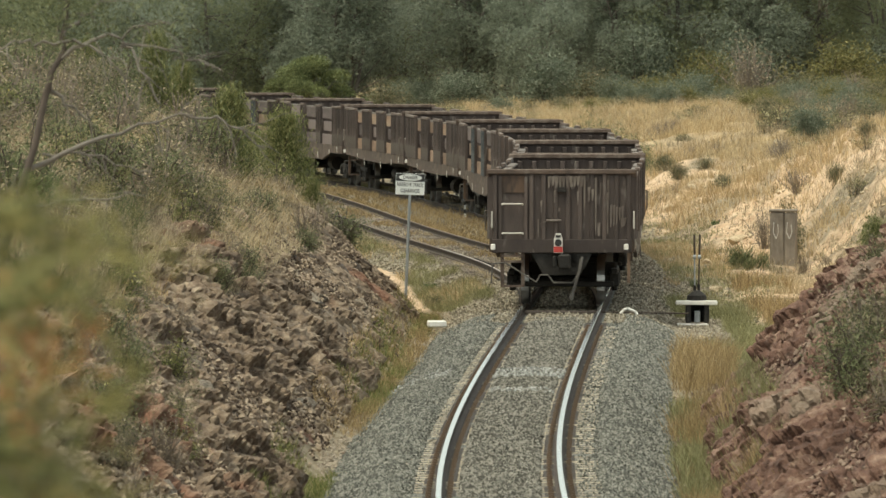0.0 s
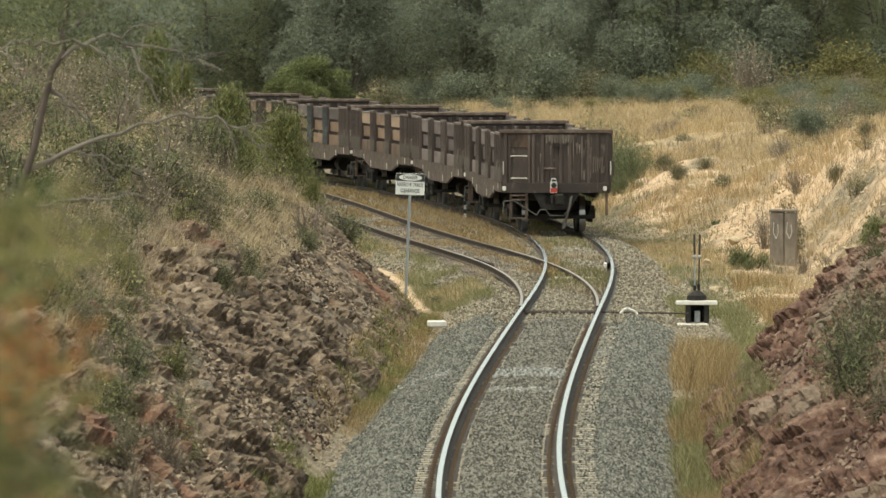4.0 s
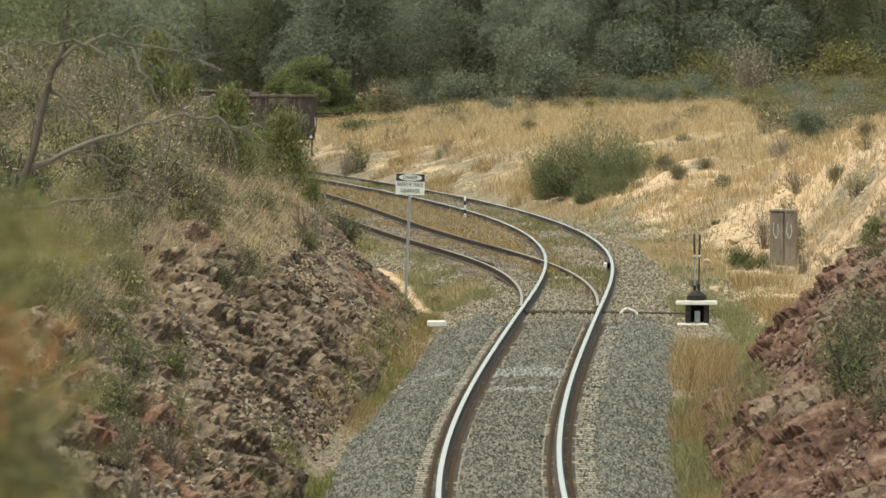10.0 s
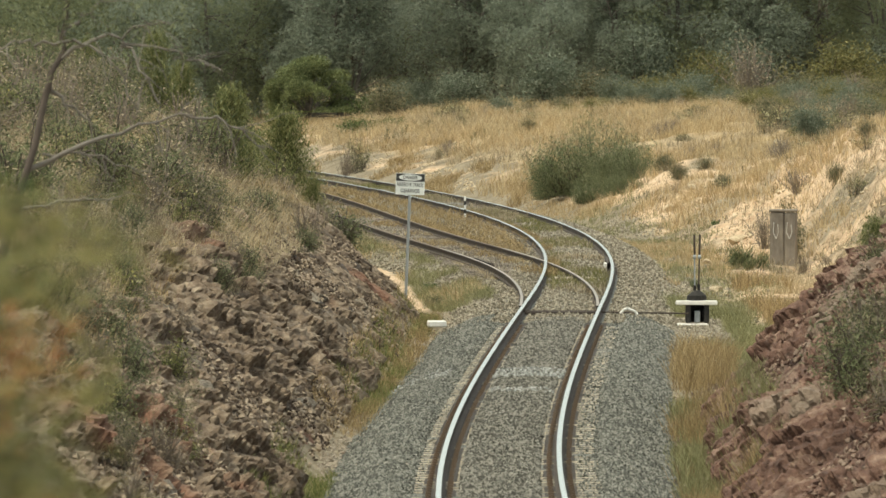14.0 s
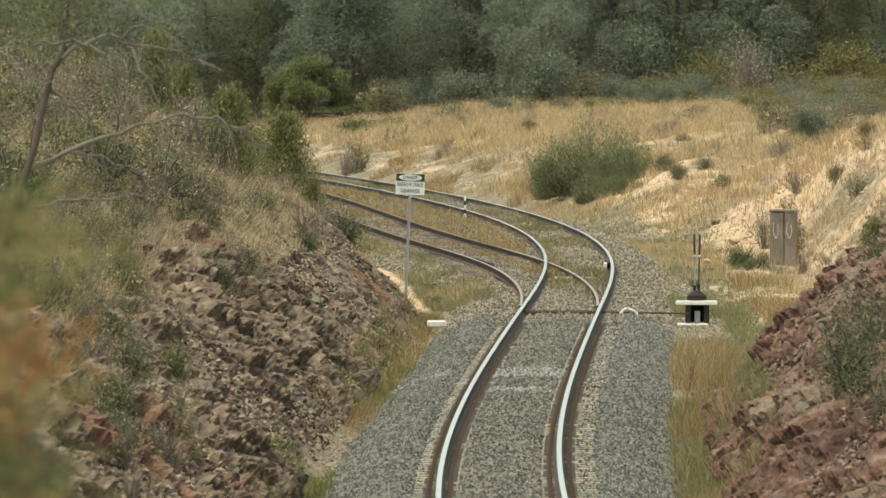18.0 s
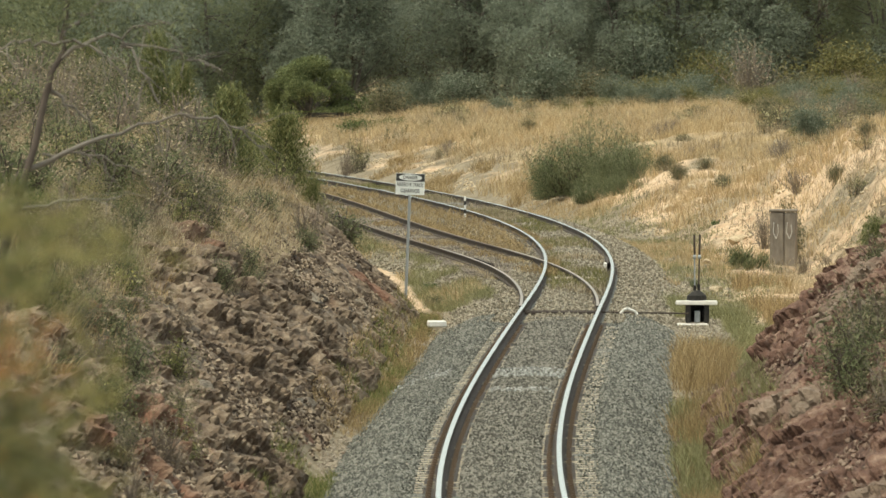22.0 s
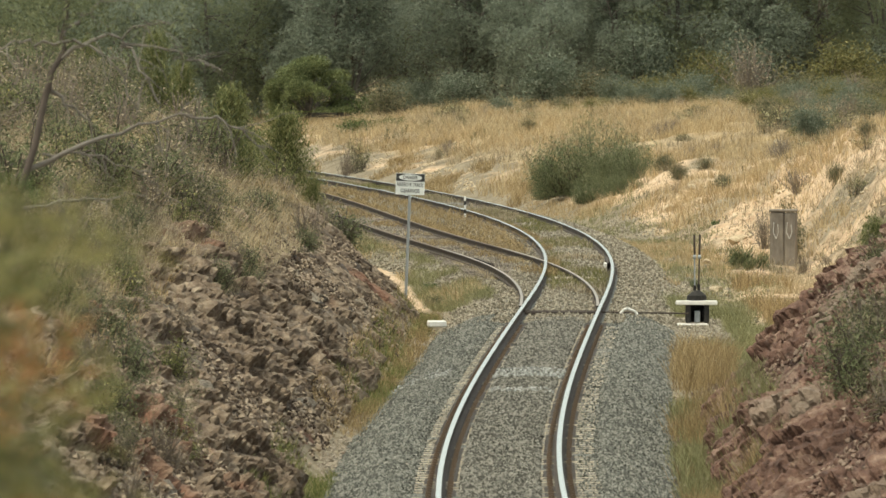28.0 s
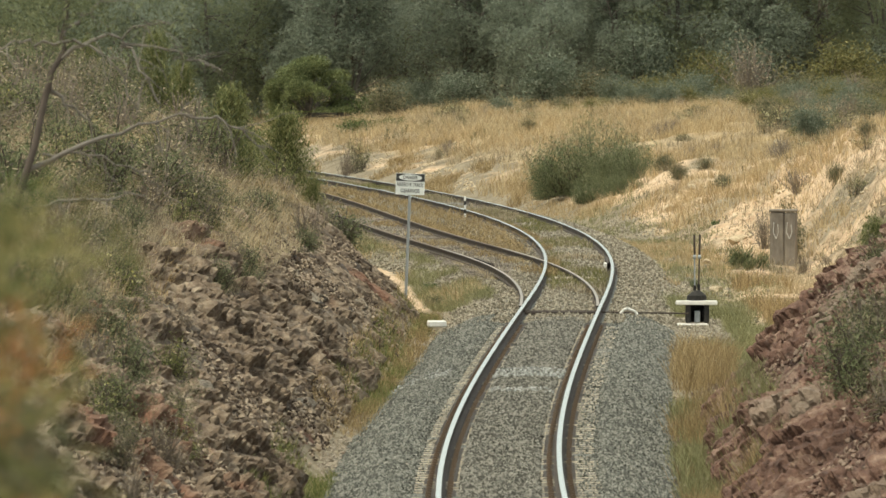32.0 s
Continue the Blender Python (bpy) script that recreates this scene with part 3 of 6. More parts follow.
track = tagged(new("railway_track"), "curved main railway track with worn steel rails", "railway track", kind="structure")
rail("rail", MAIN, 72, 700, -GAUGE, track, "bright polished steel rail", M["rail_top"])
rail("rail", MAIN, 72, 700, GAUGE, track, "bright polished steel rail", M["rail_top"])
siding = tagged(new("siding_track"), "diverging siding track with dull rails", "railway track", kind="structure")
for o_ in (-GAUGE, GAUGE):
    rail("switch_rail", SID, 15, 58, o_, siding, "worn grey switch rail", M["rail_dull"], -0.004, 1.0, (6, 6))
    rail("rail", SID, 58, 400, o_, siding, "brown dull siding rail", M["rail_old"], -0.004, 1.5, (6, 6))


def sleeper_mesh(name, half, wid, top, bot, mat, taper):
    bm = bmesh.new()
    r = bmesh.ops.create_cube(bm, size=1)
    for q in r["verts"]:
        w = wid * (taper if q.co.z > 0 else 1)
        q.co = Vector((q.co.x * 2 * half, q.co.y * w, top if q.co.z > 0 else bot))
    bmesh.ops.bevel(bm, geom=list(bm.edges), offset=0.012, segments=1, affect="EDGES")
    me = bpy.data.meshes.new(name)
    bm.to_mesh(me)
    bm.free()
    me.materials.append(mat)
    return me


def fitting_mesh():
    bm = bmesh.new()
    for sx in (-1, 1):
        for off in (-0.13, 0.13):
            x = sx * GAUGE + off
            box(bm, x - 0.035, -0.05, -0.16, x + 0.035, 0.05, -0.132)
            box(bm, x - 0.015, -0.06, -0.14, x + 0.015, 0.06, -0.122)
    me = bpy.data.meshes.new("rail_clips")
    bm.to_mesh(me)
    bm.free()
    me.materials.append(M["clip"])
    return me


CONC = sleeper_mesh("sleeper", 1.3, 0.25, -0.158, -0.36, M["concrete"], 0.85)
TIMB = sleeper_mesh("timber_sleeper", 1.25, 0.23, -0.157, -0.32, M["timber"], 1.0)
LONG = sleeper_mesh("turnout_timber", 1.32, 0.23, -0.157, -0.32, M["timber"], 1.0)
CLIPS = fitting_mesh()

# ---- wagons ----
HALF, PITCH = 9.4, 20.0


def wheelset_mesh():
    bm = bmesh.new()
    rod(bm, (0, -0.95, 0), (0, 0.95, 0), 0.075, 10)
    for sy in (-1, 1):
        rod(bm, (0, sy * 0.69, 0), (0, sy * 0.82, 0), 0.455, 28)
        rod(bm, (0, sy * 0.665, 0), (0, sy * 0.69, 0), 0.485, 28)
        rod(bm, (0, sy * 0.6, 0), (0, sy * 0.86, 0), 0.14, 14)
        for k in range(3):
            a = k * 2.0944
            rod(bm, (0.26 * math.cos(a), sy * 0.815, 0.26 * math.sin(a)), (0.26 * math.cos(a), sy * 0.828, 0.26 * math.sin(a)), 0.05, 8)
    bmesh.ops.recalc_face_normals(bm, faces=bm.faces)
    me = bpy.data.meshes.new("wheelset")
    for p in bm.faces:
        c = p.calc_center_median()
        if abs(p.normal.y) < 0.3 and math.hypot(c.x, c.z) > 0.43:
            p.material_index = 1
    bm.to_mesh(me)
    bm.free()
    me.materials.append(M["iron"])
    me.materials.append(M["wheel_steel"])
    return me


WHEELSET = wheelset_mesh()


def bogie(parent, x):
    bg = piece("bogie", bogie_mesh, parent, "cast bogie, coloured dark for the shade under the wagon", Matrix.Translation((x, 0, 0)))
    for sx in (-0.875, 0.875):
        piece("wheelset", WHEELSET, bg, "steel wheels on an axle", Matrix.Translation((sx, 0, 0.46)))
    for sx in (-1.36, 1.36):
        bm = bmesh.new()
        box(bm, sx - 0.03, -1.0, 0.34, sx + 0.03, 1.0, 0.44, 0.01)
        part("brake_beam", bm, M["iron"], bg)
    for sy in (-1, 1):
        bm = bmesh.new()
        box(bm, -1.15, sy * 1.0 - 0.07, 0.56, 1.15, sy * 1.0 + 0.07, 0.68, 0.02)
        box(bm, -0.55, sy * 1.0 - 0.06, 0.24, 0.55, sy * 1.0 + 0.06, 0.36, 0.02)
        for s in (-1, 1):
            box(bm, s * 0.875 - 0.14, sy * 1.0 - 0.1, 0.34, s * 0.875 + 0.14, sy * 1.0 + 0.1, 0.62, 0.02)
            rod(bm, (s * 0.55, sy, 0.3), (s * 0.8, sy, 0.58), 0.05, 6)
        part("side_frame", bm, M["iron"], bg)
        bm = bmesh.new()
        for s in (-0.18, 0.0, 0.18):
            for k in range(4):
                rod(bm, (s, sy, 0.36 + 0.055 * k), (s, sy, 0.395 + 0.055 * k), 0.062, 8)
        part("coil_spring", bm, M["iron"], bg)
    return bg


bmb = bmesh.new()
box(bmb, -0.2, -1.05, 0.5, 0.2, 1.05, 0.78, 0.03)
box(bmb, -0.35, -0.2, 0.78, 0.35, 0.2, 0.98, 0.02)
bogie_mesh = bpy.data.meshes.new("bogie")
bmb.to_mesh(bogie_mesh)
bmb.free()
bogie_mesh.materials.append(M["iron"])


def rib_mesh(mat):
    bm = bmesh.new()
    box(bm, -0.05, -0.035, -0.6, 0.05, 0.035, 0.62, 0.008)
    me = bpy.data.meshes.new("side_rib")
    bm.to_mesh(me)
    bm.free()
    me.materials.append(mat)
    return me


RIB, RIB_BLUE = rib_mesh(M["wagon"]), rib_mesh(M["wagon_blue"])


def wagon(label, boards, panel, openings, belly=0.25):
    """An open bogie wagon: +x is the way it runs, the rail head is at z = 0."""
    w = tagged(new("open_wagon"), label, "railway wagon", "wagons of the goods train")
    bm = bmesh.new()
    box(bm, -HALF + 0.05, -1.36, 1.12, HALF - 0.05, 1.36, 1.2)
    part("floor", bm, M["wagon_rust"], w)
    for sy in (-1, 1):
        # fish-bellied side sill
        bm = bmesh.new()
        prof = [(-HALF, 1.05), (-5.7, 1.03), (-3.4, 1.03 - belly), (3.4, 1.03 - belly), (5.7, 1.03), (HALF, 1.05), (HALF, 1.3), (-HALF, 1.3)]
        va = [bm.verts.new((x, sy * 1.34, z)) for x, z in prof]
        vb = [bm.verts.new((x, sy * 1.41, z)) for x, z in prof]
        bm.faces.new(va)
        bm.faces.new(vb)
        for k in range(len(prof)):
            bm.faces.new((va[k], va[(k + 1) % 8], vb[(k + 1) % 8], vb[k]))
        part("side_sill", bm, M["wagon_sill"], w, "stained rusty side sill")
        edges = [-HALF] + [q for o in openings for q in o] + [HALF]
        solid = list(zip(edges[0::2], edges[1::2]))
        for a, b in solid:
            bm = bmesh.new()
            box(bm, a, sy * 1.37 - 0.02, 1.3, b, sy * 1.37 + 0.02, 2.52)
            capm = bmesh.new()
            box(capm, a - 0.02, sy * 1.41 - 0.05, 2.5, b + 0.02, sy * 1.41 + 0.05, 2.575, 0.012)
            sheet = part("side_panel", bm, panel if (b - a) < 2.4 else M["wagon"], w, "ribbed steel side panel")
            part("panel_cap", capm, M["wagon_rib"], sheet, "worn pale-edged capping")
            n = max(2, round((b - a) / 0.42))
            for k in range(n + 1):
                x = a + 0.05 + (b - a - 0.1) * k / n
                piece("side_rib", RIB_BLUE if panel is M["wagon_blue"] and (b - a) < 2.4 else RIB, sheet, at=Matrix.Translation((x, sy * 1.42, 1.9)))
        for a, b in openings:
            for k, (z0, z1) in enumerate(((1.3, 1.62), (1.72, 2.04), (2.13, 2.45))):
                bm = bmesh.new()
                inset = 0.05 if k == 1 else 0.0
                box(bm, a, sy * (1.335 - inset) - 0.025, z0, b, sy * (1.335 - inset) + 0.025, z1, 0.01)
                part("side_board", bm, boards[k % len(boards)], w)
            bm = bmesh.new()
            box(bm, a, sy * 1.31 - 0.1, 2.45, b, sy * 1.31 + 0.06, 2.5, 0.01)
            part("top_rail", bm, M["wagon_pale"], w, "pale worn top rail")
            for x in (a + 0.04, b - 0.04):
                bm = bmesh.new()
                box(bm, x - 0.045, sy * 1.39 - 0.04, 1.28, x + 0.045, sy * 1.39 + 0.04, 2.53, 0.008)
                part("stanchion", bm, M["wagon"], w)
        for x in (-HALF + 0.3, HALF - 0.3):
            for dx in (0.0, 0.22):
                bm = bmesh.new()
                q = x + (dx if x < 0 else -dx)
                pipe(bm, [(q, sy * 1.44, 1.85), (q, sy * 1.5, 1.83), (q, sy * 1.5, 1.47), (q, sy * 1.44, 1.45)], 0.010, 6)
                part("grab_rail", bm, M["wagon_pale"], w, "worn painted grab rail")
        for x, dz in ((-7.9, 0.0), (-5.6, -0.12), (-2.2, -0.25), (3.1, -0.25), (5.4, -0.1)):
            bm = bmesh.new()
            box(bm, x - 0.07, sy * 1.416 - 0.004, 1.08 + dz, x + 0.07, sy * 1.416 + 0.004, 1.26 + dz)
            part("stencil_patch", bm, M["grab"], w, "faded white stencil patch")
    for sx in (-1, 1):
        bm = bmesh.new()
        box(bm, sx * HALF - 0.02, -1.4, 1.28, sx * HALF + 0.02, 1.4, 2.58)
        part("end_sheet", bm, M["wagon"], w, "stained dark brown end sheet")
        for k in range(12):
            y = -1.3 + 2.6 * k / 11
            if 0.72 < y * -sx < 1.2:
                continue
            bm = bmesh.new()
            box(bm, sx * (HALF + 0.035) - 0.03, y - 0.045, 1.28, sx * (HALF + 0.035) + 0.03, y + 0.045, 2.56, 0.015)
            part("end_rib", bm, M["wagon"], w)
        for k in range(9):
            y = -1.22 + 2.44 * k / 8
            bm = bmesh.new()
            box(bm, sx * (HALF - 0.06) - 0.04, y - 0.05, 1.2, sx * (HALF - 0.06) + 0.04, y + 0.05, 2.5, 0.015)
            part("inner_rib", bm, M["wagon"], w)
        bm = bmesh.new()
        box(bm, sx * HALF - 0.09, -1.46, 2.56, sx * HALF + 0.09, 1.46, 2.655, 0.015)
        part("end_lip", bm, M["wagon_rib"], w, "chipped flanged end lip")
        bm = bmesh.new()
        box(bm, sx * HALF - 0.08, -1.36, 1.03, sx * (HALF + 0.03) + 0.08, 1.36, 1.29, 0.01)
        part("headstock", bm, M["wagon"], w, "heavy dark headstock beam")
        s = -sx
        bm = bmesh.new()
        box(bm, sx * (HALF + 0.03) - 0.015, s * 0.95 - 0.235, 2.2, sx * (HALF + 0.03) + 0.015, s * 0.95 + 0.235, 2.53)
        part("number_panel", bm, M["wagon_rust"], w, "orange-brown rusty panel")
        for yy in (0.7, 1.2):
            bm = bmesh.new()
            box(bm, sx * (HALF + 0.045) - 0.03, s * yy - 0.03, 1.28, sx * (HALF + 0.045) + 0.03, s * yy + 0.03, 2.5)
            part("ladder_stile", bm, M["wagon"], w)
        for z in (1.41, 1.98):
            bm = bmesh.new()
            pipe(bm, [(sx * (HALF + 0.05), s * 0.76, z - 0.02), (sx * (HALF + 0.1), s * 0.76, z), (sx * (HALF + 0.1), s * 1.16, z), (sx * (HALF + 0.05), s * 1.16, z - 0.02)], 0.017, 6)
            part("ladder_rung", bm, M["grab"], w, "white-painted rung")
        for yy in (1.36, -1.4):
            bm = bmesh.new()
            pipe(bm, [(sx * (HALF + 0.02), s * yy, 1.5), (sx * (HALF + 0.11), s * yy, 1.53), (sx * (HALF + 0.11), s * yy, 1.8), (sx * (HALF + 0.02), s * yy, 1.83)], 0.015, 6)
            part("grab_rail", bm, M["grab"], w, "white-painted grab rail")
        for yy in (1.34, -1.25):
            bm = bmesh.new()
            box(bm, sx * (HALF + 0.11) - 0.03, s * yy - 0.045, 1.09, sx * (HALF + 0.11) + 0.03, s * yy + 0.045, 1.2, 0.01)
            part("corner_block", bm, M["white"], w, "white corner bracket")
        # steps, draw gear, pipes
        bm = bmesh.new()
        for yy in (0.76, 1.16):
            box(bm, sx * (HALF - 0.02) - 0.03, s * yy - 0.035, 0.36, sx * (HALF - 0.02) + 0.03, s * yy + 0.035, 1.04)
        for z in (0.38, 0.86, 0.97):
            box(bm, sx * (HALF - 0.02) - 0.09, s * 0.96 - 0.2, z - 0.02, sx * (HALF - 0.02) + 0.09, s * 0.96 + 0.2, z + 0.02)
        part("step_stirrup", bm, M["wagon_rib"], w, "worn steel foot step")
        bm = bmesh.new()
        box(bm, sx * (HALF - 0.3) - 0.34, -0.32, 0.72, sx * (HALF - 0.3) + 0.34, 0.32, 1.03, 0.03)
        va = [bm.verts.new((sx * (HALF + 0.04), y, z)) for y, z in ((-0.6, 1.03), (0.6, 1.03), (0.36, 0.6), (-0.36, 0.6))]
        vb = [bm.verts.new((sx * (HALF - 0.02), y, z)) for y, z in ((-0.6, 1.03), (0.6, 1.03), (0.36, 0.6), (-0.36, 0.6))]
        bm.faces.new(va), bm.faces.new(vb)
        for k in range(4):
            bm.faces.new((va[k], va[(k + 1) % 4], vb[(k + 1) % 4], vb[k]))
        part("draft_box", bm, M["iron"], w)
        bm = bmesh.new()
        box(bm, sx * (HALF + 0.25) - 0.25, -0.09, 0.78, sx * (HALF + 0.25) + 0.25, 0.09, 0.98, 0.03)
        box(bm, sx * (HALF + 0.5) - 0.1, -0.18, 0.72, sx * (HALF + 0.5) + 0.1, 0.06, 1.02, 0.04)
        box(bm, sx * (HALF + 0.52) - 0.07, 0.1, 0.76, sx * (HALF + 0.52) + 0.07, 0.17, 0.98, 0.02)
        part("coupler", bm, M["iron"], w, "cast knuckle coupler")
        bm = bmesh.new()
        X = sx * (HALF + 0.1)
        pipe(bm, [(X, s * 1.37, 0.45), (X, s * 1.35, 0.82), (X, s * 1.1, 0.84), (X, s * 0.5, 0.46), (X, s * 0.42, 0.6), (X, s * 0.27, 0.6), (X, s * 0.16, 0.45), (X, s * -0.2, 0.45), (X, s * -0.32, 0.62), (X, s * -0.36, 0.92)], 0.016, 6)
        part("uncoupling_rod", bm, M["hose"], w, "bent steel uncoupling rod")
        bm = bmesh.new()
        pipe(bm, [(X, s * -0.4, 0.95), (X + sx * 0.05, s * -0.36, 0.75), (X + sx * 0.08, s * -0.27, 0.45), (X + sx * 0.06, s * -0.2, 0.2)], 0.028, 7)
        rod(bm, (X + sx * 0.06, s * -0.2, 0.24), (X + sx * 0.06, s * -0.18, 0.12), 0.045, 8)
        part("brake_hose", bm, M["hose"], w, "hanging grey brake hose")
        bm = bmesh.new()
        box(bm, sx * HALF - 0.05, -s * 1.3 - 0.03, 0.45, sx * HALF + 0.05, -s * 1.3 + 0.03, 1.04)
        part("hanger", bm, M["wagon_rust"], w)
    bm = bmesh.new()
    box(bm, -HALF + 0.3, -0.3, 0.72, HALF - 0.3, 0.3, 1.12)
    part("centre_sill", bm, M["iron"], w)
    bm = bmesh.new()
    rod(bm, (-1.8, 0.7, 0.62), (-0.6, 0.7, 0.62), 0.22, 14)
    part("air_tank", bm, M["iron"], w)
    bogie(w, -7.0)
    bogie(w, 7.0)
    return w


wide = [(-6.7, -3.0), (-1.85, 1.85), (3.0, 6.7)]
narrow = [(-5.9, -3.5), (-1.2, 1.2), (3.5, 5.9)]
tail = wagon("empty dark brown open wagon carrying the tail lamp", [M["wagon_board"]], M["wagon"], wide)
plain = wagon("empty dark brown ribbed open wagon", [M["wagon_board"]], M["wagon"], wide)
amber = wagon("open wagon with orange-tan boards in its openings", [M["wagon_rust"], M["wagon_tan"], M["wagon_tan"]], M["wagon"], wide)
blue = wagon("open wagon with dark blue-grey doors and tan side boards", [M["wagon_tan"], M["wagon_tan"], M["wagon_board"]], M["wagon_blue"], wide)
tan = wagon("open wagon with tan weathered side boards between brown panels", [M["wagon_tan"], M["wagon_board"], M["wagon_tan"]], M["wagon"], narrow, 0.06)
train = [tail, plain, amber, blue, tan, copy_thing(tan, Matrix()), copy_thing(plain, Matrix()), copy_thing(blue, Matrix()),
         copy_thing(tan, Matrix()), copy_thing(plain, Matrix()), copy_thing(plain, Matrix()), copy_thing(tan, Matrix())]

# tail lamp and worn paint on the last end
lamp = piece("tail_lamp", mesh_of("tail_lamp", [(0, 0, 0)], [], M["white"]), tail, "white tail lamp housing with a red foot", Matrix.Translation((-HALF - 0.14, 0.07, 1.03)))
bm = bmesh.new()
prof = [(-0.09, 0.0), (0.09, 0.0), (0.085, 0.27), (0.05, 0.38), (-0.05, 0.38), (-0.085, 0.27)]
va, vb = [bm.verts.new((-0.05, y, z)) for y, z in prof], [bm.verts.new((0.05, y, z)) for y, z in prof]
bm.faces.new(va), bm.faces.new(vb)
for k in range(6):
    bm.faces.new((va[k], va[(k + 1) % 6], vb[(k + 1) % 6], vb[k]))
part("housing", bm, M["white"], lamp)
bm = bmesh.new()
rod(bm, (-0.055, 0, 0.2), (-0.08, 0, 0.2), 0.068, 16)
part("lens", bm, M["black"], lamp, "dark round lens")
bm = bmesh.new()
box(bm, -0.07, -0.05, 0.3, -0.045, 0.05, 0.35)
part("handle_slot", bm, M["black"], lamp)
bm = bmesh.new()
box(bm, -0.065, -0.086, 0.015, -0.045, 0.086, 0.125)
part("red_reflector", bm, M["red"], lamp, "red reflector plate")
for y_, z_, w_, h_, nm in ((0.0, 2.26, 0.16, 0.1, "small bracket on the end sheet"), (0.16, 1.66, 0.3, 0.04, "faded stencil bar")):
    bm = bmesh.new()
    box(bm, -HALF - 0.12, y_ - w_ / 2, z_ - h_ / 2, -HALF - 0.06, y_ + w_ / 2, z_ + h_ / 2, 0.008)
    part("end_bracket", bm, M["iron"] if h_ > 0.05 else M["wagon_pale"], tail, nm)
rpt = np.random.default_rng(12)
worn = [(0.24 - 0.07 * k, 0.07, 2.53, 2.27 + 0.05 * rpt.uniform()) for k in range(10)]
worn += [(-0.96 - 0.055 * k, 0.045, 1.98 - 0.1 * rpt.uniform(), 1.5 + 0.15 * rpt.uniform()) for k in range(5)]
worn += [(-0.44, 0.035, 2.53, 1.72), (-0.66, 0.045, 2.5, 1.36), (-0.89, 0.05, 2.22, 1.4), (-0.53, 0.06, 2.32, 2.02), (-0.6, 0.05, 2.28, 2.04), (-0.72, 0.07, 1.62, 1.36), (-1.2, 0.12, 1.72, 1.52), (0.46, 0.03, 1.7, 1.32), (0.36, 0.14, 1.63, 1.6)]
worn += [(rpt.uniform(-1.25, 0.5), rpt.uniform(0.02, 0.05), z, z - rpt.uniform(0.08, 0.3)) for z in rpt.uniform(1.75, 2.5, 10)]
for k, (y, wd, z1, z0) in enumerate(worn):
    z, ht = (z0 + z1) / 2, z1 - z0
    bm = bmesh.new()
    prism_ = [(y - wd / 2, z + ht / 2), (y + wd / 2, z + ht / 2 - 0.02), (y + wd * 0.35, z - ht / 2), (y - wd * 0.2, z - ht / 2 + rpt.uniform(0, 0.06))]
    x0_ = -HALF - 0.067 - 0.0004 * k
    va, vb = [bm.verts.new((x0_, *q)) for q in prism_], [bm.verts.new((x0_ + 0.006, *q)) for q in prism_]
    bm.faces.new(va), bm.faces.new(vb)
    for q in range(4):
        bm.faces.new((va[q], va[(q + 1) % 4], vb[(q + 1) % 4], vb[q]))
    part("paint_streak", bm, M["wagon_pale"], tail, "faded pale paint streak")


def along(t):
    """How far along the main track the train's last end stands at t seconds."""
    return float(np.interp(t, [0, 1, 2, 3, 4, 5, 6, 7, 8, 9, 9.5, 10, 32], [181.3, 196.2, 211.0, 225.6, 239.2, 252.4, 266.2, 281.5, 298.0, 315.2, 324.3, 333.8, 710.0]))


def wagon_pose(mid):
    xa, ya, _ = on_line(MAIN, mid - 7.0)
    xb, yb, _ = on_line(MAIN, mid + 7.0)
    return pose((xa + xb) / 2, (ya + yb) / 2, 0.002, 0, 0, math.degrees(math.atan2(yb - ya, xb - xa)))

# ---- rock cuttings ----
def patchy(p, sx, sy, seed, lo, hi, r):
    q = fbm(np.c_[p[:, 0] * sx, p[:, 1] * sy, np.zeros(len(p))], 3, seed)
    return r.uniform(0, 1, len(p)) < smooth(lo, hi, q)


def cells(p, seed):
    """Nearest and second-nearest distance to jittered seeds, the nearest seed's random number and the offset from it."""
    base = np.floor(p).astype(np.int64)
    d1, d2 = np.full(len(p), 9.0), np.full(len(p), 9.0)
    rnd, off = np.zeros(len(p)), np.zeros_like(p)
    for dx in (-1, 0, 1):
        for dy in (-1, 0, 1):
            for dz in (-1, 0, 1):
                c = base + np.array([dx, dy, dz])
                h = c[:, 0] * 73856093 ^ c[:, 1] * 19349663 ^ c[:, 2] * 83492791 ^ seed * 2654435
                hs = []
                for q in range(4):
                    h = (h * 1103515245 + 12345 + q * 7919) & 0x7FFFFFFF
                    hs.append(((h >> 8) & 0xFFFF) / 65535.0)
                o = p - (c + np.c_[hs[0], hs[1], hs[2]])
                d = np.sqrt((o ** 2).sum(1))
                near = d < d1
                d2 = np.where(near, d1, np.minimum(d2, d))
                d1 = np.where(near, d, d1)
                rnd = np.where(near, hs[3], rnd)
                off = np.where(near[:, None], o, off)
    return d1, d2, rnd, off


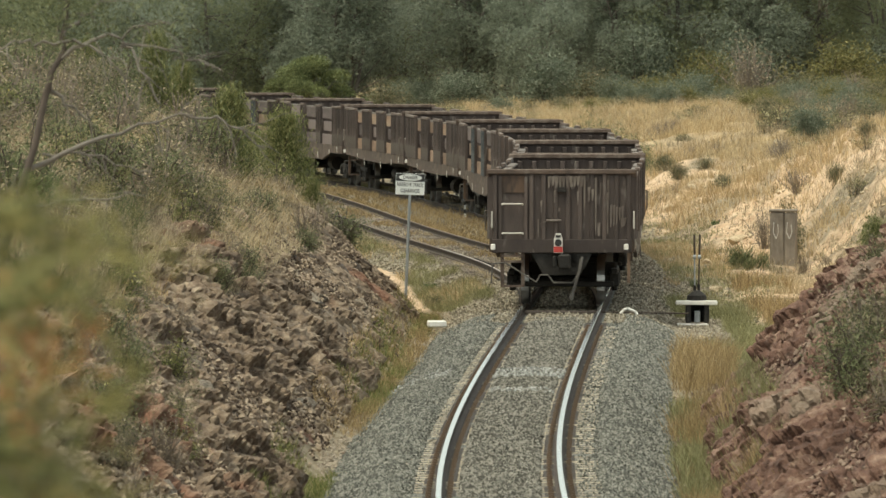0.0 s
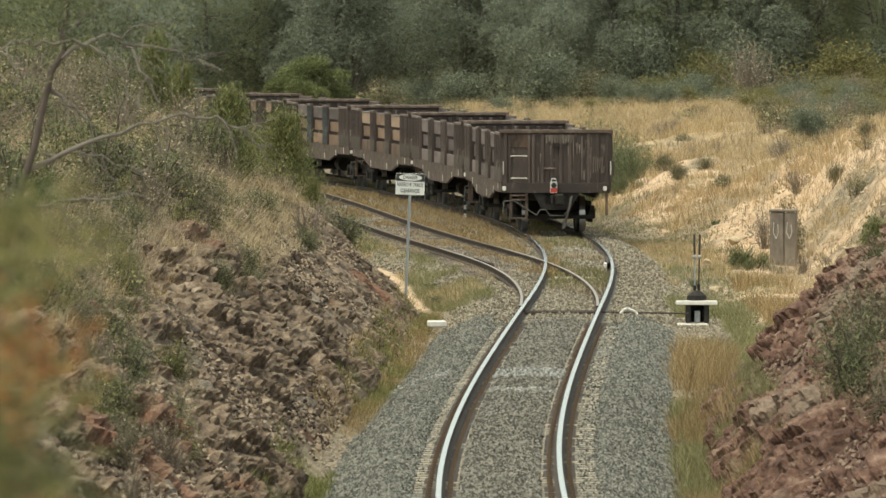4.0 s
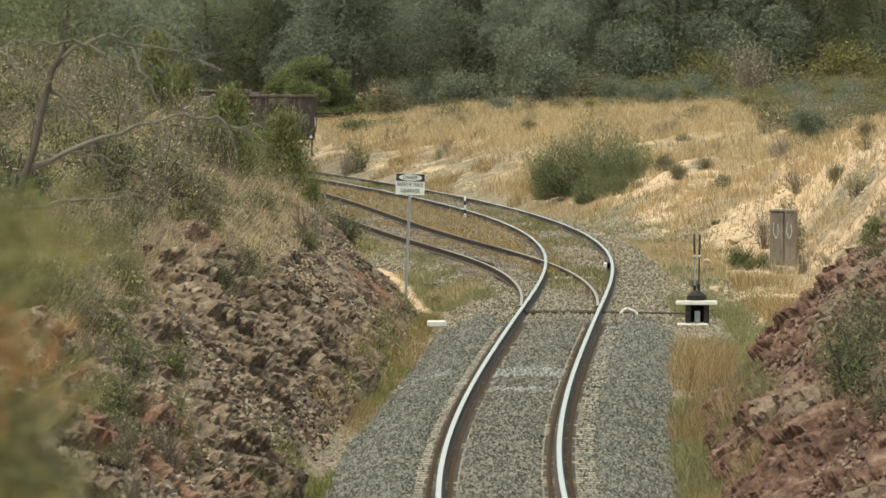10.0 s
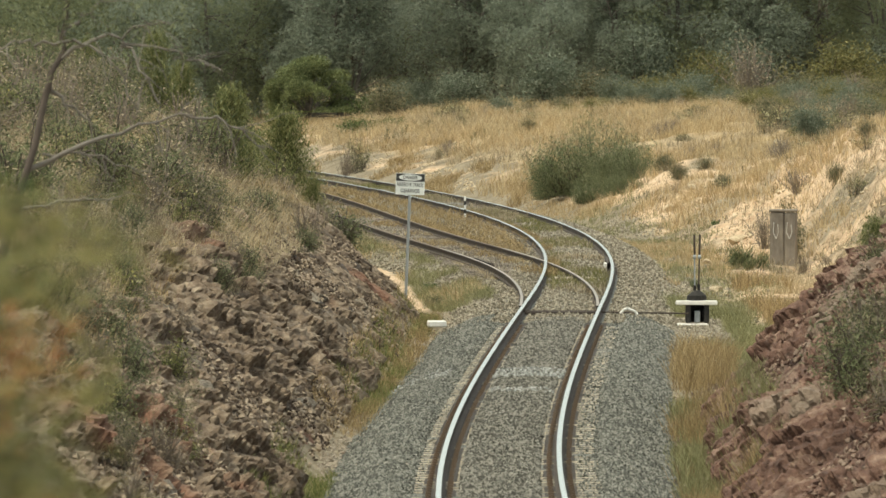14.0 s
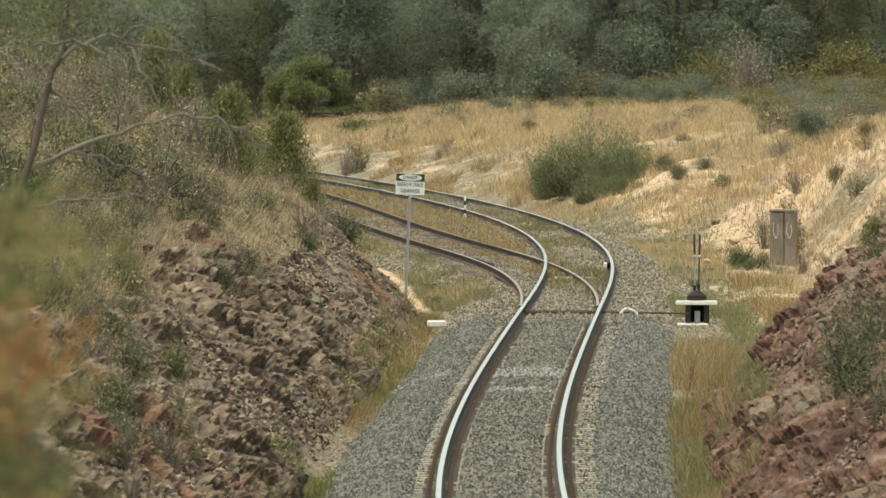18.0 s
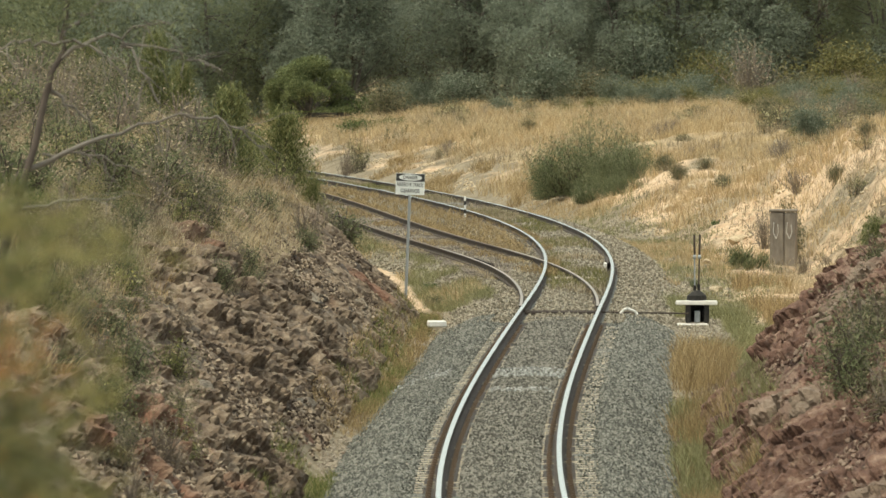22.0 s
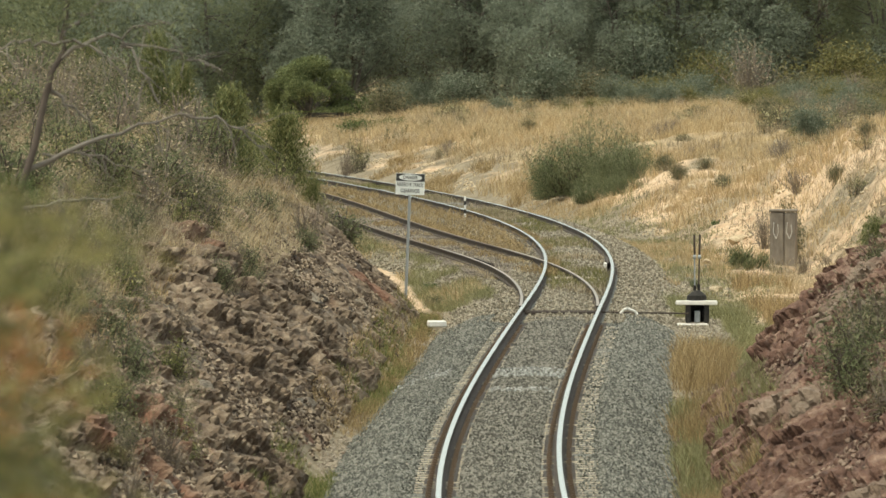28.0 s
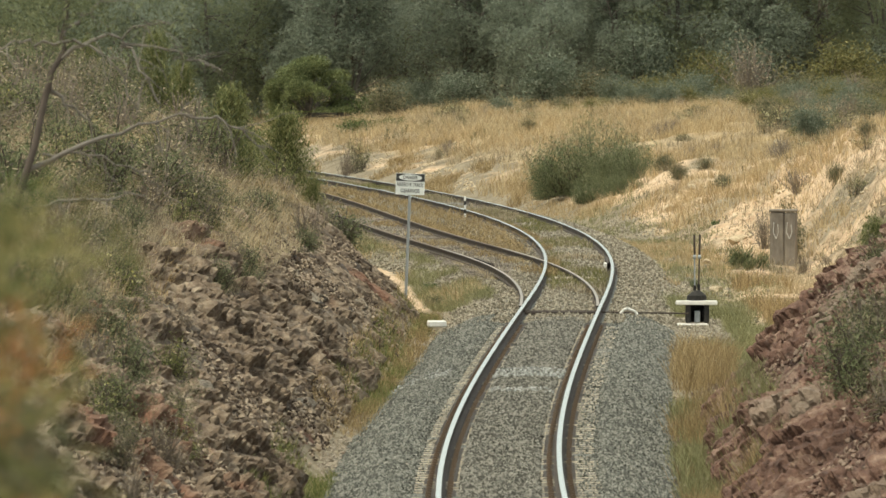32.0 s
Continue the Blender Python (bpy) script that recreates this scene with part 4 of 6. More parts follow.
def rock_face(name, toe, side, y0, y1, mat, label, seed, amp):
    """A broken rock face laid over the bank from its toe upwards: tilted blocks of two sizes with open cracks."""
    Y = np.arange(y0, y1, 0.085)
    U = np.concatenate([np.arange(-0.25, 4.2, 0.033), np.arange(4.2, 5.2, 0.16)])
    YY, UU = np.meshgrid(Y, U, indexing="ij")
    XX = toe(YY) + side * UU
    Z = height(XX, YY)
    p = np.c_[XX.ravel(), YY.ravel(), Z.ravel()]
    q0 = p * np.array([1, 0.2, 1])
    w = p + np.c_[fbm(q0 * 0.9, 3, seed), 2.5 * fbm(q0 * 0.9, 3, seed + 40), fbm(q0 * 0.9, 3, seed + 80)] * 0.5
    tc, nc = side * w[:, 0] * 0.74 + w[:, 2] * 0.67, -side * w[:, 0] * 0.67 + w[:, 2] * 0.74
    bed = np.c_[tc * 0.55, w[:, 1] * 0.42, nc * 1.1]
    a1, a2, ar, ao = cells(bed, seed)
    b1, b2, br, bo = cells(bed * np.array([2.4, 2.6, 2.4]), seed + 3)
    c1, c2, cr, co_ = cells(bed * np.array([5.5, 6.5, 5.5]), seed + 6)
    # beds fall less steeply than the bank, so their lower ends stand out as ledges
    rise = fbm(np.c_[tc * 0.4, w[:, 1] * 0.1, nc * 0.8], 4, seed + 7) * 1.5 + 0.45 * (ar - 0.5) + 0.42 * (br - 0.5) + 0.22 * (cr - 0.5)
    rise -= 0.42 * ao[:, 0] + 0.3 * bo[:, 0] + 0.16 * co_[:, 0]
    step = 0.085 + 0.1 * vnoise(q0 * 0.7, seed + 17)
    lev = rise / step
    slab = (np.floor(lev) + smooth(0.72, 1.0, lev - np.floor(lev)) + 0.22 * (lev - np.floor(lev))) * step
    disp = amp * 1.0 * (slab - 0.72) + amp * 0.15 * (fbm(w * np.array([3.2, 0.45, 3.2]), 2, seed + 90) - 0.5)
    disp -= amp * 0.4 * (1 - smooth(0.0, 0.07, a2 - a1)) * smooth(0.35, 0.6, vnoise(q0 * 0.8, seed + 4)) + amp * 0.15 * (1 - smooth(0.0, 0.07, b2 - b1))
    hollow = smooth(0.53, 0.62, fbm(np.c_[tc * 1.5, w[:, 1] * 0.3, nc * 2.2], 3, seed + 120))
    disp = disp * (1 - 0.5 * hollow) - 0.3 * hollow
    disp = np.maximum(disp + 0.14, 0.01 + 0.02 * (1 - hollow))
    tone = np.modf(np.abs(np.sin(np.floor(lev) * 12.9898 + np.floor(ar * 9) * 4.1)) * 43.7)[0]
    edge = (2.2 if side < 0 else 3.0) + 1.6 * fbm(p * np.array([0.3, 0.06, 0.3]), 3, seed + 60)
    fade = smooth(-0.25, 0.15, UU.ravel()) * (1 - smooth(0.0, 0.9, UU.ravel() - edge)) * smooth(y0, y0 + 2, YY.ravel()) * (1 - smooth(y1 - 4, y1 - 0.3, YY.ravel()))
    disp = disp * (1 - (0.55 if side < 0 else 0.2) * smooth(148, 172, YY.ravel()))
    disp = disp * fade - 0.12 * (1 - fade)
    nrm = np.array([-side * 0.72, -0.12, 0.66])
    q = p + nrm[None] * np.maximum(disp, -0.2)[:, None]
    i = np.arange(len(q)).reshape(YY.shape)
    f = np.stack([i[:-1, :-1], i[1:, :-1], i[1:, 1:], i[:-1, 1:]], -1).reshape(-1, 4)
    if side < 0:
        f = f[:, ::-1]
    me = mesh_of(name, q, f, mat)
    at = me.attributes.new("cell", "FLOAT", "POINT")
    at.data.foreach_set("value", np.clip(0.02 + 0.25 * ar + 0.28 * br + 0.25 * cr + 0.2 * tone, 0, 1))
    return tagged(new(name, me), label, "rock face", kind="structure")


cut_left = rock_face("rock_cutting_left", toe_left, -1, 84, 205, M["rock_left"], "broken brown-grey rock face of the cutting", 31, 0.46)
cut_right = rock_face("rock_cutting_right", toe_right, 1, 90, 158, M["rock_right"], "weathered red-brown rock face of the cutting", 47, 0.36)


def boulder_mesh(name, mat, r):
    bm = bmesh.new()
    for k in range(16):
        d = Vector(r.normal(size=3)).normalized()
        bm.verts.new((d.x * 0.5, d.y * 0.5, d.z * 0.36))
    return hull_mesh(bm, name, mat)


def hull_mesh(bm, name, mat):
    h = bmesh.ops.convex_hull(bm, input=bm.verts)
    bmesh.ops.delete(bm, geom=list({g for g in h["geom_interior"] + h["geom_unused"] if isinstance(g, bmesh.types.BMVert)}), context="VERTS")
    bmesh.ops.bevel(bm, geom=list(bm.edges), offset=0.02, segments=1, affect="EDGES")
    bmesh.ops.recalc_face_normals(bm, faces=bm.faces)
    me = bpy.data.meshes.new(name)
    bm.to_mesh(me)
    bm.free()
    me.materials.append(mat)
    return me


def slab_mesh(name, mat, r):
    """A bed of rock broken off at its joints: a wedge-cornered block of unit size, lying flat."""
    bm = bmesh.new()
    for k in range(15):
        q = r.uniform(-0.5, 0.5, 3)
        j = int(np.argmax(np.abs(q)))
        q[j] = 0.5 * np.sign(q[j]) * r.uniform(0.8, 1.0)
        bm.verts.new(q)
    return hull_mesh(bm, name, mat)


rb = np.random.default_rng(5)
BL = [slab_mesh("rock", M["block_left"], rb) for _ in range(10)]
BR = [slab_mesh("rock", M["block_right"], rb) for _ in range(10)]
BP = [boulder_mesh("pale_stone", M["pale_rock"], rb) for _ in range(3)]


def bank_rocks(meshes, parent, toe, side, n, y0, y1, umax, r, big, dip):
    """Ledges of broken beds standing out of the face; dip is the beds' fall towards the track, in radians."""
    for _ in range(n):
        y = r.uniform(y0, y1)
        u = umax * r.uniform(0, 1) ** 1.1
        x = float(toe(np.array([y]))[0]) + side * u
        s = 0.12 + big * r.uniform(0, 1) ** 2.6
        z = height1(x, y) + 0.03
        ob = piece("rock", meshes[r.integers(len(meshes))], parent)
        lie = Euler((r.normal(0, 0.1), -side * dip + r.normal(0, 0.13), r.normal(0, 0.3)))
        ob.matrix_basis = Matrix.LocRotScale((x, y, z), lie, (s * r.uniform(0.8, 1.9), s * r.uniform(1.0, 2.6), s * r.uniform(0.28, 0.75)))


bank_rocks(BL, cut_left, toe_left, -1, 230, 94, 196, 3.4, rb, 0.34, 0.56)
bank_rocks(BR, cut_right, toe_right, 1, 130, 112, 161, 3.0, rb, 0.16, 0.85)

for toe_, sd_, n_, y0_, y1_, um_, m_, nm_ in ((toe_left, -1, 26000, 92, 200, 4.6, M["rubble_left"], "tan and brown rubble lying on the rock face"), (toe_right, 1, 12000, 100, 164, 3.6, M["rubble_right"], "red-brown rubble lying on the rock face")):
    yy_ = rb.uniform(y0_, y1_, n_)
    uu_ = um_ * rb.uniform(0, 1, n_)
    xx_ = toe_(yy_) + sd_ * uu_
    keep_ = patchy(np.c_[xx_, yy_], 0.8, 0.2, 140, 0.3, 0.55, rb)
    xx_, yy_ = xx_[keep_], yy_[keep_]
    v, f = stones(np.c_[xx_ - sd_ * 0.05, yy_, height(xx_, yy_) + 0.08], 0.038, rb)
    tagged(new("face_rubble", mesh_of("face_rubble", v, f, m_)), nm_, "rubble", kind="stuff")

rq = np.random.default_rng(58)
for toe_, sd_, y0_, y1_, m_, nm_ in ((toe_left, -1, 100, 192, M["block_left"], "fallen brown-grey stones along the foot of the cutting"), (toe_right, 1, 106, 172, M["block_right"], "fallen red-brown stones along the foot of the cutting")):
    yy_ = rq.uniform(y0_, y1_, 2600)
    xx_ = toe_(yy_) + sd_ * rq.normal(-0.1, 0.28, 2600)
    v, f = stones(np.c_[xx_, yy_, surface(xx_, yy_)], 0.045, rq)
    tagged(new("fallen_stones", mesh_of("fallen_stones", v, f, m_)), nm_, "stones", kind="stuff")


xx_, yy_ = rq.uniform(4.1, 5.7, 2600), rq.uniform(171, 187, 2600)
v, f = stones(np.c_[xx_, yy_, surface(xx_, yy_)], 0.035, rq)
tagged(new("gravel_patch", mesh_of("gravel_patch", v, f, M["old_stone"])), "brownish gravel scattered around the lever stand", "gravel", kind="stuff")


# ---- plants ----
def limb(start, direction, length, r0, r1, n, wob, r, sag=0.0):
    p, d = np.array(start, float), np.array(direction, float)
    d /= np.linalg.norm(d)
    out = [(*p, r0)]
    for k in range(n):
        d = d + r.normal(0, wob, 3) + np.array([0, 0, -sag])
        d /= np.linalg.norm(d)
        p = p + d * length / n
        out.append((*p, r0 + (r1 - r0) * (k + 1) / n))
    return out


def billows(centres, radii, n, r, flat=0.7):
    """Places of leaves on rounded masses: thick over each mass's top, thin below."""
    k = r.choice(len(centres), size=n, p=radii ** 2 / (radii ** 2).sum())
    d = r.normal(size=(n, 3))
    d /= np.linalg.norm(d, axis=1)[:, None]
    low = (d[:, 2] < -0.15) & (r.uniform(size=n) < 0.6)
    d[low, 2] *= -1
    rad = radii[k] * r.uniform(0.55, 1.08, n) ** 0.7
    return centres[k] + d * rad[:, None] * np.array([1, 1, flat])


def gum_tree(seed, leaf, h, spread, leaves):
    """A eucalypt: forked leaning trunks, long limbs, foliage in separate hanging masses."""
    r = np.random.default_rng(seed)
    t = new("gum_tree")
    stems, tips = [], []
    for k in range(r.integers(2, 5)):
        d = (r.normal(0, 0.25), r.normal(0, 0.22), 1)
        s = limb((r.normal(0, 0.2), r.normal(0, 0.15), -0.3), d, h * r.uniform(0.7, 0.95), 0.12 * h / 9, 0.03, 10, 0.07, r)
        stems.append(s)
        for j in range(2, 11):
            for _ in range(2):
                a = r.uniform(0, 6.28)
                e = limb(s[j][:3], (math.cos(a), math.sin(a), r.uniform(0.0, 0.9)), spread * r.uniform(0.45, 1.0) * (1.15 - j / 16), 0.035 * h / 9, 0.01, 6, 0.14, r, 0.03)
                stems.append(e)
                tips.append(e[6][:3])
        tips.append(s[-1][:3])
    v, f = tube_arrays(stems, 6)
    piece("trunk", mesh_of("trunk", v, f, M["bark"], True), t, "grey-brown forked trunk and limbs")
    tips = np.array(tips)
    radii = r.uniform(0.5, 1.15, len(tips))
    c = billows(tips, radii, leaves, r, 0.75)
    hang = r.uniform(size=leaves) < 0.3
    c[hang, 2] -= r.uniform(0.1, 0.9, hang.sum())
    c[:, 2] = np.maximum(c[:, 2], 0.15)
    v, f = leaf_arrays(c, 0.2, 0.07, 0.35, r)
    piece("crown", mesh_of("crown", v, f, leaf), t, "hanging clumps of narrow leaves")
    return t


def domed_tree(seed, name, leaf, h, w, leaves, size):
    """A round-headed small tree: a short forked trunk under a dense dome of leafy billows."""
    r = np.random.default_rng(seed)
    t = new(name)
    stems, tips = [], []
    for k in range(64):
        a, e = r.uniform(0, 6.28), r.uniform(-0.5, 1.45)
        q = np.array([math.cos(a) * math.cos(e) * w * 0.42, math.sin(a) * math.cos(e) * w * 0.42, h * (0.24 + 0.59 * math.sin(e))]) * r.uniform(0.85, 1.05)
        stems.append(limb((0, 0, -0.1), q, float(np.linalg.norm(q)), 0.05, 0.01, 6, 0.05, r))
        tips.append(stems[-1][-1][:3])
    v, f = tube_arrays(stems, 5)
    piece("trunk", mesh_of("trunk", v, f, M["bark"], True), t, "short forked trunk under the leaves")
    tips = np.array(tips)
    c = billows(tips, r.uniform(0.13, 0.23, len(tips)) * w * 0.8, leaves, r, 0.7)
    c[:, 2] = np.maximum(c[:, 2], 0.1)
    v, f = leaf_arrays(c, size[0], size[1], 0.1, r)
    piece("crown", mesh_of("crown", v, f, leaf), t, "dense rounded leafy crown")
    return t


def broom_mass(seed, name, leaf, h, w, stems_n, per):
    """A wide bush of fine upswept rods that carry needle leaves, uneven in height."""
    r = np.random.default_rng(seed)
    t = new(name)
    paths, P = [], []
    for k in range(stems_n):
        a, q = r.uniform(0, 6.28), math.sqrt(r.uniform(0, 1))
        x0, y0 = math.cos(a) * q * w * 0.36, math.sin(a) * q * w * 0.36
        tall = h * (1 - 0.62 * q ** 2) * r.uniform(0.62, 1.05)
        st = limb((x0, y0, -0.05), (math.cos(a) * q * 0.75 + r.normal(0, 0.12), math.sin(a) * q * 0.75, 1), tall, 0.012, 0.003, 7, 0.1, r)
        paths.append(st)
        c = np.array([e[:3] for e in st[1:]])
        P.append(c[r.integers(len(c), size=per)] + r.normal(0, 1, (per, 3)) * np.array([0.13, 0.13, 0.16]))
    v, f = tube_arrays(paths, 4)
    piece("twig_frame", mesh_of("twig_frame", v, f, M["dark_twig"]), t, "thin upswept rods")
    c = np.concatenate(P)
    c[:, 2] = np.maximum(c[:, 2], 0.03)
    v, f = leaf_arrays(c, 0.16, 0.016, -0.6, r)
    piece("foliage", mesh_of("foliage", v, f, leaf), t, "fine upright needle leaves")
    return t


def shrub(seed, name, leaf, h, w, leaves, size=(0.07, 0.022), shape="round", flowers=None, twig="dark_twig", droop=-0.2, nstem=9):
    """A bush of many thin stems with small leaves massed at their ends."""
    r = np.random.default_rng(seed)
    t = new(name)
    stems, tips = [], []
    for k in range(nstem):
        a = r.uniform(0, 6.28)
        if shape == "cone":
            z0 = r.uniform(0.05, 0.85) * h
            rr = w / 2 * (1 - z0 / h) * r.uniform(0.5, 1)
            s = limb((0, 0, z0), (math.cos(a) * rr, math.sin(a) * rr, 0.25 * h * (1 - z0 / h) + 0.05), max(rr, 0.1), 0.012, 0.004, 4, 0.1, r)
        else:
            lean = r.uniform(0.1, 1.0) * w / h * 0.6
            s = limb((r.normal(0, 0.04 * w), r.normal(0, 0.04 * w), -0.08), (math.cos(a) * lean, math.sin(a) * lean, 1), h * r.uniform(0.6, 1.0), 0.016 * max(h, 0.6), 0.004, 6, 0.12, r)
            for j in (2, 3, 4):
                b = limb(s[j][:3], r.normal(0, 0.75, 3) + np.array([0, 0, 0.6]), h * 0.35, 0.008, 0.003, 4, 0.15, r)
                stems.append(b)
                tips += [q[:3] for q in b[1:]]
        stems.append(s)
        tips += [q[:3] for q in s[2:]]
    if shape == "cone":
        stems.append([(0, 0, -0.1, 0.03), (0, 0, h * 0.5, 0.02), (0, 0, h, 0.004)])
        tips += [(0, 0, h * q) for q in (0.75, 0.85, 0.92, 0.98)]
    v, f = tube_arrays(stems, 4)
    piece("twig_frame", mesh_of("twig_frame", v, f, M[twig]), t, "thin twiggy stems")
    tips = np.array(tips)
    if leaves:
        spread = 0.11 * w if shape == "round" else 0.07 * w
        c = tips[r.integers(len(tips), size=leaves)] + r.normal(0, spread, (leaves, 3)) * np.array([1, 1, 0.8])
        c[:, 2] = np.maximum(c[:, 2], 0.02)
        v, f = leaf_arrays(c, size[0], size[1], droop, r)
        piece("foliage", mesh_of("foliage", v, f, leaf), t, "fine dense leaves")
    if flowers:
        mat, n, fs = flowers
        hi = tips[tips[:, 2] > np.quantile(tips[:, 2], 0.6)]
        c = hi[r.integers(len(hi), size=n)] + r.normal(0, 0.05 * w, (n, 3))
        v, f = leaf_arrays(c, fs, fs * 0.8, 0.0, r)
        tagged(piece("blossom", mesh_of("blossom", v, f, mat), t, "small pale flower heads"), kind="stuff")
    return t


def put(t, x, y, s=1.0, turn=0.0, sink=0.0, squash=1.0):
    t.matrix_basis = Matrix.LocRotScale((x, y, height1(x, y) - sink), Euler((0, 0, turn)), (s, s, s * squash))
    return t


def put_top(t, x, y, top, h, turn=0.0, widen=1.0):
    """Stands a copy of a plant of height h so that it reaches the height top."""
    z = height1(x, y) - 0.08
    s = max(0.2, (top - z) / h)
    c = copy_thing(t, Matrix())
    c.matrix_basis = Matrix.LocRotScale((x, y, z), Euler((0, 0, turn)), (s * widen, s * widen, s))
    return c


def copy_put(t, x, y, s, turn, sink=0.0, squash=1.0):
    c = copy_thing(t, Matrix())
    return put(c, x, y, s, turn, sink, squash)


def tufts(name, label, pts, h, w, per, mat, r, lean=0.35, heads=None):
    """Grass blades standing in tufts at the given places, in one mesh."""
    n = len(pts)
    z = surface(pts[:, 0], pts[:, 1])
    base = np.repeat(np.c_[pts, z], per, 0) + np.c_[r.normal(0, 0.07, (n * per, 2)), np.zeros(n * per)]
    hh = h * np.repeat(r.uniform(0.5, 1.25, n), per) * r.uniform(0.6, 1.15, n * per)
    tip = base + np.c_[r.normal(0, lean, (n * per, 2)) * hh[:, None], hh]
    mid = (base + tip) / 2 + np.c_[np.zeros((n * per, 2)), 0.08 * hh]
    a = r.uniform(0, 3.14, n * per)
    sd = np.c_[np.cos(a), np.sin(a) * 0.5, np.zeros(n * per)] * w
    base[:, 2] -= 0.05
    V = np.stack([base - sd / 2, base + sd / 2, mid + sd * 0.4, mid - sd * 0.4, tip], 1).reshape(-1, 3)
    k = np.arange(n * per) * 5
    quads = np.stack([k, k + 1, k + 2, k + 3], 1).tolist()
    tris = np.stack([k + 3, k + 2, k + 4], 1).tolist()
    parts_ = [(V, [tuple(q) for q in quads] + [tuple(q) for q in tris], 0)]
    mats = [mat]
    if heads is not None:
        pick = r.uniform(0, 1, n * per) < heads[1]
        v, f = leaf_arrays(tip[pick], heads[2], heads[2] * 0.6, 0.2, r)
        parts_.append((v, f, 1))
        mats.append(heads[0])
    v, f, i = join_arrays(parts_)
    return tagged(new(name, mesh_of(name, v, f, mats, False, i)), label, "grass", kind="stuff")


def off_stand(p):
    """Keeps plants off the ground round the lever stand."""
    return ~((p[:, 0] > 4.2) & (p[:, 0] < 5.55) & (p[:, 1] > 171) & (p[:, 1] < 186.5))


def strew(n, x0, x1, y0, y1, r, keep=None, relative=None):
    x, y = r.uniform(x0, x1, n), r.uniform(y0, y1, n)
    if relative is not None:
        x = x + relative(y)
    p = np.c_[x, y]
    return p[keep(p)] if keep is not None else p


# forest behind the field
rf = np.random.default_rng(77)
gums = [gum_tree(101, M["gum"], 9.5, 2.8, 17000), gum_tree(102, M["gum"], 8.0, 2.6, 17000), gum_tree(103, M["gum_olive"], 10.0, 2.6, 17000), gum_tree(104, M["gum"], 7.0, 2.8, 17000)]
for g, lab in zip(gums, ("grey-green eucalypt with forked trunks", "spreading grey-green eucalypt behind the grass", "tall olive-green eucalypt in the wood", "low-branched grey-green eucalypt in the wood")):
    tagged(g, lab, "tree", "trees of the wood")
spots_ = []
for row, (yy, step) in enumerate(((391, 3.3), (400, 3.3), (411, 3.3), (424, 3.6), (440, 3.6), (462, 4.0))):
    for x in np.arange(-23, 25, step):
        spots_.append((x + rf.uniform(-1.2, 1.2), yy + rf.uniform(-3, 3)))
for k, (x, y) in enumerate(spots_):
    src = gums[int(rf.integers(4))]
    if k < 4:
        put(gums[k], x, y, 1.0, rf.uniform(0, 6.28))
    else:
        copy_put(src, x, y, rf.uniform(0.8, 1.15) * (1.35 if y > 446 else 1.0), rf.uniform(0, 6.28))

# ---- woodland edge, field and banks: bushes ----
bushes = {
    "blue": tagged(shrub(201, "bush", M["blue_scrub"], 1.9, 2.2, 5200, (0.11, 0.04), flowers=None), "blue-grey leafy bush at the wood's edge", "bush"),
    "yellow": tagged(shrub(202, "bush", M["yellow_scrub"], 1.6, 1.9, 4800, (0.10, 0.03)), "yellowish-green rounded bush in the grass", "bush"),
    "olive": tagged(shrub(203, "bush", M["scrub"], 1.5, 1.8, 4200, (0.09, 0.03)), "dull olive scrub bush on dry ground", "bush"),
    "twiggy": tagged(shrub(204, "bush", M["dry_brown"], 1.5, 1.5, 900, (0.07, 0.02), twig="twig", nstem=26), "grey leafless twiggy bush", "bush"),
    "flower": tagged(shrub(205, "bush", M["scrub"], 1.1, 0.9, 900, (0.08, 0.025), flowers=(M["cream"], 120, 0.05), nstem=7), "weedy bush with pale yellow flower heads", "bush"),
    "green": tagged(shrub(206, "bush", M["green"], 1.0, 1.3, 3000, (0.08, 0.03)), "fresh green low bush", "bush"),
}
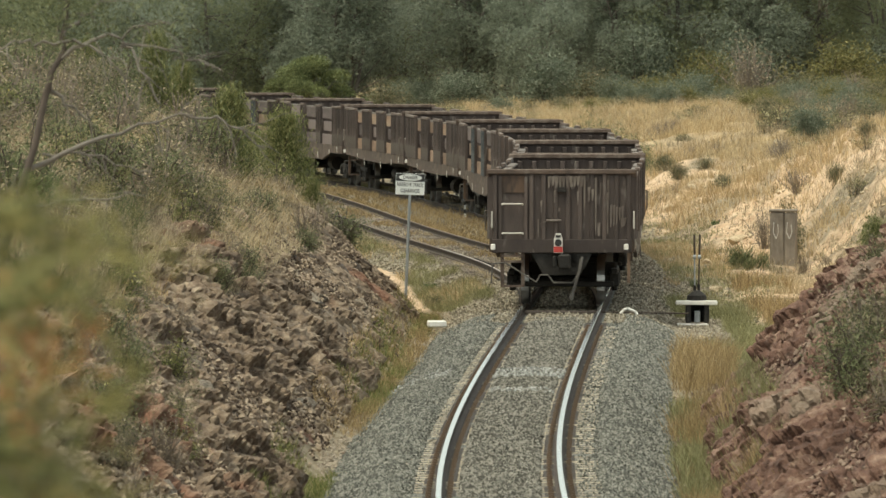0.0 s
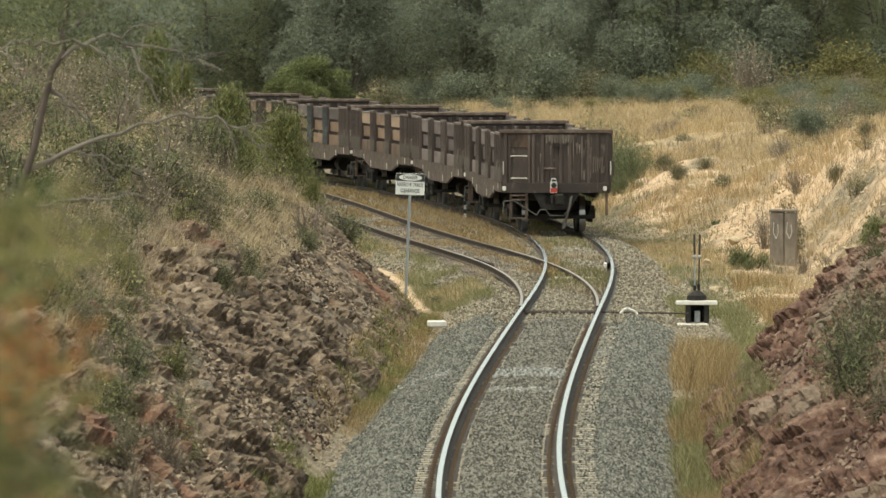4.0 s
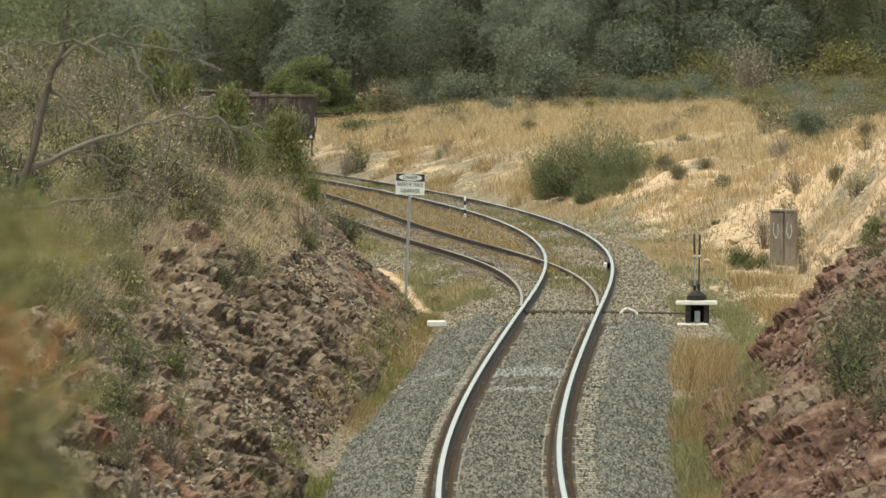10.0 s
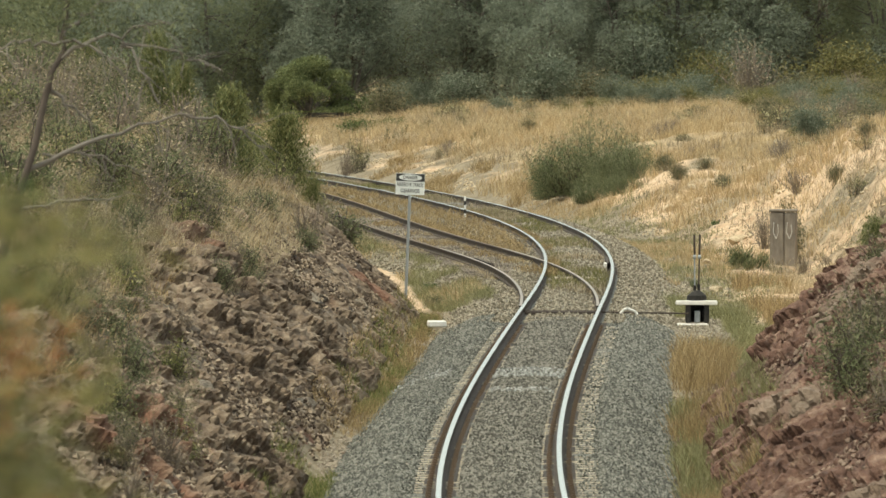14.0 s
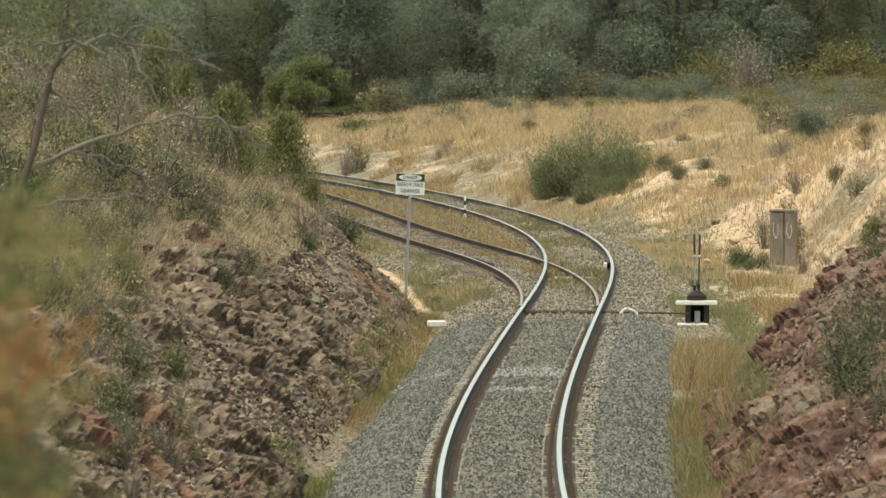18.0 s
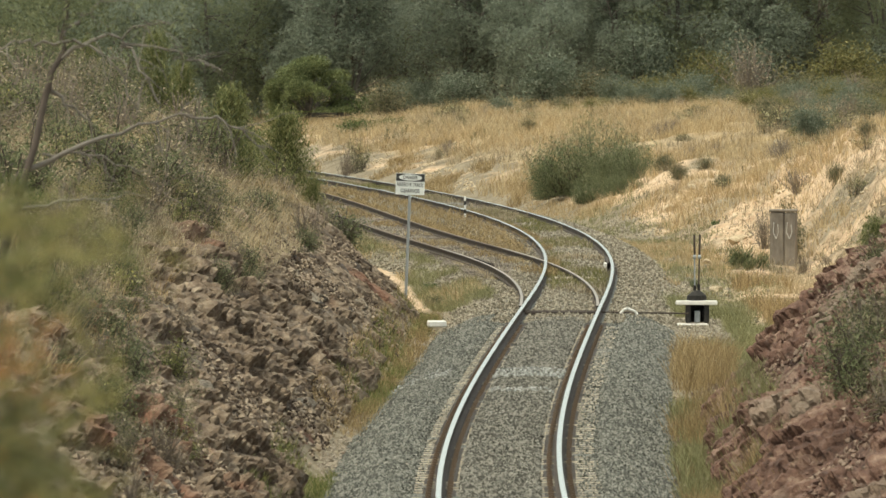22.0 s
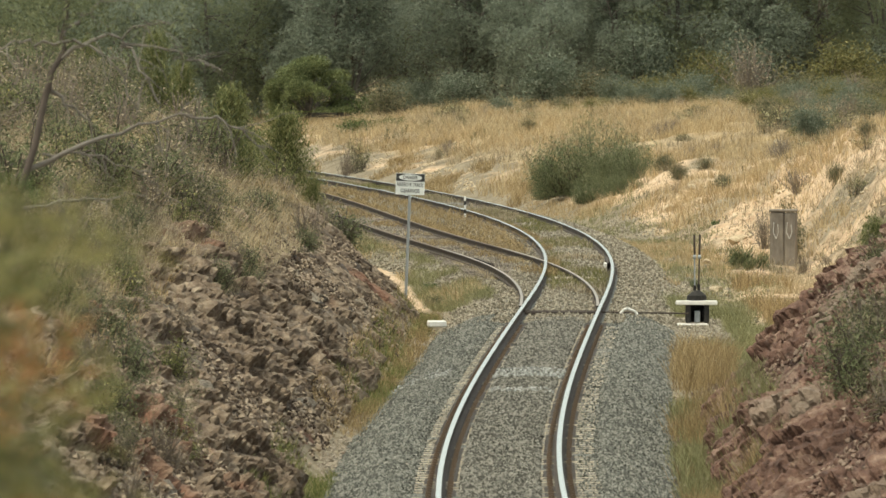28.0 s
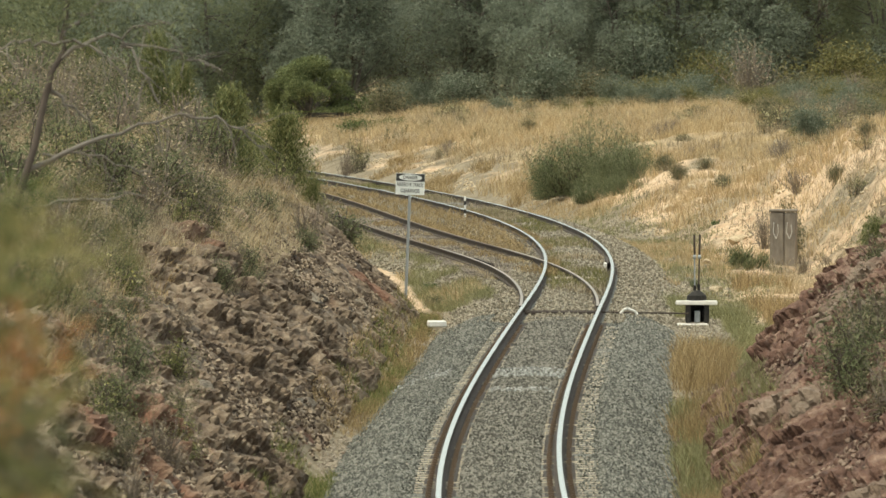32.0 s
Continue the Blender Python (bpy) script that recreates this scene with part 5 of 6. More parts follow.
plan = [  # kind, x, y, scale, squash
    ("blue", 4.2, 381, 1.15, 1.0), ("blue", 8.2, 386, 1.3, 1.1), ("yellow", 8.4, 372, 1.0, 0.9), ("yellow", 10.7, 381, 1.2, 1.2), ("twiggy", 12.6, 376, 1.6, 1.1), ("blue", 12.1, 386, 1.4, 1.0),
    ("yellow", 16.2, 382, 1.7, 0.9), ("yellow", 17.9, 378, 1.1, 0.9), ("olive", 14.2, 374, 1.0, 0.8), ("olive", 9.3, 370, 0.8, 0.7), ("blue", 18.6, 388, 1.2, 1.0), ("olive", 12.3, 366, 0.8, 0.6),
    ("flower", 11.4, 352, 1.0, 1.0), ("flower", 10.9, 300, 1.3, 1.0), ("flower", 12.2, 296, 0.9, 1.0), ("olive", 7.9, 305, 0.55, 0.6), ("twiggy", 7.3, 310, 0.9, 0.6), ("flower", 8.4, 318, 0.9, 0.9), ("olive", 9.0, 330, 0.7, 0.6),
    ("flower", 0.4, 365, 0.9, 0.9), ("flower", 0.9, 362, 0.7, 0.9), ("green", -3.4, 362, 1.1, 0.7), ("green", -2.0, 366, 0.8, 0.6), ("flower", -2.9, 336, 0.75, 1.0), ("twiggy", -3.3, 336, 0.5, 0.9), ("olive", -0.2, 372, 0.7, 0.4),
    ("twiggy", 0.2, 330, 0.6, 0.8), ("olive", 2.0, 325, 0.28, 0.9), ("flower", 3.4, 345, 0.6, 1.0), ("twiggy", 2.7, 340, 0.4, 0.9), ("olive", 3.2, 372, 0.6, 0.4), ("twiggy", 9.6, 262, 0.7, 1.0), ("flower", 11.0, 268, 0.7, 1.1),
    ("olive", 11.9, 262, 0.8, 0.8), ("flower", 12.6, 288, 1.2, 1.0), ("olive", 13.5, 292, 1.0, 0.9), ("yellow", 14.2, 310, 1.0, 0.8), ("olive", 15.2, 330, 1.2, 0.8), ("twiggy", 13.0, 300, 1.0, 0.9), ("flower", 10.3, 232, 0.6, 1.0), ("olive", 8.5, 229, 0.6, 2.2), ("twiggy", 8.15, 236, 0.75, 1.2),
    ("twiggy", 9.4, 246, 0.7, 0.9), ("flower", 10.9, 240, 0.5, 1.0), ("olive", 10.6, 250, 0.35, 0.8), ("green", 7.2, 247, 0.25, 0.8), ("olive", -4.2, 312, 0.35, 0.8), ("blue", -10.5, 376, 1.2, 0.9), ("olive", -2.2, 380, 1.2, 0.9), ("blue", 1.0, 386, 1.0, 0.8),
    ("olive", 6.0, 384, 1.3, 0.8), ("green", -2.6, 222, 0.45, 0.8), ("olive", -2.9, 216, 0.5, 0.8), ("green", -1.3, 206, 0.4, 0.7), ("twiggy", -1.1, 200, 0.45, 0.8), ("green", -3.3, 236, 0.5, 0.8), ("green", -0.3, 208, 0.35, 0.7), ("olive", -0.2, 196, 0.3, 0.8),
]
rp = np.random.default_rng(9)
used = set()
for kind, x, y, s, q in plan:
    s = s * 1.25 if y > 360 else s
    t = bushes[kind]
    if kind in used:
        copy_put(t, x, y, s, rp.uniform(0, 6.28), 0.05, q)
    else:
        put(t, x, y, s, rp.uniform(0, 6.28), 0.05, q)
        used.add(kind)

for kind, x, y, top, wd in (("yellow", 8.3, 378, 2.8, 1.1), ("yellow", 10.5, 384, 3.5, 0.8), ("twiggy", 12.4, 382, 3.6, 0.8), ("blue", 11.9, 384, 3.2, 0.9), ("olive", 11.3, 372, 2.7, 1.1), ("yellow", 12.8, 366, 2.7, 1.2), ("olive", 13.6, 370, 2.9, 1.0),
                            ("yellow", 14.8, 372, 2.8, 1.2), ("yellow", 16.0, 378, 3.3, 0.9), ("yellow", 17.0, 375, 3.1, 0.9), ("olive", 15.5, 360, 2.7, 1.3), ("olive", 13.2, 350, 2.5, 1.3), ("yellow", 14.5, 345, 2.7, 1.3), ("olive", 16.2, 350, 3.0, 1.2),
                            ("flower", 12.2, 345, 2.5, 1.0), ("flower", 10.9, 340, 2.3, 1.0), ("flower", 9.3, 335, 2.1, 1.0), ("olive", 9.9, 350, 2.2, 1.4), ("flower", 8.1, 328, 1.9, 1.0), ("flower", -3.1, 335, 1.5, 0.45), ("twiggy", 0.25, 335, 1.2, 0.45), ("olive", 2.15, 335, 1.0, 0.45), ("twiggy", -0.6, 338, 1.1, 0.45), ("flower", 2.7, 348, 1.7, 0.9), ("flower", 3.6, 352, 1.8, 0.9), ("flower", 0.45, 372, 2.2, 1.0), ("flower", 0.95, 366, 1.9, 1.0), ("twiggy", -3.5, 333, 1.1, 0.45), ("olive", 6.9, 322, 1.8, 1.3), ("twiggy", 7.6, 326, 1.9, 1.2), ("blue", 4.3, 386, 2.6, 0.9), ("blue", 5.2, 386, 2.4, 1.0), ("green", -3.1, 384, 2.4, 1.2)):
    put_top(bushes[kind], x, y, top, {"yellow": 1.6, "olive": 1.5, "twiggy": 1.5, "blue": 1.9, "flower": 1.1, "green": 1.0}[kind], rp.uniform(0, 6.28), wd)
for k in range(30):
    x, y = 2.4 + 0.36 * k + rp.uniform(-0.3, 0.3), rp.uniform(356, 374)
    kind = str(rp.choice(["blue", "olive", "yellow", "olive", "green"]))
    copy_put(bushes[kind], x, y, rp.uniform(0.4, 0.8), rp.uniform(0, 6.28), 0.05, rp.uniform(0.7, 1.0))
for x in np.arange(-21, 22, 0.8):
    if -8.2 < x < -3.2:
        continue
    kind = str(rp.choice(["blue", "olive", "blue", "green"]))
    copy_put(bushes[kind], x + rp.uniform(-0.5, 0.5), rp.uniform(386, 391), rp.uniform(0.5, 0.9), rp.uniform(0, 6.28), 0.05, rp.uniform(0.8, 1.1))
for _ in range(44):
    x, y = rp.uniform(6.8, 18.5), rp.uniform(352, 386)
    kind = str(rp.choice(["yellow", "olive", "twiggy", "yellow", "blue"]))
    copy_put(bushes[kind], x, y, rp.uniform(0.6, 1.1) * (1.15 if y > 370 else 0.8), rp.uniform(0, 6.28), 0.05, rp.uniform(0.7, 1.0))
for _ in range(26):
    x, y = rp.uniform(11.0, 15.0), rp.uniform(272, 335)
    copy_put(bushes[str(rp.choice(["twiggy", "olive", "yellow", "twiggy"]))], x, y, rp.uniform(0.5, 0.85), rp.uniform(0, 6.28), 0.05, rp.uniform(0.8, 1.1))
for _ in range(46):
    x, y = rp.uniform(7.5, 19.5), rp.uniform(345, 386)
    kind = str(rp.choice(["yellow", "olive", "flower", "twiggy", "blue", "olive"]))
    copy_put(bushes[kind], x, y, rp.uniform(0.45, 1.0) * (1.1 if y > 370 else 0.7), rp.uniform(0, 6.28), 0.05, rp.uniform(0.6, 1.0))
for _ in range(30):
    x, y = rp.uniform(10.2, 15.5), rp.uniform(245, 335)
    kind = str(rp.choice(["olive", "flower", "twiggy", "flower"]))
    copy_put(bushes[kind], x, y, rp.uniform(0.4, 0.85), rp.uniform(0, 6.28), 0.05, rp.uniform(0.7, 1.1))
for _ in range(26):
    x, y = rp.uniform(10.6, 15.5), rp.uniform(282, 340)
    copy_put(bushes[str(rp.choice(["olive", "yellow", "blue", "flower"]))], x, y, rp.uniform(0.45, 0.8), rp.uniform(0, 6.28), 0.05, rp.uniform(0.8, 1.2))
for _ in range(16):
    x, y = rp.uniform(-4.5, 8), rp.uniform(325, 384)
    if x - float(main_x(np.array([y]))[0]) > 5:
        copy_put(bushes[str(rp.choice(["twiggy", "flower", "olive"]))], x, y, rp.uniform(0.25, 0.5), rp.uniform(0, 6.28), 0.05, 0.9)

broom = tagged(broom_mass(210, "broom_bush", M["broom"], 2.5, 3.5, 150, 190), "large grey-green broom bush beside the curve", "bush")
put(broom, 4.5, 282, 1.0, 0.4, 0.1)
copy_put(broom, 3.5, 286, 0.45, 2.0, 0.1, 0.9)
copy_put(broom, 5.35, 279, 0.62, 4.0, 0.1, 0.95)
copy_put(broom, 4.6, 275, 0.45, 1.0, 0.1, 0.9)
copy_put(broom, 5.3, 273, 0.33, 3.0, 0.08, 0.9)
round_tree = tagged(domed_tree(211, "round_tree", M["dome"], 2.6, 3.6, 36000, (0.11, 0.045)), "dense dark green round-headed tree behind the line", "tree")
put(round_tree, -5.5, 384, 0.97, 0.0, 0.1)
round_tree.matrix_basis = Matrix.Translation((0, 0, 3.88 - 2.5 - round_tree.matrix_basis.translation.z)) @ round_tree.matrix_basis
cone = tagged(shrub(212, "cypress_pine", M["conifer"], 2.0, 1.6, 9000, (0.13, 0.012), "cone", droop=-0.75, nstem=150), "upright dark green young cypress pine", "tree", "young pines on the bank")
put(cone, -3.36, 196, 1.2 * (3.88 - height1(-3.36, 196)) / 2.0, 0.3, 0.08, 1 / 1.2)
for x, y, top, wd in ((-4.12, 181, 4.4, 1.05), (-3.65, 197, 3.0, 1.1), (-2.72, 194, 2.3, 1.1), (-4.0, 198, 3.3, 1.1), (-6.3, 204, 5.45, 0.75), (-7.3, 206, 4.6, 0.9), (-5.75, 206, 4.7, 0.8), (-8.0, 210, 5.2, 0.8),
                      (6.95, 150, 2.5, 1.0), (-8.6, 190, 4.9, 1.0)):
    put_top(cone, x, y, top, 2.0, rp.uniform(0, 6.28), wd)

# scrub of the left bank
bank = [tagged(shrub(220, "bank_shrub", M["scrub"], 0.9, 1.0, 1500, (0.06, 0.018), flowers=(M["seed"], 8, 0.032), twig="twig", nstem=14), "grey-green twiggy shrub on the bank", "shrub", "scrub on the banks"),
        tagged(shrub(221, "bank_shrub", M["dry_brown"], 0.8, 0.9, 500, (0.05, 0.015), flowers=(M["seed"], 10, 0.03), twig="twig", nstem=22), "dry grey-brown twiggy shrub on the bank", "shrub", "scrub on the banks"),
        tagged(shrub(222, "bank_shrub", M["broom"], 1.0, 0.9, 1900, (0.07, 0.016), droop=-0.4, nstem=14), "green broom-like shrub on the bank", "shrub", "scrub on the banks"),
        tagged(shrub(223, "bank_shrub", M["conifer"], 0.8, 0.9, 1600, (0.06, 0.016), flowers=(M["yellow"], 26, 0.04), nstem=12), "dark green shrub with small pale flowers", "shrub", "scrub on the banks")]
rs = np.random.default_rng(15)
first = set()


def bank_shrub(k, x, y, s, q=1.0):
    if k in first:
        return copy_put(bank[k], x, y, s, rs.uniform(0, 6.28), 0.06, q)
    first.add(k)
    return put(bank[k], x, y, s, rs.uniform(0, 6.28), 0.06, q)


n_left = 0
while n_left < 225:
    y, u = rs.uniform(96, 232), 1.6 + 8.2 * rs.uniform(0, 1)
    x = float(toe_left(np.array([y]))[0]) - u
    if x < -0.0475 * y - 1.2 or (u < 2.3 and rs.uniform() < 0.6):
        continue
    k = int(rs.choice(4, p=[0.36, 0.30, 0.20, 0.14]))
    bank_shrub(k, x, y, rs.uniform(0.65, 1.35) * (1.3 if u > 3.4 else 0.9), rs.uniform(0.7, 1.2))
    n_left += 1
for x, y, top, k in ((-4.75, 205, 4.0, 0), (-5.6, 208, 4.15, 2), (-6.1, 202, 4.2, 1), (-7.0, 200, 4.4, 0), (-7.7, 204, 4.5, 2), (-8.3, 200, 4.6, 3), (-4.9, 206, 3.6, 2), (-3.9, 204, 2.9, 0), (-3.5, 206, 2.5, 0), (-5.0, 196, 3.6, 1), (-5.8, 195, 3.9, 0), (-6.7, 194, 4.0, 3), (-3.0, 203, 2.2, 0), (-9.2, 202, 4.8, 0)):
    if k not in first:
        bank_shrub(k, x, y, 1.4)
    else:
        put_top(bank[k], x, y, top, 1.0, rs.uniform(0, 6.28), 1.15)
put_top(bank[2], -2.15, 197, 1.75, 1.0, 0.7, 1.2)
for y, u, s in ((200, 3.0, 1.3), (205, 2.4, 1.2), (210, 3.4, 1.5), (215, 4.5, 1.6), (222, 3.6, 1.4), (230, 4.5, 1.7), (226, 6.0, 1.7), (240, 5.0, 1.6), (250, 6.0, 1.8), (236, 7.5, 1.7), (200, 5.5, 1.5), (196, 7.0, 1.5), (188, 4.2, 1.3), (184, 3.4, 1.1), (260, 4.5, 1.6), (270, 5.5, 1.8)):
    bank_shrub(int(rs.choice([0, 2, 3, 1])), float(toe_left(np.array([y]))[0]) - u, y, s)
for _ in range(34):
    y = rs.uniform(92, 140)
    x = -0.0375 * y + rs.uniform(-0.4, 0.45) * y / 100
    bank_shrub(int(rs.choice([0, 0, 1, 2])), x, y, rs.uniform(0.6, 0.95), rs.uniform(0.8, 1.2))
for _ in range(20):
    y = rs.uniform(96, 132)
    bank_shrub(int(rs.choice([0, 0, 1, 1, 3])), rs.uniform(-0.0375, -0.0275) * y, y, rs.uniform(0.45, 0.8), rs.uniform(0.7, 1.1))
for _ in range(90):
    y, u = rs.uniform(94, 178), rs.uniform(1.5, 4.2)
    if u < 1.3 + 0.9 * rs.uniform() or rs.uniform() < 0.2:
        continue
    bank_shrub(int(rs.choice([0, 1, 1, 2, 3])), float(toe_left(np.array([y]))[0]) - u, y, rs.uniform(0.3, 0.75), rs.uniform(0.7, 1.1))
for x, y, k, s in ((5.03, 109, 2, 1.1), (4.95, 112, 2, 1.3), (5.3, 114, 0, 1.4), (5.15, 112, 0, 1.2), (5.05, 105, 0, 1.0), (5.45, 117, 0, 1.1), (5.1, 103, 1, 0.9), (7.2, 150, 2, 0.8), (7.3, 156, 0, 0.9), (6.6, 140, 1, 0.8), (6.3, 134, 2, 0.7), (7.4, 158, 0, 0.9), (7.6, 166, 2, 0.8)):
    bank_shrub(k, x, y, s)

# grasses
rg = np.random.default_rng(33)
p = strew(38000, -12, 26, 306, 386, rg, lambda p: (p[:, 0] - main_x(p[:, 1]) > 5.0) & patchy(p, 0.5, 0.16, 61, 0.3, 0.5, rg))
tufts("field_grass", "tall golden dry grass of the field", p, 0.46, 0.013, 5, M["dry"], rg, 0.55, (M["seed"], 0.05, 0.05))
p = strew(17000, -12, 26, 312, 386, rg, lambda p: (p[:, 0] - main_x(p[:, 1]) > 4.8) & patchy(p, 0.4, 0.14, 108, 0.4, 0.56, rg))
tufts("field_straw", "pale bleached straw in the field", p, 0.44, 0.013, 5, M["straw"], rg, 0.6, (M["seed"], 0.1, 0.06))
p = strew(16000, -12, 26, 306, 386, rg, lambda p: (p[:, 0] - main_x(p[:, 1]) > 4.6) & patchy(p, 0.35, 0.12, 91, 0.5, 0.62, rg))
tufts("field_weeds", "greyish-brown dead weeds in the field", p, 0.5, 0.013, 5, M["dry_brown"], rg, 0.5)
p = strew(6000, -8, 26, 320, 386, rg, lambda p: (p[:, 0] - main_x(p[:, 1]) > 5.5) & patchy(p, 0.3, 0.1, 92, 0.55, 0.65, rg))
tufts("field_green_weeds", "dull green weeds in the field", p, 0.45, 0.014, 5, M["scrub"], rg, 0.5)
p = strew(12000, 2.9, 14, 225, 306, rg, lambda p: patchy(p, 0.45, 0.2, 62, 0.45, 0.6, rg), main_x)
tufts("slope_grass", "patchy golden grass on the sandy slope", p, 0.34, 0.014, 5, M["dry"], rg, 0.35)
p = strew(3600, 3.4, 6.5, 185, 230, rg, lambda p: patchy(p, 0.8, 0.25, 63, 0.57, 0.7, rg) & off_stand(p), main_x)
tufts("flat_grass", "low dry grass on the sandy flat", p, 0.2, 0.009, 8, M["straw"], rg, 0.6)
p = strew(700, 6.4, 7.6, 176, 208, rg, lambda p: patchy(p, 0.8, 0.15, 105, 0.4, 0.55, rg))
tufts("tall_orange_grass", "tall orange grass beside the rock's end", p, 0.45, 0.009, 9, M["orange_grass"], rg, 0.4)
p = strew(22000, 2.2, 5.4, 172, 262, rg, lambda p: ~((np.abs(p[:, 0] - 4.95) < 0.5) & (np.abs(p[:, 1] - 183.5) < 0.8)) & (rg.uniform(0, 1, len(p)) > smooth(2.6, 5.2, p[:, 0] - main_x(p[:, 1])) ** 0.6), main_x)
v, f = stones(np.c_[p, surface(p[:, 0], p[:, 1])], 0.03, rg)
tagged(new("scattered_gravel", mesh_of("scattered_gravel", v, f, M["old_stone"])), "gravel scattered beyond the ballast edge", "gravel", kind="stuff")
p = strew(2600, 4.75, 6.3, 164, 196, rg, lambda p: patchy(p, 0.9, 0.15, 107, 0.38, 0.52, rg) & off_stand(p))
tufts("lever_weeds", "soft green weeds behind the lever stand", p, 0.24, 0.009, 9, M["sage_grass"], rg, 0.6)
p = strew(2600, 2.0, 4.6, 178, 270, rg, lambda p: patchy(p, 0.8, 0.2, 106, 0.42, 0.58, rg) & off_stand(p), main_x)
tufts("gravel_weeds", "soft green weeds in the gravel", p, 0.16, 0.009, 8, M["sage_grass"], rg, 0.6)
p = strew(4200, 2.5, 5.0, 158, 195, rg, lambda p: patchy(p, 0.8, 0.2, 64, 0.5, 0.62, rg) & off_stand(p), main_x)
tufts("green_flat_grass", "low green weeds by the point levers", p, 0.2, 0.009, 8, M["sage_grass"], rg, 0.6)
p = strew(22000, 1.2, 7.7, 88, 240, rg, lambda p: np.ones(len(p), bool), lambda y: toe_left(y) - 10.2)
tufts("bank_weeds", "dry brown weeds with pale seed heads on the bank", p, 0.42, 0.008, 5, M["dry_brown"], rg, 0.6, (M["seed"], 0.08, 0.04))
p = strew(15000, 1.5, 8.0, 88, 232, rg, lambda p: patchy(p, 0.6, 0.12, 65, 0.38, 0.5, rg), lambda y: toe_left(y) - 10.2)
tufts("bank_grass", "golden dry grass patches on the bank", p, 0.34, 0.009, 6, M["dry"], rg, 0.55, (M["seed"], 0.08, 0.03))
p = strew(7000, -4.6, -1.9, 140, 212, rg, lambda p: patchy(p, 0.7, 0.1, 104, 0.42, 0.54, rg), toe_left)
tufts("bank_straw", "pale straw-coloured grass on the upper bank", p, 0.26, 0.008, 8, M["straw"], rg, 0.6, (M["seed"], 0.05, 0.035))
p = strew(4600, -0.5, 0.42, 104, 190, rg, lambda p: patchy(p, 0.6, 0.1, 66, 0.4, 0.55, rg), toe_left)
tufts("verge_grass", "green grass along the foot of the rock face", p, 0.14, 0.008, 10, M["green_grass"], rg, 0.7)
p = strew(1700, -0.55, 0.45, 108, 192, rg, lambda p: patchy(p, 0.6, 0.12, 67, 0.42, 0.58, rg), toe_left)
tufts("verge_dry_grass", "orange-brown grass along the foot of the rock face", p, 0.2, 0.008, 9, M["orange_grass"], rg, 0.6)
p = strew(3600, 2.35, 3.3, 108, 172, rg, lambda p: patchy(p, 0.6, 0.1, 68, 0.35, 0.5, rg) & off_stand(p), main_x)
tufts("right_verge_grass", "orange-brown grass strip beside the ballast", p, 0.4, 0.009, 7, M["orange_grass"], rg, 0.4, (M["seed"], 0.03, 0.025))
p = strew(3200, 2.35, 3.7, 108, 176, rg, lambda p: patchy(p, 0.6, 0.14, 69, 0.42, 0.56, rg) & off_stand(p), main_x)
tufts("right_verge_weeds", "green weeds in the verge strip", p, 0.26, 0.009, 9, M["sage_grass"], rg, 0.5)


def between(p):
    d1, d2 = p[:, 0] - main_x(p[:, 1]), p[:, 0] - side_x(p[:, 1])
    return (d1 < -1.1) & (d2 > 1.15)


p = strew(44000, -12, 3, 205, 345, rg, between)
tufts("middle_grass", "dry orange grass between main line and siding", p, 0.17, 0.012, 6, M["orange_grass"], rg, 0.65)
p = strew(2600, -0.13, 0.13, 206, 300, rg, lambda p: patchy(p, 0.9, 0.12, 99, 0.35, 0.5, rg), lambda y: main_x(y) - 0.62)
tufts("rail_grass", "grass hugging the inner rail of the curve", p, 0.15, 0.011, 5, M["orange_grass"], rg, 0.5)
for off_ in (-0.88, -0.62, 0.62, 0.88):
    p = strew(1500, -0.09, 0.09, 206, 310, rg, lambda p: patchy(p, 0.9, 0.15, 110, 0.34, 0.5, rg), lambda y: side_x(y) + off_)
    tufts("siding_rail_grass", "short dry grass hugging a siding rail", p, 0.1, 0.011, 6, M["straw"], rg, 0.6)
p = strew(2600, 6.2, 11.5, 222, 292, rg, lambda p: patchy(p, 0.6, 0.13, 100, 0.42, 0.58, rg), main_x)
tufts("right_bank_grass", "dry golden grass on the sandy right bank", p, 0.36, 0.012, 6, M["dry"], rg, 0.5, (M["seed"], 0.04, 0.04))
p = strew(4200, -0.62, 0.62, 196, 320, rg, lambda p: patchy(p, 0.9, 0.15, 98, 0.35, 0.5, rg), main_x)
tufts("track_grass", "short olive grass growing between the main rails", p, 0.13, 0.012, 5, M["yellow_scrub"], rg, 0.5)
p = strew(5200, -0.65, 0.65, 188, 330, rg, lambda p: patchy(p, 0.9, 0.2, 70, 0.45, 0.6, rg), main_x)
tufts("track_weeds", "thin dry weeds between the main rails", p, 0.16, 0.014, 4, M["dry_brown"], rg, 0.4)
p = strew(3600, -0.6, 0.6, 205, 320, rg, lambda p: patchy(p, 0.9, 0.2, 71, 0.45, 0.6, rg), side_x)
tufts("siding_weeds", "sparse weeds between the siding rails", p, 0.15, 0.014, 4, M["orange_grass"], rg, 0.4)
p = strew(8500, -3.6, -1.3, 192, 300, rg, lambda p: patchy(p, 0.7, 0.13, 72, 0.36, 0.52, rg) & ~((p[:, 1] < 230) & (np.abs(p[:, 0] + 0.75 + (p[:, 1] - 196) * 0.033) < 0.42)), side_x)
tufts("sign_grass", "green and dry grass around the sign post", p, 0.2, 0.008, 9, M["sage_grass"], rg, 0.6)
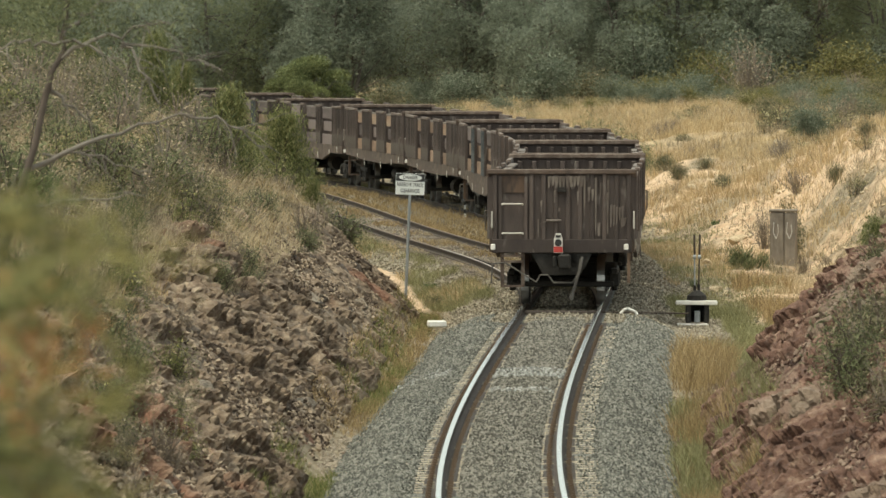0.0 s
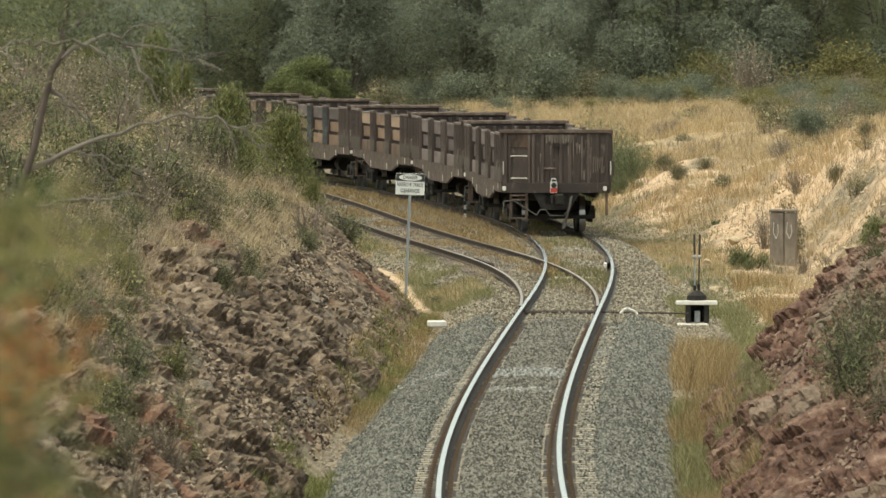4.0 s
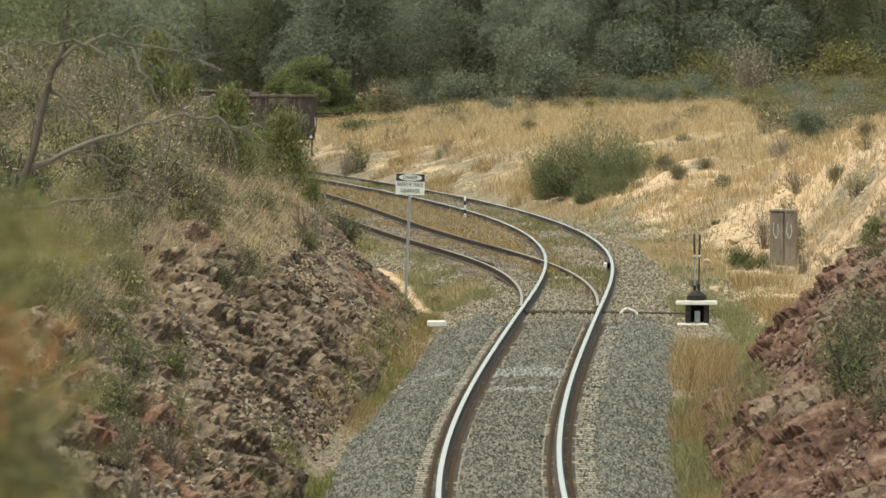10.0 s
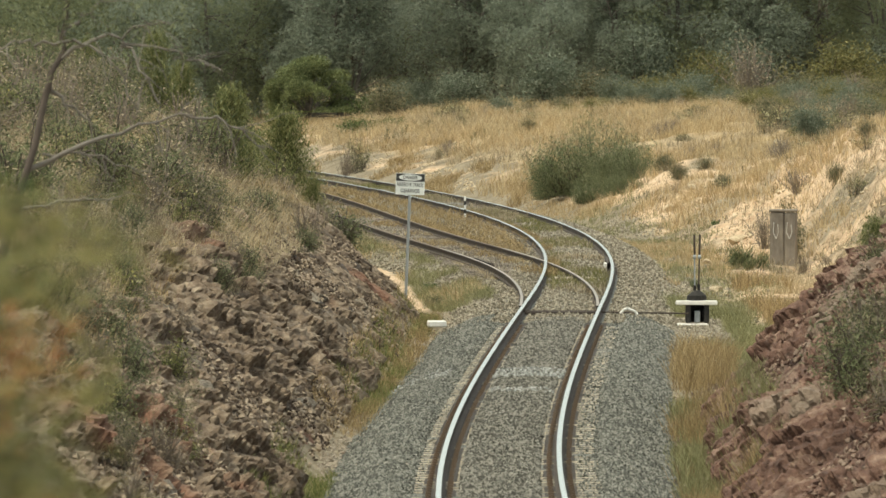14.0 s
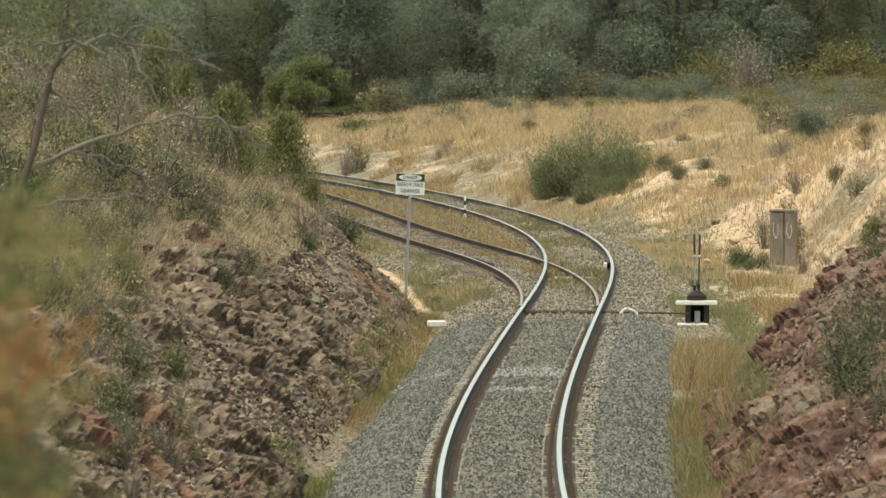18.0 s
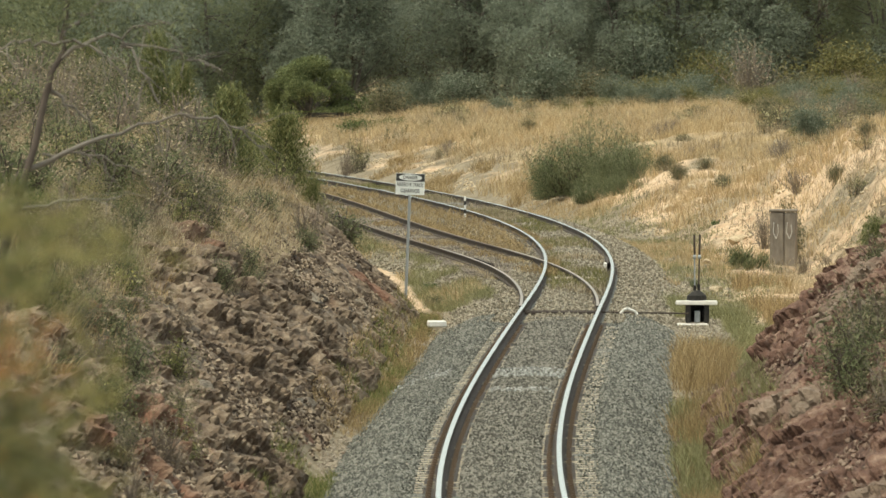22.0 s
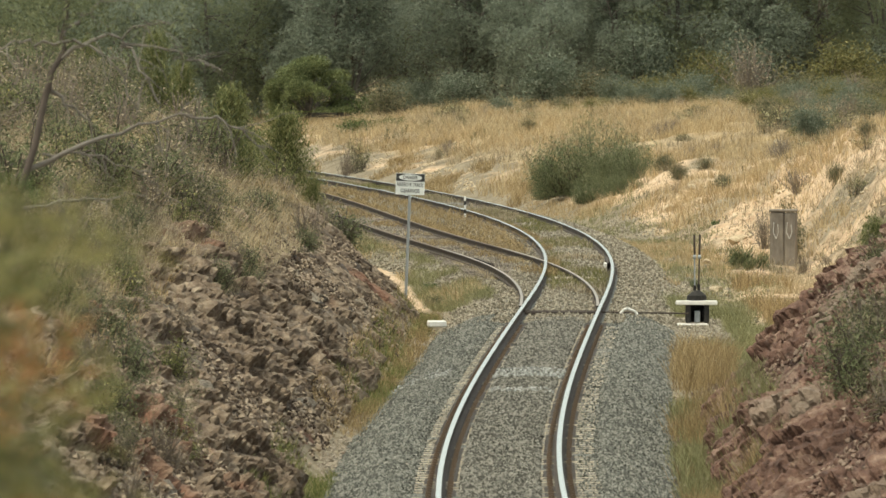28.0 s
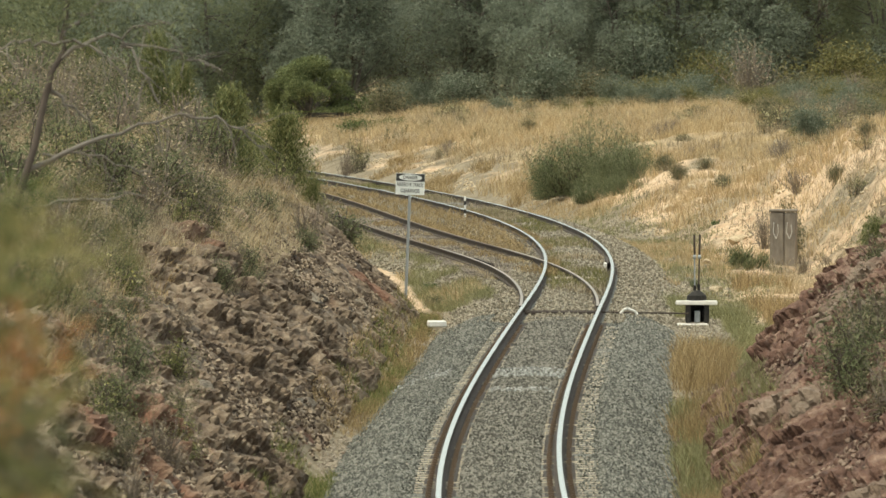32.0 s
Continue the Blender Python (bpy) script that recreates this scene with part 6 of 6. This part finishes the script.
p = strew(3500, -3.8, -1.4, 194, 300, rg, lambda p: patchy(p, 0.7, 0.13, 73, 0.42, 0.58, rg) & ~((p[:, 1] < 230) & (np.abs(p[:, 0] + 0.75 + (p[:, 1] - 196) * 0.033) < 0.42)), side_x)
tufts("sign_dry_grass", "dry grass beside the siding", p, 0.24, 0.008, 8, M["dry"], rg, 0.55)
p = strew(4000, 2.0, 3.6, 200, 330, rg, lambda p: patchy(p, 0.7, 0.1, 74, 0.48, 0.6, rg), main_x)
tufts("outer_verge_grass", "dry grass on the outer ballast edge of the curve", p, 0.16, 0.009, 7, M["dry"], rg, 0.55)

p = strew(9000, 2.3, 7.0, 280, 350, rg, lambda p: patchy(p, 0.7, 0.16, 103, 0.56, 0.68, rg), main_x)
tufts("slope_foot_grass", "short orange grass at the foot of the field", p, 0.26, 0.012, 6, M["orange_grass"], rg, 0.6)
p = strew(2600, 3.6, 10.5, 205, 292, rg, None, main_x)
tufts("sand_weeds", "scattered thin dead weeds on the sand", p, 0.26, 0.012, 4, M["dry_brown"], rg, 0.5)
p = strew(900, 3.8, 10, 205, 292, rg, lambda p: patchy(p, 0.7, 0.2, 95, 0.5, 0.62, rg), main_x)
tufts("sand_green_weeds", "scattered dull green weeds on the sand", p, 0.24, 0.015, 5, M["scrub"], rg, 0.5)
p = strew(9000, 3.0, 10.5, 196, 340, rg, lambda p: patchy(p, 0.6, 0.15, 96, 0.42, 0.6, rg), main_x)
v, f = stones(np.c_[p, height(p[:, 0], p[:, 1])], 0.06, rg)
tagged(new("sand_clods", mesh_of("sand_clods", v, f, M["pale_rock"])), "small clods and stones on the eroded sand", "stones", kind="stuff")
for _ in range(22):
    y = rp.uniform(208, 290)
    x = float(main_x(np.array([y]))[0]) + rp.uniform(4.6, 9.5)
    copy_put(bushes[str(rp.choice(["twiggy", "flower", "olive", "twiggy"]))], x, y, rp.uniform(0.25, 0.55), rp.uniform(0, 6.28), 0.04, rp.uniform(0.7, 1.1))

p = strew(3000, 7.2, 13.5, 215, 300, rg, lambda p: patchy(p, 0.9, 0.3, 101, 0.4, 0.6, rg), main_x)
tufts("crest_weeds", "grey-brown dead weeds on the sandy bank crest", p, 0.4, 0.012, 6, M["dry_brown"], rg, 0.55)
tussock = tagged(shrub(240, "tussock", M["broom"], 0.5, 0.5, 260, (0.42, 0.02), droop=-0.8, nstem=5), "grey-green spiky grass tussock on sand", "plant", "tussocks")
put(tussock, 7.05, 222, 1.3, 0.2, 0.02)
for x, y, s in ((7.55, 222, 1.0), (7.2, 219, 0.6), (5.6, 208, 0.45), (-5.0, 330, 0.8)):
    copy_put(tussock, x, y, s, rp.uniform(0, 6.28))
for x, y, s in ((-1.25, 197, 0.45), (-1.5, 199, 0.35), (-1.15, 195.5, 0.25), (-0.4, 160, 0.14), (-0.65, 150, 0.12), (4.9, 176, 0.18), (6.4, 226, 0.4), (7.6, 240, 0.5), (8.6, 236, 0.4), (6.0, 205, 0.3), (6.7, 208, 0.35), (-0.95, 142, 0.16), (6.3, 258, 0.5), (7.0, 262, 0.4)):
    ob = tagged(new("loose_stone", BP[int(rp.integers(3))]), "pale loose sandstone lump on the ground", "stone", "loose stones")
    ob.matrix_basis = Matrix.LocRotScale((x, y, height1(x, y) + 0.1 * s), Euler((0.2, 0.1, rp.uniform(0, 6))), (s * 1.3, s, s * 0.8))

# ---- lineside things ----
def words(text, size, wide, parent, mat, at):
    cu = bpy.data.curves.new("lettering", "FONT")
    cu.body, cu.size, cu.align_x, cu.align_y, cu.extrude, cu.offset = text, size, "CENTER", "CENTER", 0.001, 0.0015
    tmp = bpy.data.objects.new("lettering_tmp", cu)
    me = bpy.data.meshes.new_from_object(tmp)
    bpy.data.objects.remove(tmp)
    me.materials.clear()
    me.materials.append(mat)
    return piece("lettering", me, parent, at=at @ Matrix.Diagonal((wide, 1, 1, 1)))


SX, SY = -0.795, 196.0
sign = tagged(new("warning_sign"), "white and black danger sign on a grey steel post", "sign")
sign.matrix_basis = pose(SX, SY, height1(SX, SY) - 0.05, 0, 2.3, 0)
base_z = height1(SX, SY) - 0.05
bm = bmesh.new()
rod(bm, (0, 0.03, -0.2), (0, 0.03, 2.3 - base_z), 0.032, 12)
part("post", bm, M["galv"], sign, "galvanised steel post")
bm = bmesh.new()
z0 = 1.86 - base_z
box(bm, -0.305, -0.008, z0, 0.305, 0.008, z0 + 0.45, 0.006)
board = part("board", bm, M["sign_white"], sign, "white sheet sign board")
bm = bmesh.new()
box(bm, -0.3, -0.012, z0 + 0.285, 0.3, -0.0085, z0 + 0.445)
part("black_panel", bm, M["sign_black"], board)
bm = bmesh.new()
bmesh.ops.create_cone(bm, cap_ends=True, segments=40, radius1=1, radius2=1, depth=0.004, matrix=Matrix.Translation((0, -0.0145, z0 + 0.365)) @ Matrix.Rotation(radians(90), 4, "X") @ Matrix.Diagonal((0.245, 0.066, 1, 1)))
part("oval", bm, M["sign_white"], board)
face = Matrix.Rotation(radians(90), 4, "X")
words("DANGER", 0.105, 0.72, board, M["sign_black"], Matrix.Translation((0, -0.019, z0 + 0.365)) @ face)
words("NARROW TRACK", 0.115, 0.6, board, M["sign_black"], Matrix.Translation((0, -0.011, z0 + 0.212)) @ face)
words("CLEARANCES", 0.115, 0.58, board, M["sign_black"], Matrix.Translation((0, -0.011, z0 + 0.085)) @ face)

# points lever stand
LX, LY = 4.98, 183.5
lever = tagged(new("points_lever_stand"), "dark iron points lever stand on white-edged timbers", "lever stand")
lever.matrix_basis = pose(LX, LY, height1(LX, LY) - 0.02)
for name, b, mat, lab in (("base_board", (-0.36, -0.35, 0.0, 0.24, 0.35, 0.05), M["white"], "white-painted base timber"), ("footboard", (-0.4, -0.16, 0.42, 0.42, 0.02, 0.505), M["white"], "white-painted top board"),
                          ("side_cheek", (-0.2, -0.12, 0.07, -0.1, 0.3, 0.5), M["iron"], ""), ("side_cheek", (0.16, -0.12, 0.07, 0.26, 0.3, 0.5), M["iron"], ""), ("rear_plate", (-0.2, 0.25, 0.07, 0.26, 0.3, 0.5), M["iron"], ""),
                          ("gear_block", (-0.03, 0.0, 0.07, 0.09, 0.2, 0.3), M["galv"], "pale worn gear block")):
    bm = bmesh.new()
    box(bm, *b, 0.012)
    part(name, bm, mat, lever, lab)
bm = bmesh.new()
rod(bm, (0.02, 0.1, 0.505), (0.02, 0.1, 0.6), 0.2, 16, 0.19)
rod(bm, (0.02, 0.1, 0.6), (0.02, 0.1, 0.7), 0.19, 16, 0.07)
rod(bm, (-0.02, 0.1, 0.58), (-0.02, 0.1, 0.8), 0.03, 10)
rod(bm, (0.06, 0.1, 0.58), (0.06, 0.1, 0.82), 0.03, 10)
part("lever_housing", bm, M["iron"], lever)
for x in (-0.02, 0.06):
    bm = bmesh.new()
    rod(bm, (x, 0.1, 0.76), (x * 1.2, 0.12, 1.4), 0.015, 8)
    lv = part("lever", bm, M["galv"] if x < 0.0 else M["rail_rust"], lever)
    bm = bmesh.new()
    rod(bm, (x * 1.2, 0.12, 1.4), (x * 1.35, 0.13, 1.8), 0.021, 8)
    part("grip", bm, M["rail_rust"], lv, "dark painted grip")
    bm = bmesh.new()
    rod(bm, (x * 1.2 - 0.03, 0.12, 1.36), (x * 1.2 + 0.03, 0.12, 1.36), 0.042, 10)
    part("catch", bm, M["galv"], lv)

rodding = tagged(new("point_rodding"), "dark steel rod running across the ballast to the points", "rod")
mx_, my_, _ = on_line(MAIN, 181.0)
bm = bmesh.new()
rod(bm, (mx_ - 0.85, my_, -0.09), (LX - 0.2, my_ + 0.3, -0.15), 0.016, 8)
part("pull_rod", bm, M["rail_rust"], rodding)
for o in (-0.35, 0.35):
    bm = bmesh.new()
    box(bm, mx_ - 0.72, my_ + o - 0.04, -0.15, mx_ + 0.72, my_ + o + 0.04, -0.09, 0.01)
    part("stretcher_bar", bm, M["rail_rust"], rodding)

hose_thing = tagged(new("white_pipe"), "white plastic pipe arched over the ballast", "pipe")
bm = bmesh.new()
hx, hy = 3.6, 181.0
pipe(bm, [(hx - 0.17, hy, -0.16), (hx - 0.09, hy, -0.07), (hx - 0.02, hy, -0.045), (hx + 0.07, hy, -0.075), (hx + 0.13, hy, -0.1), (hx + 0.18, hy, -0.16)], 0.026, 8)
part("pipe_bend", bm, M["white"], hose_thing)
for x, y in ((-0.12, 179.5),):
    bm = bmesh.new()
    box(bm, -0.17, -0.2, -0.05, 0.17, 0.2, 0.07, 0.02)
    slab = tagged(new("white_slab"), "small white-painted concrete slab beside ballast", "slab")
    part("block", bm, M["white"], slab)
    slab.matrix_basis = pose(x, y, -0.3, 0, 0, 6)

# check rails and their white ends at the crossing
for line, s, off, ln in ((MAIN, 214.0, 0.66, 5.0), (SID, 47.0, -0.66, 4.5)):
    cr = tagged(new("check_rail"), "short rusty check rail inside the running rail", "check rail")
    v, f = sweep(line, s - ln / 2, s + ln / 2, [(off - 0.03, -0.14), (off - 0.03, 0.01), (off + 0.03, 0.01), (off + 0.03, -0.14)], 0, 0.5)
    piece("check_bar", mesh_of("check_bar", v, f, M["rail_rust"]), cr, "rusty flat check bar")
    x, y, th = on_line(line, s - ln / 2, off - 0.06 * np.sign(off))
    bm = bmesh.new()
    box(bm, -0.04, -0.2, -0.1, 0.04, 0.2, 0.01, 0.02)
    e = part("flared_end", bm, M["white"] if line is MAIN else M["rail_rust"], cr, "flared end of the bar")
    e.matrix_basis = pose(float(x), float(y), 0, 0, 0, -math.degrees(float(th)))
x, y, th = on_line(MAIN, 203.5, 0.0)
bm = bmesh.new()
box(bm, -0.45, -0.4, -0.15, 0.45, 0.4, -0.09, 0.02)
chalk = tagged(new("marked_timber"), "pale-topped timber between the turnout rails", "timber")
part("timber_top", bm, M["concrete"], chalk)
chalk.matrix_basis = pose(float(x) - 0.05, float(y), 0)

marker = tagged(new("clearance_marker"), "black and white banded clearance stake", "marker post")
KX, KY = 0.62, 263.0
marker.matrix_basis = pose(KX, KY, -0.27)
for k in range(6):
    bm = bmesh.new()
    box(bm, -0.032, -0.02, 0.12 * k, 0.032, 0.02, 0.12 * k + 0.12, 0.006)
    part("white_band" if k % 2 else "black_band", bm, M["white"] if k % 2 else M["black"], marker)

pillar = tagged(new("concrete_pillar"), "stained twin concrete pillar with white chalk marks", "pillar")
PX, PY = 8.25, 226.0
pillar.matrix_basis = pose(PX, PY, height1(PX, PY) - 0.1, 0, 0, -6)
for x0, x1, tall in ((-0.31, 0.035, 1.5), (0.045, 0.33, 1.48)):
    bm = bmesh.new()
    box(bm, x0, -0.25, 0, x1, 0.25, tall, 0.03)
    sh = part("shaft", bm, M["old_concrete"], pillar, "weathered concrete shaft")
    bm = bmesh.new()
    c = (x0 + x1) / 2
    pipe(bm, [(c - 0.07, -0.255, 1.25), (c - 0.09, -0.255, 1.0), (c - 0.02, -0.255, 0.85), (c + 0.04, -0.255, 1.0), (c + 0.02, -0.255, 1.2)], 0.012, 5)
    part("chalk_mark", bm, M["grab"], sh, "faded white mark")
bm = bmesh.new()
box(bm, -0.33, -0.27, 1.5, 0.35, 0.27, 1.56, 0.02)
part("cap", bm, M["old_concrete"], pillar)

# ---- near plants before the bank ----
def bough(a, b, r0, r1, sag, r, n=9):
    """A crooked bough from a to b, arched by sag at its middle."""
    a, b = np.array(a, float), np.array(b, float)
    out = []
    for k in range(n + 1):
        q = k / n
        p = a + (b - a) * q + np.array([0, 0, -sag * 4 * q * (1 - q)]) + r.normal(0, 0.022, 3) * (0 < k < n)
        out.append((*p, 1.25 * (r0 + (r1 - r0) * q)))
    return out


def bare_tree(x, y):
    r = np.random.default_rng(404)
    t = new("bare_tree")
    zb = height1(x, y)
    root, fork, head = (0, 0, -0.2), (0.97, 0, 5.07 - zb), (1.22, 0.1, 6.05 - zb)
    low = bough(root, fork, 0.036, 0.024, 0.03, r)
    top = bough(fork, head, 0.024, 0.012, 0.03, r)
    paths, tips = [], []
    for st, (dx, dz), r0, sag, nt in (((0.84, 0.0, 4.47 - zb), (1.37, 0.45), 0.02, -0.06, 8), ((1.11, 0.02, 5.4 - zb), (0.9, 0.3), 0.015, -0.06, 9), ((1.1, 0.02, 5.53 - zb), (0.65, -0.56), 0.012, -0.2, 6), ((1.1, 0.02, 5.53 - zb), (-0.55, -0.06), 0.012, -0.05, 4),
                                      ((1.6, 0.05, 5.53 - zb), (0.85, -0.23), 0.011, -0.05, 10), ((1.6, 0.05, 5.5 - zb), (0.33, -0.48), 0.01, -0.1, 5), ((1.0, 0.0, 5.14 - zb), (0.35, -0.28), 0.013, -0.02, 4), ((1.13, 0.03, 5.58 - zb), (0.3, 0.3), 0.014, 0.0, 5),
                                      ((0.78, 0.0, 4.14 - zb), (1.03, 0.1), 0.013, -0.03, 7), ((2.15, 0.02, 4.92 - zb), (0.66, -0.28), 0.01, -0.08, 9), ((0.95, 0.0, 4.6 - zb), (0.9, -0.15), 0.009, -0.04, 7)):
        b = bough(st, (st[0] + dx, r.normal(0, 0.25), st[2] + dz), r0, 0.005, sag, r)
        paths.append(b)
        for _ in range(nt):
            q = b[int(r.integers(3, 10))]
            tw = limb(q[:3], (r.uniform(-0.2, 1.0), r.normal(0, 0.4), r.uniform(-1.1, 0.5)), r.uniform(0.2, 0.5), 0.0055, 0.0025, 6, 0.16, r, 0.1)
            paths.append(tw)
            tips += [e[:3] for e in tw[2:]]
    v, f = tube_arrays(paths, 6)
    tv, tf = tube_arrays([low, top], 8)
    piece("trunk", mesh_of("trunk", tv, tf, M["dark_twig"], True), t, "leaning dark slender trunk")
    piece("branch_frame", mesh_of("branch_frame", v, f, M["twig_grey"], True), t, "bare crooked grey-brown branches")
    tips = np.array(tips)
    hi = tips[tips[:, 2] > 5.5 - zb]
    c = hi[r.integers(len(hi), size=900)] + r.normal(0, 0.15, (900, 3))
    crown = np.array([e[:3] for e in top[5:]])
    c = np.concatenate([c, crown[r.integers(len(crown), size=2600)] + r.normal(0, 1, (2600, 3)) * np.array([0.3, 0.3, 0.2]) + np.array([-0.1, 0, 0.1])])
    v, f = leaf_arrays(c, 0.07, 0.012, 0.5, r)
    piece("sparse_leaves", mesh_of("sparse_leaves", v, f, M["broom"]), t, "sparse hanging olive leaves")
    t.matrix_basis = Matrix.Translation((x, y, zb))
    return tagged(t, "half-bare crooked tree on the near bank", "tree")


bare_tree(-4.3, 78.0)


def near_spray(seed, x, y, z, mat, n, reach, leaf, label):
    """A leafy stem that leans into view; its root is on the near bank."""
    r = np.random.default_rng(seed)
    t = new("near_branch")
    zb = height1(x, y)
    stem = limb((0, 0, -0.1), (0.0, 0, 1), z - zb, 0.006, 0.003, 8, 0.05, r)
    stem = [(p[0] - stem[-1][0] * k / 8, p[1] - stem[-1][1] * k / 8, p[2] + (z - zb - stem[-1][2]) * k / 8, p[3]) for k, p in enumerate(stem)]
    paths, tips = [stem], []
    for _ in range(12):
        b = limb(stem[int(r.integers(7, 9))][:3], (r.uniform(0.2, 1.0), r.normal(0, 0.4), r.uniform(-0.5, 0.6)), reach * r.uniform(0.5, 1.0), 0.006, 0.002, 7, 0.12, r, 0.04)
        paths.append(b)
        tips += [e[:3] for e in b[2:]]
    v, f = tube_arrays(paths, 5)
    piece("stem", mesh_of("stem", v, f, M["conifer"], True), t, "thin pale stem")
    tips = np.array(tips)
    c = tips[r.integers(len(tips), size=n)] + r.normal(0, 0.03, (n, 3))
    v, f = leaf_arrays(c, leaf[0], leaf[1], -0.3, r)
    piece("leaves", mesh_of("leaves", v, f, mat), t, "narrow leaves")
    t.matrix_basis = Matrix.Translation((x, y, zb))
    return tagged(t, label, "branch", "near branches")


sprays = [near_spray(501, -0.80, 15.0, 5.515, M["near_leaf"], 430, 0.36, (0.05, 0.008), "yellow-green leafy branch swaying close by"),
          near_spray(502, -0.79, 15.75, 5.40, M["near_leaf"], 430, 0.36, (0.05, 0.008), "yellow-green leafy branch swaying close by"),
          near_spray(507, -0.775, 14.5, 5.35, M["near_leaf"], 320, 0.29, (0.05, 0.008), "yellow-green leafy branch swaying close by"),
          near_spray(503, -0.73, 15.0, 5.30, M["near_orange"], 480, 0.17, (0.04, 0.008), "orange-tipped young branch swaying close by"),
          near_spray(504, -0.85, 16.25, 5.44, M["green"], 280, 0.25, (0.05, 0.008), "dark green leafy branch swaying close by"),
          near_spray(505, -0.76, 15.25, 5.115, M["scrub"], 380, 0.21, (0.05, 0.008), "dull olive leafy branch swaying close by"),
          near_spray(506, -0.80, 16.0, 5.03, M["scrub"], 280, 0.21, (0.05, 0.008), "dull olive leafy branch swaying close by")]

# ---- sleepers ----
def lay_sleepers(me, line, s0, s1, gap, parent, name, off=0.0, fit=True, dz=0.0):
    for s in np.arange(s0, s1, gap):
        x, y, th = on_line(line, s, off)
        m = pose(float(x), float(y), dz, 0, 0, -math.degrees(float(th)))
        ob = piece(name, me, parent, at=m)
        if fit:
            piece("rail_clips", CLIPS, ob)


lay_sleepers(CONC, MAIN, 104, 174.5, 0.6, track, "sleeper")
lay_sleepers(LONG, SID, 10, 40, 0.7, track, "turnout_timber", fit=False, dz=-0.06)
lay_sleepers(TIMB, MAIN, 208, 300, 0.7, track, "timber_sleeper", fit=False)
lay_sleepers(TIMB, SID, 41, 130, 0.75, siding, "timber_sleeper", fit=False, dz=-0.006)


def motions():
    times = [0.5 * k for k in range(25)] + [13.0, 14.0, 16.0, 18.0, 20.0, 23.0, 26.0, 29.0, 32.0]
    for k, w in enumerate(train):
        walk(w, [(t, wagon_pose(along(t) + HALF + PITCH * k)) for t in times])
    for k, t in enumerate(sprays):
        rest = t.matrix_basis.copy()
        rows = []
        for q in range(0, 65):
            s = 0.5 * q
            gust = 1.3 * math.exp(-s / 1.3) + 0.8 * math.sin(0.9 * s + k) + 0.5 * math.sin(2.3 * s + 1.7 * k) - 0.4
            rows.append((s, rest @ pose(0, 0, 0, 0.4 * math.sin(1.3 * s + k), 0.7 * gust, 0)))
        walk(t, rows)
    for w in train[:2]:
        for bg in w.children:
            if not bg.name.startswith("bogie"):
                continue
            for ws in bg.children:
                if ws.name.startswith("wheelset"):
                    x = ws.location.x
                    rows = [(q / 30, pose(x, 0, 0.46) @ Matrix.Rotation((along(q / 30) - along(0)) / 0.455, 4, "Y")) for q in range(0, 331)]
                    rows.append((32.0, rows[-1][1]))
                    walk(ws, rows)


motions()
